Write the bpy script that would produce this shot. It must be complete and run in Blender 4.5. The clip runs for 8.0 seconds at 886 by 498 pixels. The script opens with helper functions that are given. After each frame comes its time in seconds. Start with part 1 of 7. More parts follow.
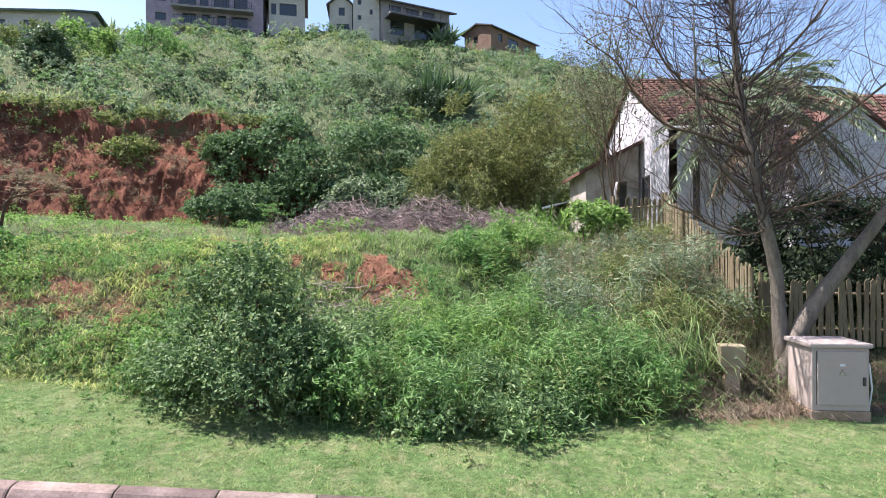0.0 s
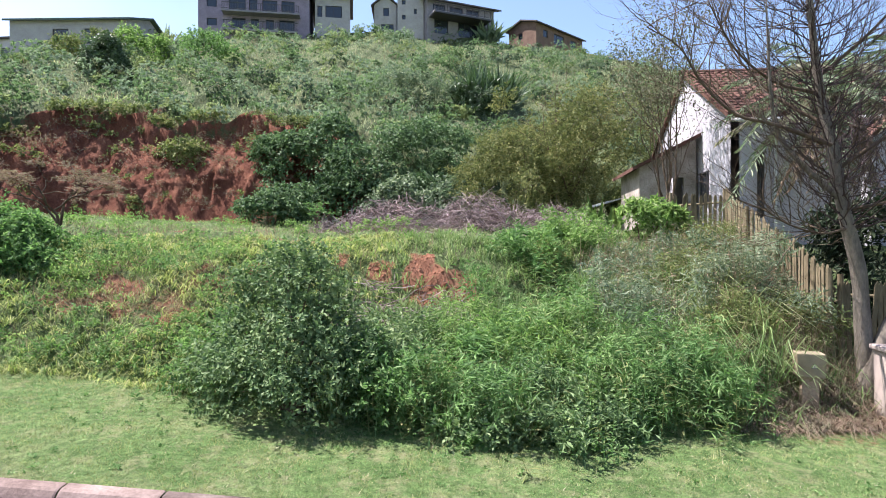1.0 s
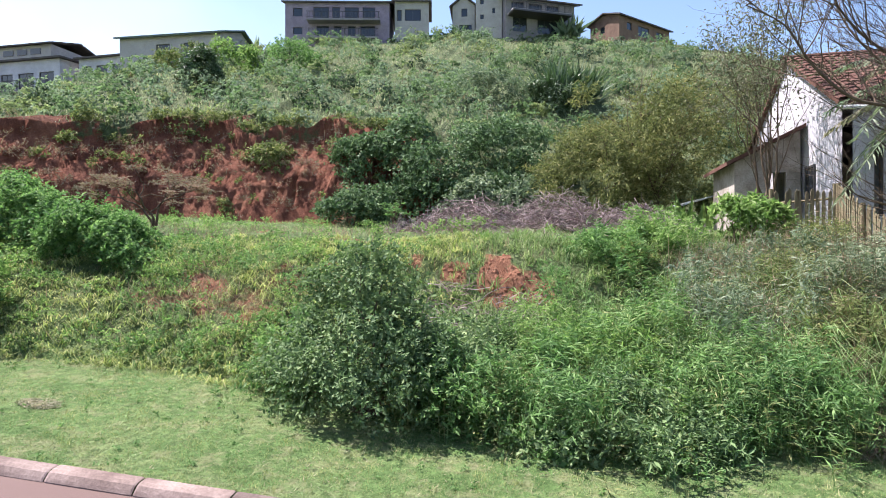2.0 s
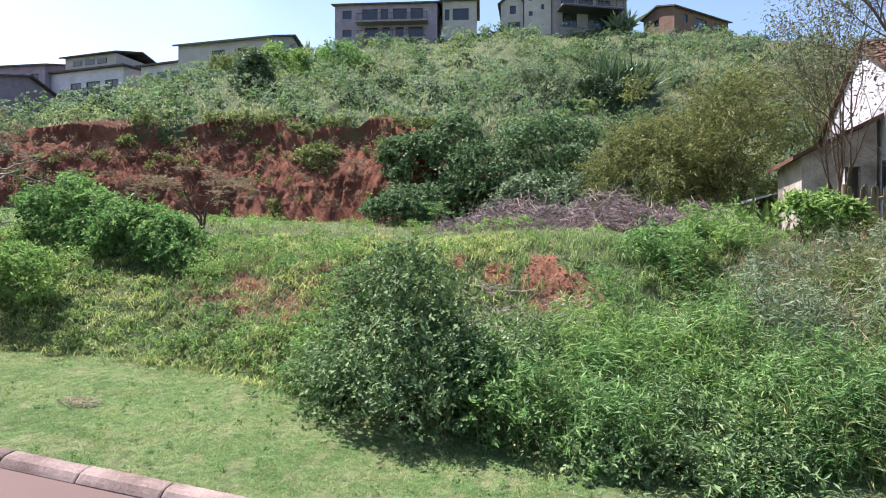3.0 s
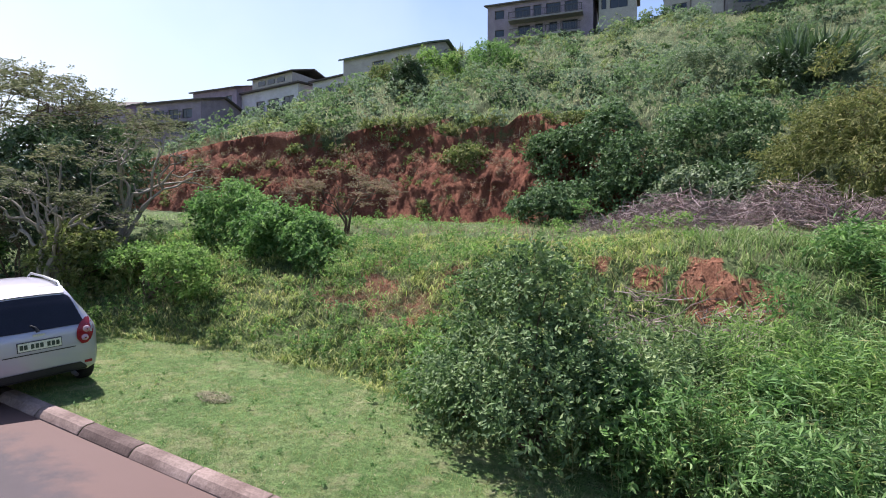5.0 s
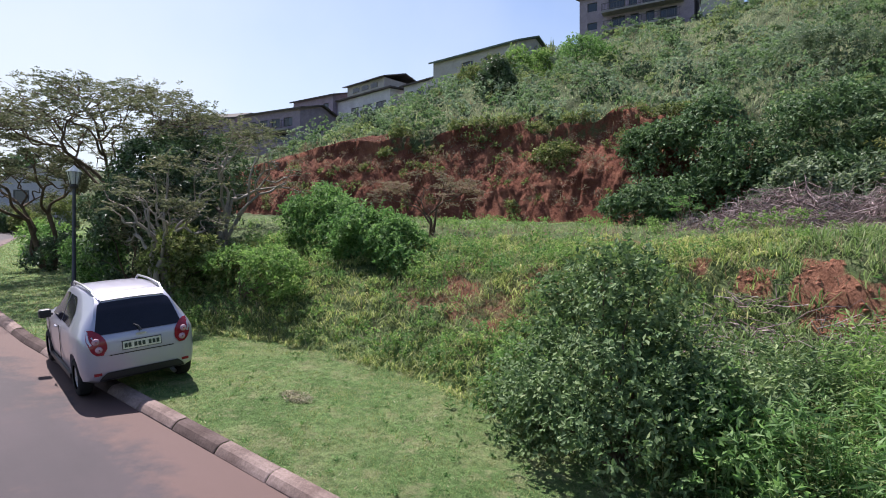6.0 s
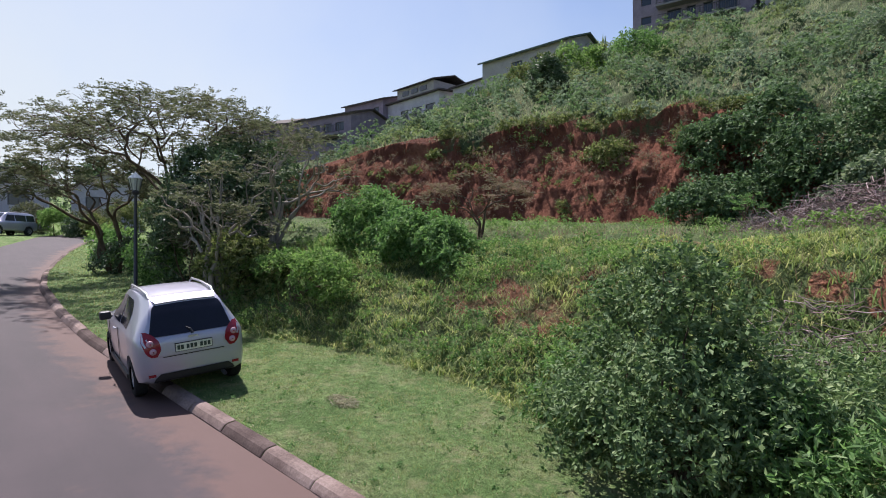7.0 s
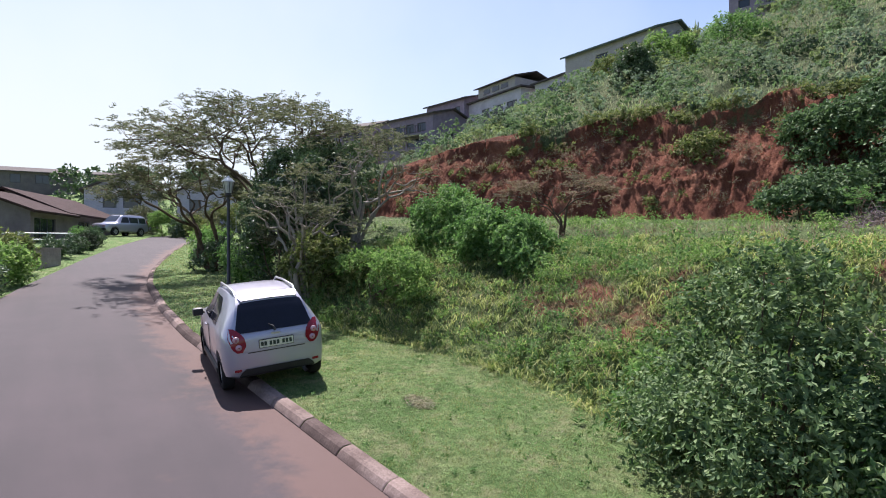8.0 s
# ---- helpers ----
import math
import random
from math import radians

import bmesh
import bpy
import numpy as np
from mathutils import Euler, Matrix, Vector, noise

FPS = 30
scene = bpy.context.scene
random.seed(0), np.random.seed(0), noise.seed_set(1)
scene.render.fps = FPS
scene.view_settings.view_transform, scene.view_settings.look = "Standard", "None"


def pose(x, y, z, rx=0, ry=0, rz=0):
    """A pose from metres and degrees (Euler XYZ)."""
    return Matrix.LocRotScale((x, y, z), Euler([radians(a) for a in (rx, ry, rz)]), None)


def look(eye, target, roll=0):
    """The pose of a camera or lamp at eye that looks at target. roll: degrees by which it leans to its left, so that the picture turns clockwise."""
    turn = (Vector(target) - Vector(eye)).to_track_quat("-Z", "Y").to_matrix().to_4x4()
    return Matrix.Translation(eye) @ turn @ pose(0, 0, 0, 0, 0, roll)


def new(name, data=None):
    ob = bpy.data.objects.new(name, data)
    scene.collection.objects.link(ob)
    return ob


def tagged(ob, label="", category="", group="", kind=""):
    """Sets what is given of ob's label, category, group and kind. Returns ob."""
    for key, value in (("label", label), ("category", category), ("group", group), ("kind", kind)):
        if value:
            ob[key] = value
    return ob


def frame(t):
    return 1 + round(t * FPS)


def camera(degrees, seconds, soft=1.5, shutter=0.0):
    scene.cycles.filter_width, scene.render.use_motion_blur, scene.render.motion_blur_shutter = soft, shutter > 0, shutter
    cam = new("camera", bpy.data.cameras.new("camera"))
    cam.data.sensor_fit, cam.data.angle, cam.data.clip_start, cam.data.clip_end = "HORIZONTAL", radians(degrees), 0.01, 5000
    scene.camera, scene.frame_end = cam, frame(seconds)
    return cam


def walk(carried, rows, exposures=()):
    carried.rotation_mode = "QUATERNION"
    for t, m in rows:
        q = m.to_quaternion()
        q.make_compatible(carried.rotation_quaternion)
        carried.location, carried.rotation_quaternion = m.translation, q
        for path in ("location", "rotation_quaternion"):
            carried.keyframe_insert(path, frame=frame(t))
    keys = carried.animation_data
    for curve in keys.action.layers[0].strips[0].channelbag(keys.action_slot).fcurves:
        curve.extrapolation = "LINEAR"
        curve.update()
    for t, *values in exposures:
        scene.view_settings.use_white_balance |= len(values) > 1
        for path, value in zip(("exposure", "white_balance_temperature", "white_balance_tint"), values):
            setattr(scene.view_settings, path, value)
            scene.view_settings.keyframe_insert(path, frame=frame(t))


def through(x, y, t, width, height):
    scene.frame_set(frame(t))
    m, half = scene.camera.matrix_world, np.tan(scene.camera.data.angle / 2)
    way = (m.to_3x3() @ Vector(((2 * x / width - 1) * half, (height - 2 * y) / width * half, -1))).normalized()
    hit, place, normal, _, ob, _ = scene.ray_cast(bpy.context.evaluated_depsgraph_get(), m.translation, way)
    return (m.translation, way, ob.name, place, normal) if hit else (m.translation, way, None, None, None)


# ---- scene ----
cam = camera(75.94, 8.0, soft=1.0)
PATH = [
    (0, 0.038, 0.005, 2.660, 90.04, 0.18, 0.86),
    (0.5, -0.027, 0.209, 2.658, 90.02, 0.16, 2.34),
    (1, -0.102, 0.391, 2.659, 89.98, 0.14, 5.20),
    (1.5, -0.102, 0.557, 2.657, 90.02, 0.09, 9.36),
    (2.8, -0.066, 1.057, 2.657, 90.05, -0.12, 17.16),
    (3, -0.067, 1.143, 2.654, 90.05, -0.11, 17.96),
    (3.5, -0.050, 1.379, 2.664, 90.03, -0.11, 21.97),
    (4, -0.035, 1.609, 2.661, 90.03, -0.14, 26.83),
    (4.2, -0.013, 1.729, 2.659, 89.99, -0.14, 28.49),
    (5.3, -0.053, 2.156, 2.688, 90.06, -0.21, 35.89),
    (5.5, -0.057, 2.208, 2.699, 90.06, -0.09, 37.87),
    (6, -0.046, 2.386, 2.699, 90.03, -0.05, 42.78),
    (6.5, -0.088, 2.511, 2.709, 90.11, 0.07, 46.06),
    (7, -0.164, 2.569, 2.714, 90.20, 0.21, 47.85),
    (7.5, -0.238, 2.684, 2.718, 90.15, 0.27, 51.53),
    (8, -0.260, 2.757, 2.720, 90.12, 0.30, 56.12),
]
walk(cam, [(t, pose(*row)) for t, *row in PATH], exposures=[(0, 1.7, 6200, 17.5), (1.5, 1.7, 6200, 17.5), (3.5, 1.55, 6200, 18.5), (5.5, 1.15, 6200, 19), (6.5, 0.88, 6200, 19), (7, 0.8, 6200, 19), (8, 1.05, 6200, 19)])

# world, sun
SUN_AZ, SUN_EL = 79.0, 62.0        # degrees left of +y, degrees up
SUN_DIR = Vector((-math.sin(radians(SUN_AZ)) * math.cos(radians(SUN_EL)), math.cos(radians(SUN_AZ)) * math.cos(radians(SUN_EL)), math.sin(radians(SUN_EL))))
world = bpy.data.worlds.new("sky")
scene.world = world
world.use_nodes = True
wn, wl = world.node_tree.nodes, world.node_tree.links
sky = wn.new("ShaderNodeTexSky")
sky.sky_type, sky.sun_disc = "NISHITA", False
sky.sun_elevation, sky.sun_rotation = radians(SUN_EL), radians(-SUN_AZ)
sky.air_density, sky.dust_density, sky.ozone_density = 1.1, 1.2, 2.0
wn["Background"].inputs["Strength"].default_value = 0.08
# thin bright haze, thicker towards the sun's side and the horizon
wc = wn.new("ShaderNodeTexCoord")
ws_ = wn.new("ShaderNodeSeparateXYZ")
wl.new(wc.outputs["Generated"], ws_.inputs[0])
wz = wn.new("ShaderNodeTexNoise")
wz.inputs["Scale"].default_value, wz.inputs["Detail"].default_value = 2.6, 7
wl.new(wc.outputs["Generated"], wz.inputs["Vector"])
w1, w2, w3 = (wn.new("ShaderNodeMath") for _ in range(3))
w1.operation, w2.operation, w3.operation = "MULTIPLY_ADD", "MULTIPLY_ADD", "MULTIPLY_ADD"
wl.new(ws_.outputs["X"], w1.inputs[0])
w1.inputs[1].default_value, w1.inputs[2].default_value = -1.0, -0.43
wl.new(ws_.outputs["Z"], w2.inputs[0])
w2.inputs[1].default_value = -0.9
wl.new(w1.outputs[0], w2.inputs[2])
wl.new(wz.outputs["Fac"], w3.inputs[0])
w3.inputs[1].default_value = 0.8
wl.new(w2.outputs[0], w3.inputs[2])
w3.use_clamp = True
wm = wn.new("ShaderNodeMix")
wm.data_type = "RGBA"
wl.new(w3.outputs[0], wm.inputs["Factor"])
wl.new(sky.outputs[0], wm.inputs["A"])
wm.inputs["B"].default_value = (5.6, 6.15, 6.05, 1)
wl.new(wm.outputs["Result"], wn["Background"].inputs["Color"])
sun_data = bpy.data.lights.new("sun", "SUN")
sun_data.energy, sun_data.angle, sun_data.color = 5.0, radians(0.6), (1.0, 0.95, 0.87)
sun = new("sun", sun_data)
sun.matrix_world = look(SUN_DIR * 50, (0, 0, 0))


# ---- materials ----
def nodes_of(name):
    m = bpy.data.materials.new(name)
    m.use_nodes = True
    t = m.node_tree
    return m, t, t.nodes["Principled BSDF"]


def ramp_node(t, fac, stops):
    r = t.nodes.new("ShaderNodeValToRGB")
    while len(r.color_ramp.elements) < len(stops):
        r.color_ramp.elements.new(0.5)
    for e, (p, c) in zip(r.color_ramp.elements, stops):
        e.position, e.color = p, (*c, 1)
    t.links.new(fac, r.inputs[0])
    return r.outputs[0]


def noise_node(t, scale, detail=4.0, rough=0.6, stretch=None):
    n = t.nodes.new("ShaderNodeTexNoise")
    n.inputs["Scale"].default_value, n.inputs["Detail"].default_value, n.inputs["Roughness"].default_value = scale, detail, rough
    c = t.nodes.new("ShaderNodeNewGeometry").outputs["Position"]
    if stretch:
        m = t.nodes.new("ShaderNodeMapping")
        m.inputs["Scale"].default_value = stretch
        t.links.new(c, m.inputs["Vector"])
        c = m.outputs[0]
    t.links.new(c, n.inputs["Vector"])
    return n.outputs["Fac"]


def mix_node(t, fac, a, b, blend="MIX"):
    m = t.nodes.new("ShaderNodeMix")
    m.data_type, m.blend_type = "RGBA", blend
    for s, v in ((m.inputs["Factor"], fac), (m.inputs["A"], a), (m.inputs["B"], b)):
        if isinstance(v, bpy.types.NodeSocket):
            t.links.new(v, s)
        elif isinstance(v, (int, float)):
            s.default_value = v
        else:
            s.default_value = (*v, 1)
    return m.outputs["Result"]


def bump_node(t, bsdf, height, strength, distance):
    b = t.nodes.new("ShaderNodeBump")
    b.inputs["Strength"].default_value, b.inputs["Distance"].default_value = strength, distance
    t.links.new(height, b.inputs["Height"])
    t.links.new(b.outputs[0], bsdf.inputs["Normal"])


def mottled(name, a, b, scale=3.0, rough=0.85, fine=40.0, bump=0.3, depth=0.01, metal=0.0, stretch=None, grit=0.25):
    """Two tones in large stains and fine grain, with fine relief."""
    m, t, p = nodes_of(name)
    big, small = noise_node(t, scale, 5, 0.65, stretch), noise_node(t, fine, 3, 0.6, stretch)
    c = ramp_node(t, big, [(0.32, a), (0.68, b)])
    g = ramp_node(t, small, [(0.3, (1.02 - grit,) * 3), (0.7, (1 + 0.6 * grit,) * 3)])
    t.links.new(mix_node(t, 1.0, c, g, "MULTIPLY"), p.inputs["Base Color"])
    p.inputs["Roughness"].default_value, p.inputs["Metallic"].default_value = rough, metal
    if rough >= 0.8:
        p.inputs["Specular IOR Level"].default_value = 0.12
    if bump:
        bump_node(t, p, small, bump, depth)
    return m


def leafy(name, tones, rough=0.5, through=0.35, gloss=0.14):
    """Leaves and blades: every island its own tone, some light passing through."""
    m, t, p = nodes_of(name)
    island = t.nodes.new("ShaderNodeNewGeometry").outputs["Random Per Island"]
    stops = [(i / max(1, len(tones) - 1), c) for i, c in enumerate(tones)]
    c = ramp_node(t, island, stops)
    c = mix_node(t, 1.0, c, (1.86, 1.83, 2.35), "MULTIPLY")
    patch = ramp_node(t, noise_node(t, 0.9, 3), [(0.3, (0.68, 0.76, 0.7)), (0.7, (1.25, 1.16, 1.1))])
    c = mix_node(t, 1.0, c, patch, "MULTIPLY")
    spot = ramp_node(t, noise_node(t, 5.5, 3), [(0.32, (0.7, 0.74, 0.7)), (0.68, (1.2, 1.16, 1.15))])
    c = mix_node(t, 1.0, c, spot, "MULTIPLY")
    t.links.new(c, p.inputs["Base Color"])
    p.inputs["Roughness"].default_value = rough + 0.12
    p.inputs["Specular IOR Level"].default_value = gloss
    tr = t.nodes.new("ShaderNodeBsdfTranslucent")
    t.links.new(mix_node(t, 1.0, c, (1.0, 1.14, 0.85), "MULTIPLY"), tr.inputs["Color"])
    ms = t.nodes.new("ShaderNodeMixShader")
    ms.inputs[0].default_value = through
    t.links.new(p.outputs[0], ms.inputs[1])
    t.links.new(tr.outputs[0], ms.inputs[2])
    t.links.new(ms.outputs[0], t.nodes["Material Output"].inputs["Surface"])
    return m


def plain(name, c, rough=0.5, metal=0.0, vary=0.12):
    return mottled(name, [v * (1 - vary) for v in c], [v * (1 + vary) for v in c], 2.5, rough, 60, 0.08, 0.003, metal)


# ---- geometry helpers ----
class Geo:
    """Vertices and faces gathered for one mesh."""

    def __init__(self):
        self.v, self.f, self.n = [], [], 0

    def add(self, verts, faces):
        verts, faces = np.asarray(verts, float), np.asarray(faces, int)
        self.v.append(verts)
        self.f.append(faces + self.n)
        self.n += len(verts)
        return self

    def box(self, x0, x1, y0, y1, z0, z1):
        c = [(x, y, z) for z in (z0, z1) for y in (y0, y1) for x in (x0, x1)]
        return self.add(c, [(0, 2, 3, 1), (4, 5, 7, 6), (0, 1, 5, 4), (2, 6, 7, 3), (0, 4, 6, 2), (1, 3, 7, 5)])

    def tube(self, pts, radii, sides=6):
        """A tapered tube along a line of points."""
        pts, radii = np.asarray(pts, float), np.asarray(radii, float)
        d = np.gradient(pts, axis=0)
        d /= np.linalg.norm(d, axis=1)[:, None] + 1e-9
        ref = np.eye(3)[int(np.argmin(np.abs(d).max(axis=0)))][None]
        a = np.cross(d, ref)
        a /= np.linalg.norm(a, axis=1)[:, None] + 1e-9
        b = np.cross(d, a)
        ang = np.arange(sides) * 2 * np.pi / sides
        ring = pts[:, None] + radii[:, None, None] * (np.cos(ang)[None, :, None] * a[:, None] + np.sin(ang)[None, :, None] * b[:, None])
        k, n = len(pts), sides
        i = np.arange((k - 1) * n).reshape(k - 1, n)
        j = np.roll(i, -1, axis=1)
        self.add(ring.reshape(-1, 3), np.stack([i, j, j + n, i + n], -1).reshape(-1, 4))
        return self

    def mesh(self, name, mats, smooth=False):
        me = bpy.data.meshes.new(name)
        v = np.concatenate(self.v) if self.v else np.zeros((0, 3))
        f = np.concatenate(self.f) if len({a.shape[1] for a in self.f}) == 1 else None
        if f is None or (f.shape[1] == 4 and (f[:, 2] == f[:, 3]).any()):
            f = [list(dict.fromkeys(int(k) for k in row)) for some in self.f for row in some]
        if isinstance(f, list):
            me.from_pydata(v.tolist(), [], f)
        else:
            k = f.shape[1]
            me.vertices.add(len(v))
            me.vertices.foreach_set("co", v.astype(np.float32).ravel())
            me.loops.add(f.size)
            me.loops.foreach_set("vertex_index", f.astype(np.int32).ravel())
            me.polygons.add(len(f))
            me.polygons.foreach_set("loop_start", np.arange(0, f.size, k, dtype=np.int32))
            me.update(calc_edges=True)
        me.validate()
        me.polygons.foreach_set("use_smooth", np.full(len(me.polygons), smooth))
        for m in mats if isinstance(mats, (list, tuple)) else [mats]:
            me.materials.append(m)
        return me


def part(name, geo, material, parent=None, label="", smooth=False, at=None):
    """One mesh object, under a thing or a part where a parent is given."""
    data = geo.mesh(name, material, smooth) if isinstance(geo, Geo) else geo
    ob = new(name, data)
    if at is not None:
        ob.matrix_basis = at
    ob.parent = parent
    return tagged(ob, label)


def thing(name, at, label, category, group="", kind=""):
    ob = new(name)
    ob.matrix_basis = at
    return tagged(ob, label, category, group, kind)


def bm_geo(bm):
    me = bpy.data.meshes.new("part")
    bm.to_mesh(me)
    bm.free()
    return me


def bevelled(x0, x1, y0, y1, z0, z1, r, material, name="part", segments=2):
    """A box with rounded edges."""
    bm = bmesh.new()
    bmesh.ops.create_cube(bm, size=1)
    bmesh.ops.scale(bm, vec=(x1 - x0, y1 - y0, z1 - z0), verts=bm.verts)
    bmesh.ops.translate(bm, vec=((x0 + x1) / 2, (y0 + y1) / 2, (z0 + z1) / 2), verts=bm.verts)
    bmesh.ops.bevel(bm, geom=bm.edges[:], offset=r, segments=segments, affect="EDGES", profile=0.6)
    me = bpy.data.meshes.new(name)
    bm.to_mesh(me)
    bm.free()
    me.materials.append(material)
    return me


# ---- the lie of the land ----
def road_z(x):
    """Height of the road's surface: it climbs to -x and levels out to +x."""
    x = np.asarray(x, float)
    return np.interp(x, [-400, -140, -110, -80, -60, -40, -27, -5, 1, 6, 40], [30, 16, 12, 6.3, 4.3, 2.95, 1.93, 0.27, -0.16, -0.34, -0.9])


def kerb_y(x):
    return np.interp(x, [-80, -60, -45, -36, -30, -26, -22, -17, -13.5, -8, -4, 0, 5, 30], [26, 17.0, 10.6, 8.1, 6.7, 5.85, 5.3, 5.05, 5.05, 5.4, 5.68, 5.95, 6.15, 6.6])


def far_y(x):
    """The road's other edge."""
    return np.interp(x, [-80, -60, -54, -41, -33, -25.5, -22.5, -17.5, -10, 0, 30], [19, 11.6, 8.8, 5.5, 3.7, 2.2, 1.65, 0.85, -0.1, -0.7, -0.6])


def lawn_y(x):
    """Where the mown verge ends and the bank begins."""
    return np.interp(x, [-60, -30, -20, -16, -12, -10, -7, -4, -1, 3, 6, 30], [19.5, 9.0, 7.4, 7.0, 7.6, 8.5, 9.0, 8.7, 8.6, 9.4, 10.0, 10.2])


def crest_y(x):
    return np.interp(x, [-60, -30, -20, -14, -9, -4, 0, 5, 30], [24, 15, 12.5, 12.0, 12.7, 13.4, 14.0, 17.0, 18])


def cut_y(x):
    """Foot of the red cutting."""
    return np.interp(x, [-60, -44, -36, -31, -26, -20.5, -14, -6, 2, 30], [27, 19.5, 19.5, 20.5, 23.5, 26.8, 28.3, 29.5, 30.5, 32])


def cut_h(x):
    x = np.asarray(x, float)
    h = np.interp(x, [-60, -42, -36, -30, -24, -16, -11, -5, 1, 30], [0.2, 1.4, 2.8, 4.0, 4.65, 5.1, 5.3, 3.5, 1.7, 1.0])
    return h + np.minimum(1.0, h / 4) * np.interp(x, [-28, -20], [0.25, 1.0]) * (0.42 * np.sin(x * 0.83 + 1.0) + 0.26 * np.sin(x * 2.1) + 0.14 * np.sin(x * 4.7 + 2.0))


def ridge_y(x):
    return np.interp(x, [-104.4, -71.9, -67.3, -62.3, -59.7, -55.7, -51.0, -41.8, -34.8, -27.8, -14.6, 0.0, 15.1, 46.4, 104.4], [31.0, 34.0, 35.0, 36.5, 40.6, 45.8, 51.0, 53.4, 56.8, 69.6, 76.0, 77.1, 76.6, 74.2, 69.6])


def ridge_z(x):
    return np.interp(x, [-104.4, -71.9, -67.3, -62.3, -59.7, -55.7, -51.0, -41.8, -34.8, -27.8, -14.6, 0.0, 15.1, 46.4, 104.4], [11.2, 13.4, 13.5, 13.8, 14.8, 17.1, 19.2, 23.0, 24.6, 29.3, 32.1, 30.7, 28.1, 20.5, 13.5])


CUT_RUN = 0.64                     # how far the cutting's face leans back for its height


def bank_top(x):
    return np.interp(x, [-60, -30, -16, -10, 30], [6.2, 4.2, 3.1, 2.75, 2.7])


# x, y, half widths and strength of patches of bare or half-grown earth
BARE = [(-1.6, 12.55, 0.42, 0.5, 1.0), (-1.5, 12.1, 0.32, 0.4, 1.0), (-2.6, 12.6, 0.3, 0.3, 0.5), (-3.5, 12.7, 0.3, 0.3, 0.5), (-0.8, 12.4, 0.35, 0.4, 0.45), (-6.5, 10.4, 1.4, 0.5, 0.38), (-5.6, 11.3, 0.9, 0.4, 0.36), (-7.6, 11.6, 0.7, 0.35, 0.34), (-8.2, 10.2, 0.9, 0.4, 0.36), (-5.2, 13.9, 1.5, 0.35, 0.5), (-9.0, 14.6, 1.6, 0.35, 0.5),
        (-1.75, 7.95, 0.7, 0.3, 0.55), (-3.2, 7.5, 0.5, 0.25, 0.45), (5.2, 9.7, 1.0, 0.4, 0.5), (7.4, 9.6, 0.9, 0.5, 0.6), (0.6, 7.9, 1.2, 0.25, 0.4), (-7.2, 10.9, 0.6, 0.3, 0.6), (-6.0, 10.1, 0.5, 0.25, 0.6), (-5.0, 12.0, 0.5, 0.3, 0.5), (-8.8, 7.6, 0.3, 0.15, 0.5)]


def bare_earth(x, y):
    """1 where the earth is bare, 0 where it is overgrown."""
    top = cut_y(x) + CUT_RUN * cut_h(x) + 0.6
    s = (y - cut_y(x) + 0.25) / ((top - cut_y(x) + 0.1) * (1.0 + 0.75 * max(0.0, min(1.0, (-27 - x) / 6))))
    w = max(0.0, min(1.0, 6 * s, 6 * (1.12 - s))) * max(0.0, min(1.0, (-6.5 - x) / 2.5)) if x < -6 else 0.0
    n = 0.55 * noise.noise(Vector((x * 1.1, y * 1.1, 2.0))) + 0.4 * noise.noise(Vector((x * 3.1, y * 3.1, 6.0)))
    for bx, by, rx, ry, much in BARE:
        d = math.hypot((x - bx) / rx, (y - by) / ry)
        w = max(w, much * min(1.0, max(0.0, 2.2 * (1.1 - d + 1.1 * n))))
    return w


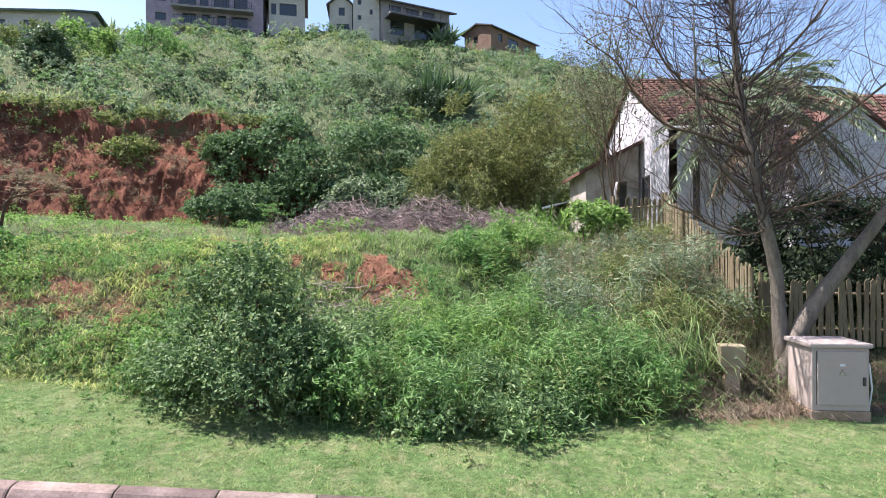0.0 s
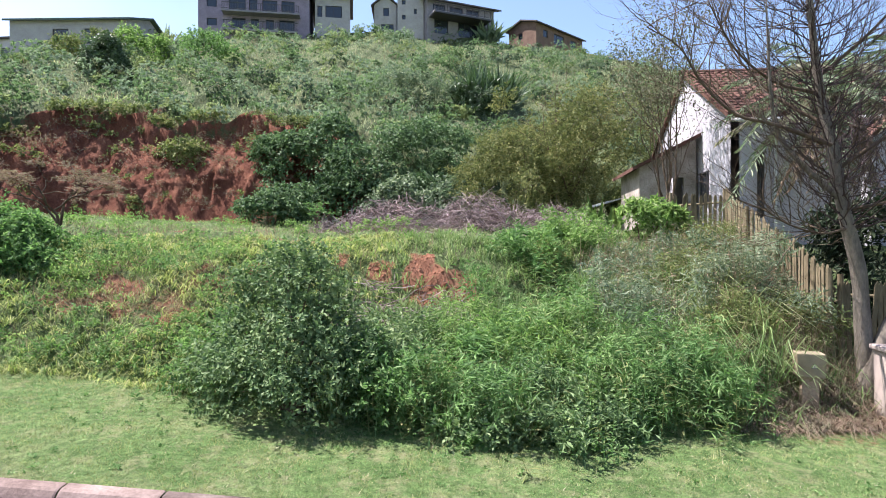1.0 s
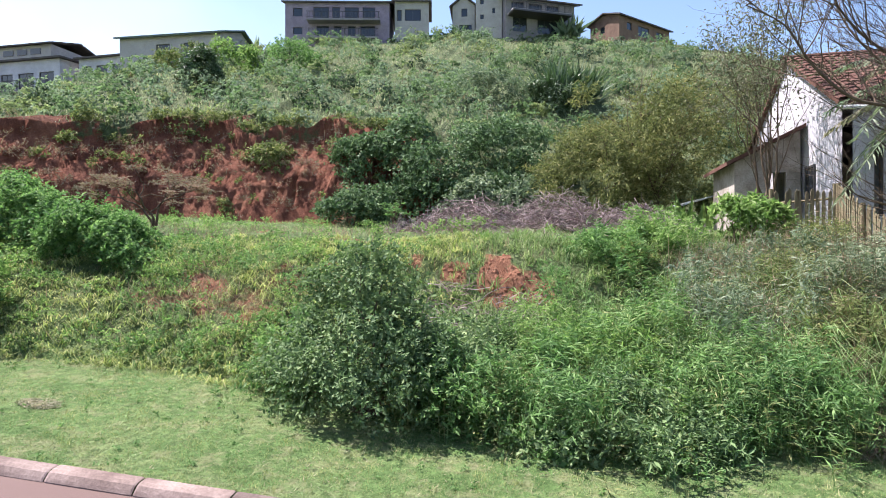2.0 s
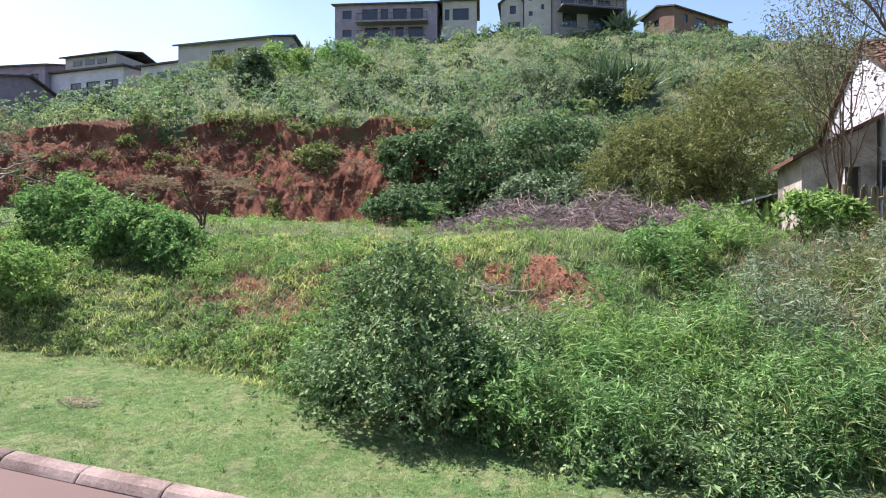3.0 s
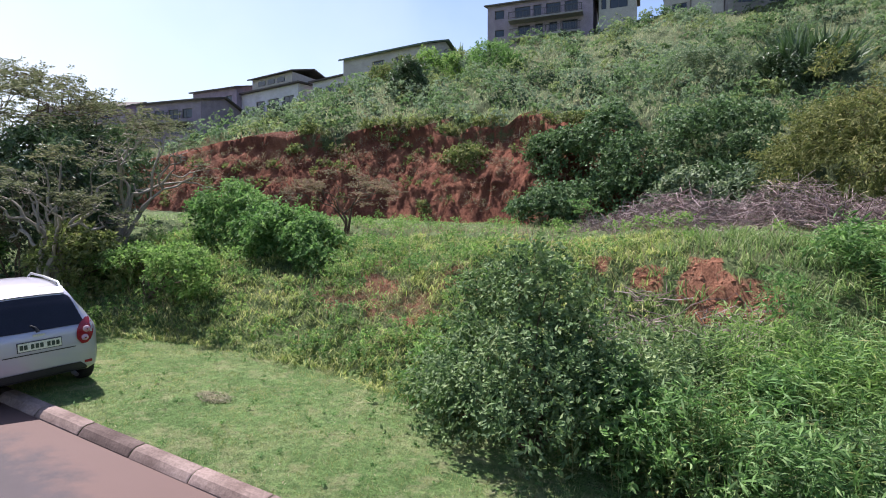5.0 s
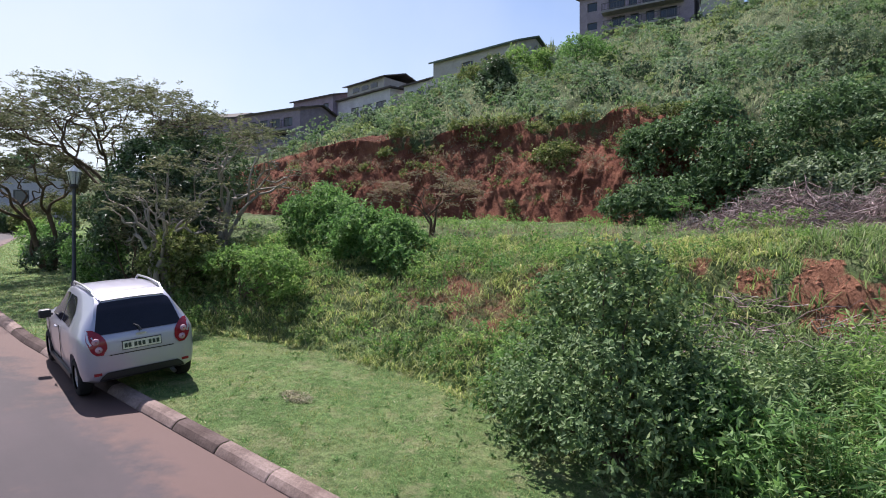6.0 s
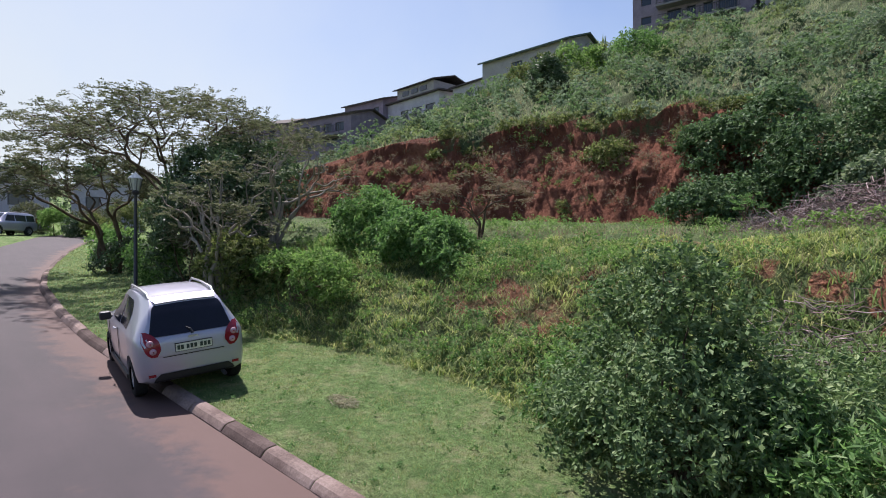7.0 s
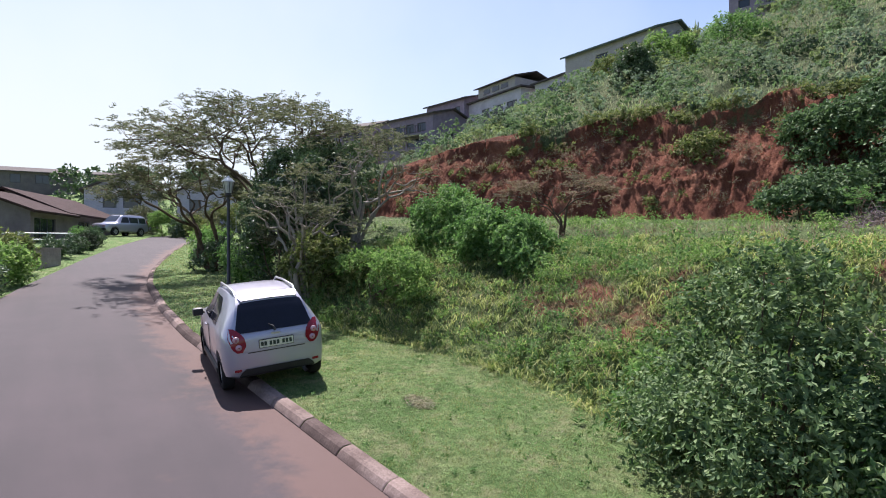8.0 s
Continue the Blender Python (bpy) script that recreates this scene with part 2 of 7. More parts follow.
def terrain():
    xs = np.unique(np.concatenate([np.linspace(-400, -120, 15), np.linspace(-120, -44, 60), np.linspace(-44, -6, 280), np.linspace(-6, 14, 100), np.linspace(14, 80, 60), np.linspace(80, 400, 17)]))
    g, k, l, c = road_z(xs), kerb_y(xs), lawn_y(xs), crest_y(xs)
    b, r = cut_y(xs), ridge_y(xs)
    zl, zc = g + 0.12 + 0.035 * (l - k), np.maximum(bank_top(xs), g + 0.6)
    zb = zc + np.interp(xs, [-40, -28, -20], [0.11, 0.075, 0.062]) * (b - c)
    h, top = cut_h(xs), b + CUT_RUN * cut_h(xs) + 0.6
    zt = zb + h
    rr = np.maximum(r, top + 6)
    rz = np.maximum(ridge_z(xs), zt + 2)
    far = far_y(xs)
    # lines across the land: (y, z) for every x
    lines = [(far - 400, g - 30), (far - 60, g - 4.0), (far - 14, g - 0.3), (far - 2.0, g + 0.05), (far - 0.2, g - 0.06), (k - 0.2, g - 0.06), (k - 0.08, g + 0.02), (k + 0.02, g + 0.095),
             (l, zl), (l + 0.28 * (c - l), zl + np.interp(xs, [-6, -3.5, 2.5, 4], [0.42, 0.22, 0.22, 0.42]) * (zc - zl)), (l + 0.62 * (c - l), zl + np.interp(xs, [-6, -3.5, 2.5, 4], [0.78, 0.42, 0.5, 0.72]) * (zc - zl)),
             (l + 0.82 * (c - l), zl + np.interp(xs, [-6, -3.5, 0.5, 2.5], [0.91, 0.88, 0.86, 0.85]) * (zc - zl)), (c, zc), (c + 2.2, zc + 0.33), (b, zb),
             (b + 0.2 * h, zb + 0.4 * h), (b + 0.5 * h + 0.3, zb + 0.8 * h), (top, zt), (rr, rz), (rr + 12, rz + 1.0), (rr + 60, rz - 4), (rr + 500, rz - 60)]
    steps = [6, 6, 8, 4, 3, 12, 2, 2, 26, 14, 16, 10, 8, 10, 30, 18, 14, 10, 44, 8, 6, 6]
    rows = []
    for (y0, z0), (y1, z1), n in zip(lines, lines[1:], steps):
        for i in range(n):
            w = i / n
            rows.append((y0 + (y1 - y0) * w, z0 + (z1 - z0) * w))
    rows.append(lines[-1])
    ys, zs = np.array([q[0] for q in rows]), np.array([q[1] for q in rows])
    # round the profile a little, but for the kerb and the cutting's foot
    for _ in range(2):
        keep = np.zeros(len(zs), bool)
        keep[:43] = True
        sm = zs.copy()
        sm[1:-1] = 0.25 * zs[:-2] + 0.5 * zs[1:-1] + 0.25 * zs[2:]
        zs = np.where(keep[:, None], zs, sm)
    xx = np.broadcast_to(xs, ys.shape).copy()
    out = np.stack([xx, ys, zs], -1)
    nz = lambda p, s, o=0.0: noise.noise(Vector((p[0] * s + o, p[1] * s, p[2] * s)))  # noqa: E731
    R, C = ys.shape
    for i in range(43, R - 6):
        for j in range(C):
            p = out[i, j]
            if not (-60 < p[0] < 40):
                continue
            s_cut = (p[1] - b[j]) / max(0.3, top[j] - b[j])
            if -0.05 < s_cut < 1.15 and p[0] < 2:
                w = max(0.0, min(1.0, 1.2 - abs(s_cut - 0.5) * 1.7)) * min(1.0, h[j] / 3)
                gully = abs(nz((p[0], 0.08 * p[2], 0), 0.9, 3.0)) * 0.8 + 0.75 * abs(nz((p[0], 0.1 * p[2], 0), 2.9, 9.0)) + 0.08 * nz(p, 4.5, 4.0) + 0.32 * abs(nz((p[0], 0.05 * p[2], 0), 5.5, 2.0)) + 0.22 * nz((p[0], p[1], p[2] * 0.6), 2.2, 15.0)
                p[1] += w * (gully * 0.8 - 0.25) + w * 0.5 * nz((p[0], p[1], p[2] * 1.5), 0.33, 11.0)
                p[2] += w * 0.04 * nz(p, 2.4)
            elif p[1] > l[j]:
                w = min(1.0, (p[1] - l[j]) / 2.0)
                big = 0.9 * min(1.0, max(0.0, (p[1] - top[j]) / 8))
                if abs(p[0] + 1.5) < 1.4 and abs(p[1] - 12.6) < 1.3:
                    p[2] += 0.22 * max(0.0, 1 - abs(p[0] + 1.5) / 1.4) * (nz(p, 2.6, 1.0) + 0.6 * nz(p, 6.0, 2.0))
                p[2] += w * (0.16 * nz(p, 0.55) + 0.15 * nz(p, 1.6, 5.0) + 0.09 * nz(p, 3.4, 8.0)) + big * nz(p, 0.13, 7.0)
            else:
                p[2] += 0.02 * nz(p, 0.8) * min(1, max(0.0, (p[1] - k[j]) / 0.5))
    g_ = Geo()
    idx = np.arange(R * C).reshape(R, C)
    g_.add(out.reshape(-1, 3), np.stack([idx[:-1, :-1], idx[:-1, 1:], idx[1:, 1:], idx[1:, :-1]], -1).reshape(-1, 4))
    g_.bare = np.array([bare_earth(x, y) if -48 < x < 14 and 5 < y < 40 else 0.0 for x, y, _ in out.reshape(-1, 3)])
    return g_


def ground_material():
    """Mown green verge, grassy bank with bare red soil, weedy plateau, red cutting and green hill."""
    m, t, p = nodes_of("ground_soil_and_grass")
    geo = t.nodes.new("ShaderNodeNewGeometry")
    sep = t.nodes.new("ShaderNodeSeparateXYZ")
    t.links.new(geo.outputs["Normal"], sep.inputs[0])
    soil = ramp_node(t, noise_node(t, 1.3, 8, 0.7, (1, 1, 0.5)), [(0.25, (0.075, 0.026, 0.018)), (0.5, (0.185, 0.07, 0.043)), (0.76, (0.32, 0.15, 0.092))])
    grit = ramp_node(t, noise_node(t, 18, 4), [(0.3, (0.65, 0.65, 0.65)), (0.7, (1.2, 1.2, 1.2))])
    dry_soil = ramp_node(t, noise_node(t, 2.6, 7, 0.7), [(0.28, (0.19, 0.082, 0.05)), (0.7, (0.34, 0.165, 0.105))])
    near = t.nodes.new("ShaderNodeAttribute")
    near.attribute_name = "mown"
    soil = mix_node(t, ramp_node(t, near.outputs["Fac"], [(0.05, (0, 0, 0)), (0.2, (1, 1, 1))]), soil, dry_soil)
    soil = mix_node(t, 1.0, soil, grit, "MULTIPLY")
    turf = ramp_node(t, noise_node(t, 1.1, 6, 0.7), [(0.26, (0.085, 0.16, 0.05)), (0.5, (0.15, 0.245, 0.085)), (0.74, (0.25, 0.30, 0.14))])
    blade = ramp_node(t, noise_node(t, 60, 3, 0.7), [(0.3, (0.6, 0.6, 0.6)), (0.7, (1.25, 1.25, 1.2))])
    turf = mix_node(t, 1.0, turf, blade, "MULTIPLY")
    tuft = ramp_node(t, noise_node(t, 9, 5, 0.7), [(0.3, (0.52, 0.56, 0.52)), (0.7, (1.36, 1.32, 1.3))])
    turf = mix_node(t, 1.0, turf, tuft, "MULTIPLY")
    worn = ramp_node(t, noise_node(t, 3.1, 7, 0.75), [(0.5, (0, 0, 0)), (0.68, (0.75, 0.75, 0.75))])
    turf = mix_node(t, worn, turf, (0.33, 0.31, 0.175))
    rank = ramp_node(t, noise_node(t, 0.9, 6, 0.7), [(0.28, (0.05, 0.07, 0.032)), (0.5, (0.085, 0.11, 0.05)), (0.74, (0.15, 0.155, 0.085))])
    mown = t.nodes.new("ShaderNodeAttribute")
    mown.attribute_name = "mown"
    turf = mix_node(t, mown.outputs["Fac"], mix_node(t, 1.0, rank, tuft, "MULTIPLY"), turf)
    at = t.nodes.new("ShaderNodeAttribute")
    at.attribute_name = "bare"
    add = t.nodes.new("ShaderNodeMath")
    add.operation = "MULTIPLY_ADD"
    t.links.new(noise_node(t, 2.2, 6, 0.75), add.inputs[0])
    add.inputs[1].default_value = 0.9
    t.links.new(at.outputs["Fac"], add.inputs[2])
    fac = ramp_node(t, add.outputs[0], [(0.72, (1, 1, 1)), (0.9, (0, 0, 0))])
    t.links.new(mix_node(t, fac, soil, turf), p.inputs["Base Color"])
    p.inputs["Roughness"].default_value = 0.95
    p.inputs["Specular IOR Level"].default_value = 0.15
    bump_node(t, p, noise_node(t, 8, 8, 0.75, (1, 1, 0.3)), 1.0, 0.2)
    return m


LAND = terrain()
GROUND = part("ground", LAND, ground_material(), smooth=True, label="sloping ground of mown verge, grassy bank and red earth cutting")
tagged(GROUND, category="ground", kind="structure")
GROUND.data.attributes.new("bare", "FLOAT", "POINT").data.foreach_set("value", LAND.bare.astype(np.float32))
LAND_XYZ = np.concatenate(LAND.v)
LAND_MOWN = np.clip(1.0 - 0.65 * np.clip((LAND_XYZ[:, 1] - lawn_y(LAND_XYZ[:, 0])) / 0.6, 0, 1) - np.clip((LAND_XYZ[:, 1] - cut_y(LAND_XYZ[:, 0]) + 5) / 4.0, 0, 1), 0, 1)
GROUND.data.attributes.new("mown", "FLOAT", "POINT").data.foreach_set("value", LAND_MOWN.astype(np.float32))
from mathutils.bvhtree import BVHTree
TREE = BVHTree.FromObject(GROUND, bpy.context.evaluated_depsgraph_get())


def ground_at(x, y):
    hit = TREE.ray_cast(Vector((x, y, 200)), Vector((0, 0, -1)))
    return (hit[0].z, hit[1]) if hit[0] else (0.0, Vector((0, 0, 1)))


# ---- road and kerb ----
def road_material():
    """Worn asphalt with reddish earth washed along its kerb side."""
    m, t, p = nodes_of("asphalt_worn")
    big, small = noise_node(t, 0.5, 6, 0.65), noise_node(t, 150, 3, 0.6)
    c = ramp_node(t, big, [(0.3, (0.026, 0.018, 0.022)), (0.7, (0.041, 0.028, 0.033))])
    g = ramp_node(t, small, [(0.3, (0.7, 0.7, 0.7)), (0.7, (1.25, 1.25, 1.25))])
    c = mix_node(t, 1.0, c, g, "MULTIPLY")
    track = ramp_node(t, noise_node(t, 1.4, 4, 0.6, (0.12, 1.6, 1)), [(0.35, (0.86, 0.86, 0.87)), (0.65, (1.12, 1.1, 1.1))])
    c = mix_node(t, 1.0, c, track, "MULTIPLY")
    at = t.nodes.new("ShaderNodeAttribute")
    at.attribute_name = "dust"
    add = t.nodes.new("ShaderNodeMath")
    add.operation = "MULTIPLY_ADD"
    t.links.new(noise_node(t, 1.6, 7, 0.7), add.inputs[0])
    add.inputs[1].default_value = 1.1
    t.links.new(at.outputs["Fac"], add.inputs[2])
    fac = ramp_node(t, add.outputs[0], [(0.75, (0, 0, 0)), (1.5, (0.6, 0.6, 0.6))])
    t.links.new(mix_node(t, fac, c, (0.115, 0.06, 0.046)), p.inputs["Base Color"])
    p.inputs["Roughness"].default_value = 0.82
    bump_node(t, p, small, 0.35, 0.006)
    return m


xs = np.concatenate([np.linspace(-75, -30, 60), np.linspace(-30, 30, 140)[1:]])
road = Geo()
W = np.array([0, 0.12, 0.25, 0.4, 0.55, 0.68, 0.78, 0.85, 0.9, 0.94, 0.97, 1.0])
NW = len(W)
rv = np.array([[(x, far_y(x) + (kerb_y(x) - 0.12 - far_y(x)) * w, float(road_z(x)) + 0.04 * (1 - (2 * w - 1) ** 2)) for w in W] for x in xs])
ri = np.arange(len(xs) * NW).reshape(len(xs), NW)
road.add(rv.reshape(-1, 3), np.stack([ri[:-1, :-1], ri[1:, :-1], ri[1:, 1:], ri[:-1, 1:]], -1).reshape(-1, 4))
ROAD = tagged(part("road", road, road_material(), smooth=True), "worn brownish grey asphalt residential road", "road", kind="structure")
ROAD.data.attributes.new("dust", "FLOAT", "POINT").data.foreach_set("value", np.tile(np.interp(W, [0, 0.06, 0.55, 0.8, 0.92, 1], [0.2, 0, 0, 0.12, 0.42, 0.85]), len(xs)).astype(np.float32))


# ---- plants ----
RNG = np.random.default_rng(7)
LEAF_DARK = leafy("leaf_dark_green", [(0.016, 0.03, 0.012), (0.03, 0.055, 0.018), (0.045, 0.075, 0.03), (0.08, 0.108, 0.058)], 0.34, 0.22, 0.4)
LEAF_MID = leafy("leaf_mid_green", [(0.034, 0.069, 0.020), (0.060, 0.118, 0.032), (0.089, 0.158, 0.045), (0.132, 0.191, 0.072)], 0.42, 0.42)
LEAF_BRIGHT = leafy("leaf_bright_green", [(0.05, 0.09, 0.022), (0.08, 0.138, 0.034), (0.115, 0.18, 0.048), (0.17, 0.215, 0.08)], 0.45, 0.52)
LEAF_GREY = leafy("leaf_grey_green", [(0.04, 0.06, 0.034), (0.075, 0.105, 0.056), (0.11, 0.142, 0.076), (0.15, 0.175, 0.105)], 0.5, 0.3)
LEAF_OLIVE = leafy("leaf_olive", [(0.042, 0.055, 0.018), (0.072, 0.092, 0.026), (0.11, 0.128, 0.04), (0.16, 0.16, 0.065)], 0.5, 0.35)
LEAF_BUSH = leafy("leaf_glossy_green", [(0.026, 0.048, 0.018), (0.07, 0.11, 0.042), (0.092, 0.136, 0.05), (0.122, 0.16, 0.068)], 0.45, 0.25, 0.1)
LEAF_THICKET = leafy("leaf_thicket_green", [(0.026, 0.046, 0.019), (0.045, 0.077, 0.030), (0.071, 0.113, 0.044), (0.106, 0.152, 0.068)], 0.45, 0.25)
# near-black leaves: the shade within dense shrubs is put into their colour
LEAF_SHADE = leafy("leaf_shaded_green", [(0.008, 0.013, 0.007), (0.014, 0.024, 0.011), (0.024, 0.034, 0.016), (0.04, 0.045, 0.025)], 0.55, 0.15)
LEAF_DUSK = leafy("leaf_brownish_olive", [(0.038, 0.043, 0.022), (0.066, 0.072, 0.037), (0.098, 0.100, 0.054), (0.136, 0.129, 0.081)], 0.55, 0.32)
LEAF_FEATHER = leafy("leaf_feathery_olive", [(0.044, 0.052, 0.019), (0.076, 0.087, 0.028), (0.109, 0.118, 0.040), (0.152, 0.149, 0.056)], 0.55, 0.3)
LEAF_RUST = leafy("leaf_brownish", [(0.08, 0.05, 0.035), (0.13, 0.085, 0.06), (0.18, 0.13, 0.09), (0.13, 0.14, 0.07)], 0.6, 0.3)
GRASS_LAWN = leafy("grass_mown", [(0.10, 0.125, 0.04), (0.14, 0.165, 0.055), (0.17, 0.19, 0.07), (0.22, 0.21, 0.11)], 0.55, 0.35)
GRASS_LUSH = leafy("grass_lush", [(0.05, 0.082, 0.026), (0.08, 0.122, 0.038), (0.115, 0.16, 0.054), (0.17, 0.195, 0.09)], 0.5, 0.4)
GRASS_YELLOW = leafy("grass_yellow_green", [(0.095, 0.12, 0.032), (0.148, 0.18, 0.05), (0.20, 0.225, 0.068), (0.25, 0.235, 0.11)], 0.55, 0.4)
GRASS_DRY = leafy("grass_dry", [(0.075, 0.052, 0.034), (0.13, 0.094, 0.06), (0.19, 0.145, 0.094), (0.105, 0.105, 0.052)], 0.7, 0.3)
GRASS_STRAW = leafy("grass_straw", [(0.15, 0.145, 0.07), (0.2, 0.185, 0.1), (0.25, 0.225, 0.14), (0.17, 0.19, 0.08)], 0.6, 0.3)
# hill grass carries distant haze in its tones: red and blue raised
GRASS_HILL = leafy("grass_hill", [(0.092, 0.115, 0.060), (0.139, 0.162, 0.082), (0.175, 0.192, 0.103), (0.216, 0.205, 0.134)], 0.6, 0.48)
BARK_PALE = mottled("bark_pale", (0.18, 0.155, 0.13), (0.33, 0.295, 0.255), 5, 0.9, 45, 0.5, 0.015, stretch=(1, 1, 0.3))
BARK_TRUNK = mottled("bark_grey_brown", (0.095, 0.08, 0.066), (0.22, 0.188, 0.155), 5, 0.9, 45, 0.6, 0.02, stretch=(1, 1, 0.3))
BARK_BROWN = mottled("bark_brown", (0.07, 0.05, 0.035), (0.15, 0.11, 0.08), 5, 0.9, 45, 0.6, 0.02, stretch=(1, 1, 0.3))
TWIG_PINK = leafy("dead_twig", [(0.06, 0.042, 0.035), (0.105, 0.08, 0.066), (0.155, 0.125, 0.104), (0.22, 0.185, 0.155)], 0.85, 0.0)


def unit(a):
    return a / (np.linalg.norm(a, axis=-1, keepdims=True) + 1e-9)


def leaves(geo, base, way, length, width, facing=None, loose=0.75):
    """A folded, pointed leaf at each base, along its way."""
    n = len(base)
    turn = unit(RNG.normal(size=(n, 3)))
    side = unit(np.cross(way, turn if facing is None else facing + loose * turn))
    nor = np.cross(side, way)
    length, width = np.broadcast_to(length, n)[:, None], np.broadcast_to(width, n)[:, None]
    mid = base + way * length * 0.45 + nor * length * 0.06
    tip = base + way * length - nor * length * 0.08
    v = np.stack([base, mid + side * width / 2, tip, mid - side * width / 2], 1).reshape(-1, 3)
    geo.add(v, np.arange(4 * n).reshape(n, 4))


def blades(geo, base, height, width, lean=0.5, bend=0.4):
    """Grass blades of two bent pieces."""
    n = len(base)
    a = RNG.uniform(0, 2 * np.pi, n)
    out = np.stack([np.cos(a), np.sin(a), np.zeros(n)], -1)
    side = np.stack([-np.sin(a), np.cos(a), np.zeros(n)], -1)
    h = np.broadcast_to(height, n)[:, None]
    w = np.broadcast_to(width, n)[:, None] / 2
    k = (lean * RNG.uniform(0.15, 1.0, n))[:, None]
    up = np.array([[0, 0, 1.0]])
    m = base + h * (0.6 * up + 0.5 * k * out)
    e = base + h * ((1.0 - bend * k) * up + (1.2 * k) * out)
    v = np.stack([base - side * w, base + side * w, m + side * w * 0.8, m - side * w * 0.8, e + side * w * 0.12, e - side * w * 0.12], 1).reshape(-1, 3)
    i = np.arange(n)[:, None] * 6
    geo.add(v, np.concatenate([i + np.array([[0, 1, 2, 3]]), i + np.array([[3, 2, 4, 5]])], 1).reshape(-1, 4))


def spears(geo, base, height, width, lean=0.5):
    """Short blades of one piece."""
    n = len(base)
    a = RNG.uniform(0, 2 * np.pi, n)
    side = np.stack([-np.sin(a), np.cos(a), np.zeros(n)], -1)
    b = RNG.uniform(0, 2 * np.pi, n)
    out = np.stack([np.cos(b), np.sin(b), np.zeros(n)], -1)
    h = np.broadcast_to(height, n)[:, None]
    w = np.broadcast_to(width, n)[:, None] / 2
    e = base + h * (np.array([[0, 0, 1.0]]) + (lean * RNG.uniform(0, 1, n))[:, None] * out)
    geo.add(np.stack([base - side * w, base + side * w, e + side * w * 0.25, e - side * w * 0.25], 1).reshape(-1, 3), np.arange(4 * n).reshape(n, 4))


def tufts(geo, feet, per, height, width, lean=1.2, bend=0.4, spot=0.06):
    """Grass in tufts: a sheaf of blades from each foot, every sheaf of its own height."""
    n = len(feet)
    tall = np.repeat(RNG.uniform(0.45, 1.0, n) ** 1.2, per)
    base = np.repeat(feet, per, axis=0) + RNG.normal(size=(n * per, 3)) * np.array([spot, spot, 0.0])
    blades(geo, base, height * tall * RNG.uniform(0.6, 1.1, n * per), width * RNG.uniform(0.7, 1.2, n * per), lean, bend)


def stalks(geo, feet, height, per, length, width, lean=0.3, droop=0.5):
    """Leafy weed stalks: leaves set round a leaning stem, smaller towards its top."""
    n = len(feet)
    a = RNG.uniform(0, 2 * np.pi, n)
    tilt = np.stack([np.cos(a), np.sin(a), np.zeros(n)], -1) * (lean * RNG.uniform(0, 1, n))[:, None]
    h = np.broadcast_to(height, n) * RNG.uniform(0.45, 1.0, n)
    u = np.linspace(0.12, 1.0, per)
    stem = tilt[:, None] * u[None, :, None] ** 1.6 + np.array([0, 0, 1.0]) * u[None, :, None]
    base = (feet[:, None] + stem * h[:, None, None]).reshape(-1, 3)
    b = (RNG.uniform(0, 2 * np.pi, (n, 1)) + 2.4 * np.arange(per)[None] + 0.4 * RNG.normal(size=(n, per))).ravel()
    rise = 0.75 - droop * RNG.uniform(0.2, 1.6, n * per)
    way = unit(np.stack([np.cos(b), np.sin(b), rise], -1))
    s = (np.tile(1.15 - 0.55 * u, n)) * RNG.uniform(0.7, 1.2, n * per)
    leaves(geo, base, way, length * s, width * s, np.tile(np.array([[0, 0, 1.0]]), (n * per, 1)))
    geo.add(np.stack([feet - [0.004, 0, 0], feet + [0.004, 0, 0], feet + (tilt + [0, 0, 1]) * h[:, None] + [0.002, 0, 0], feet + (tilt + [0, 0, 1]) * h[:, None] - [0.002, 0, 0]], 1).reshape(-1, 3), np.arange(4 * n).reshape(n, 4))


def on_ground(n, x0, x1, near, far, keep=None, sink=0.01):
    """n places on the ground between two lines near(x) and far(x)."""
    out = []
    for x, u in zip(RNG.uniform(x0, x1, n), RNG.uniform(0, 1, n)):
        a, b = float(near(x)), float(far(x))
        y = a + (b - a) * u
        if keep is not None and not keep(x, y):
            continue
        out.append((x, y, ground_at(x, y)[0] - sink))
    return np.array(out).reshape(-1, 3)


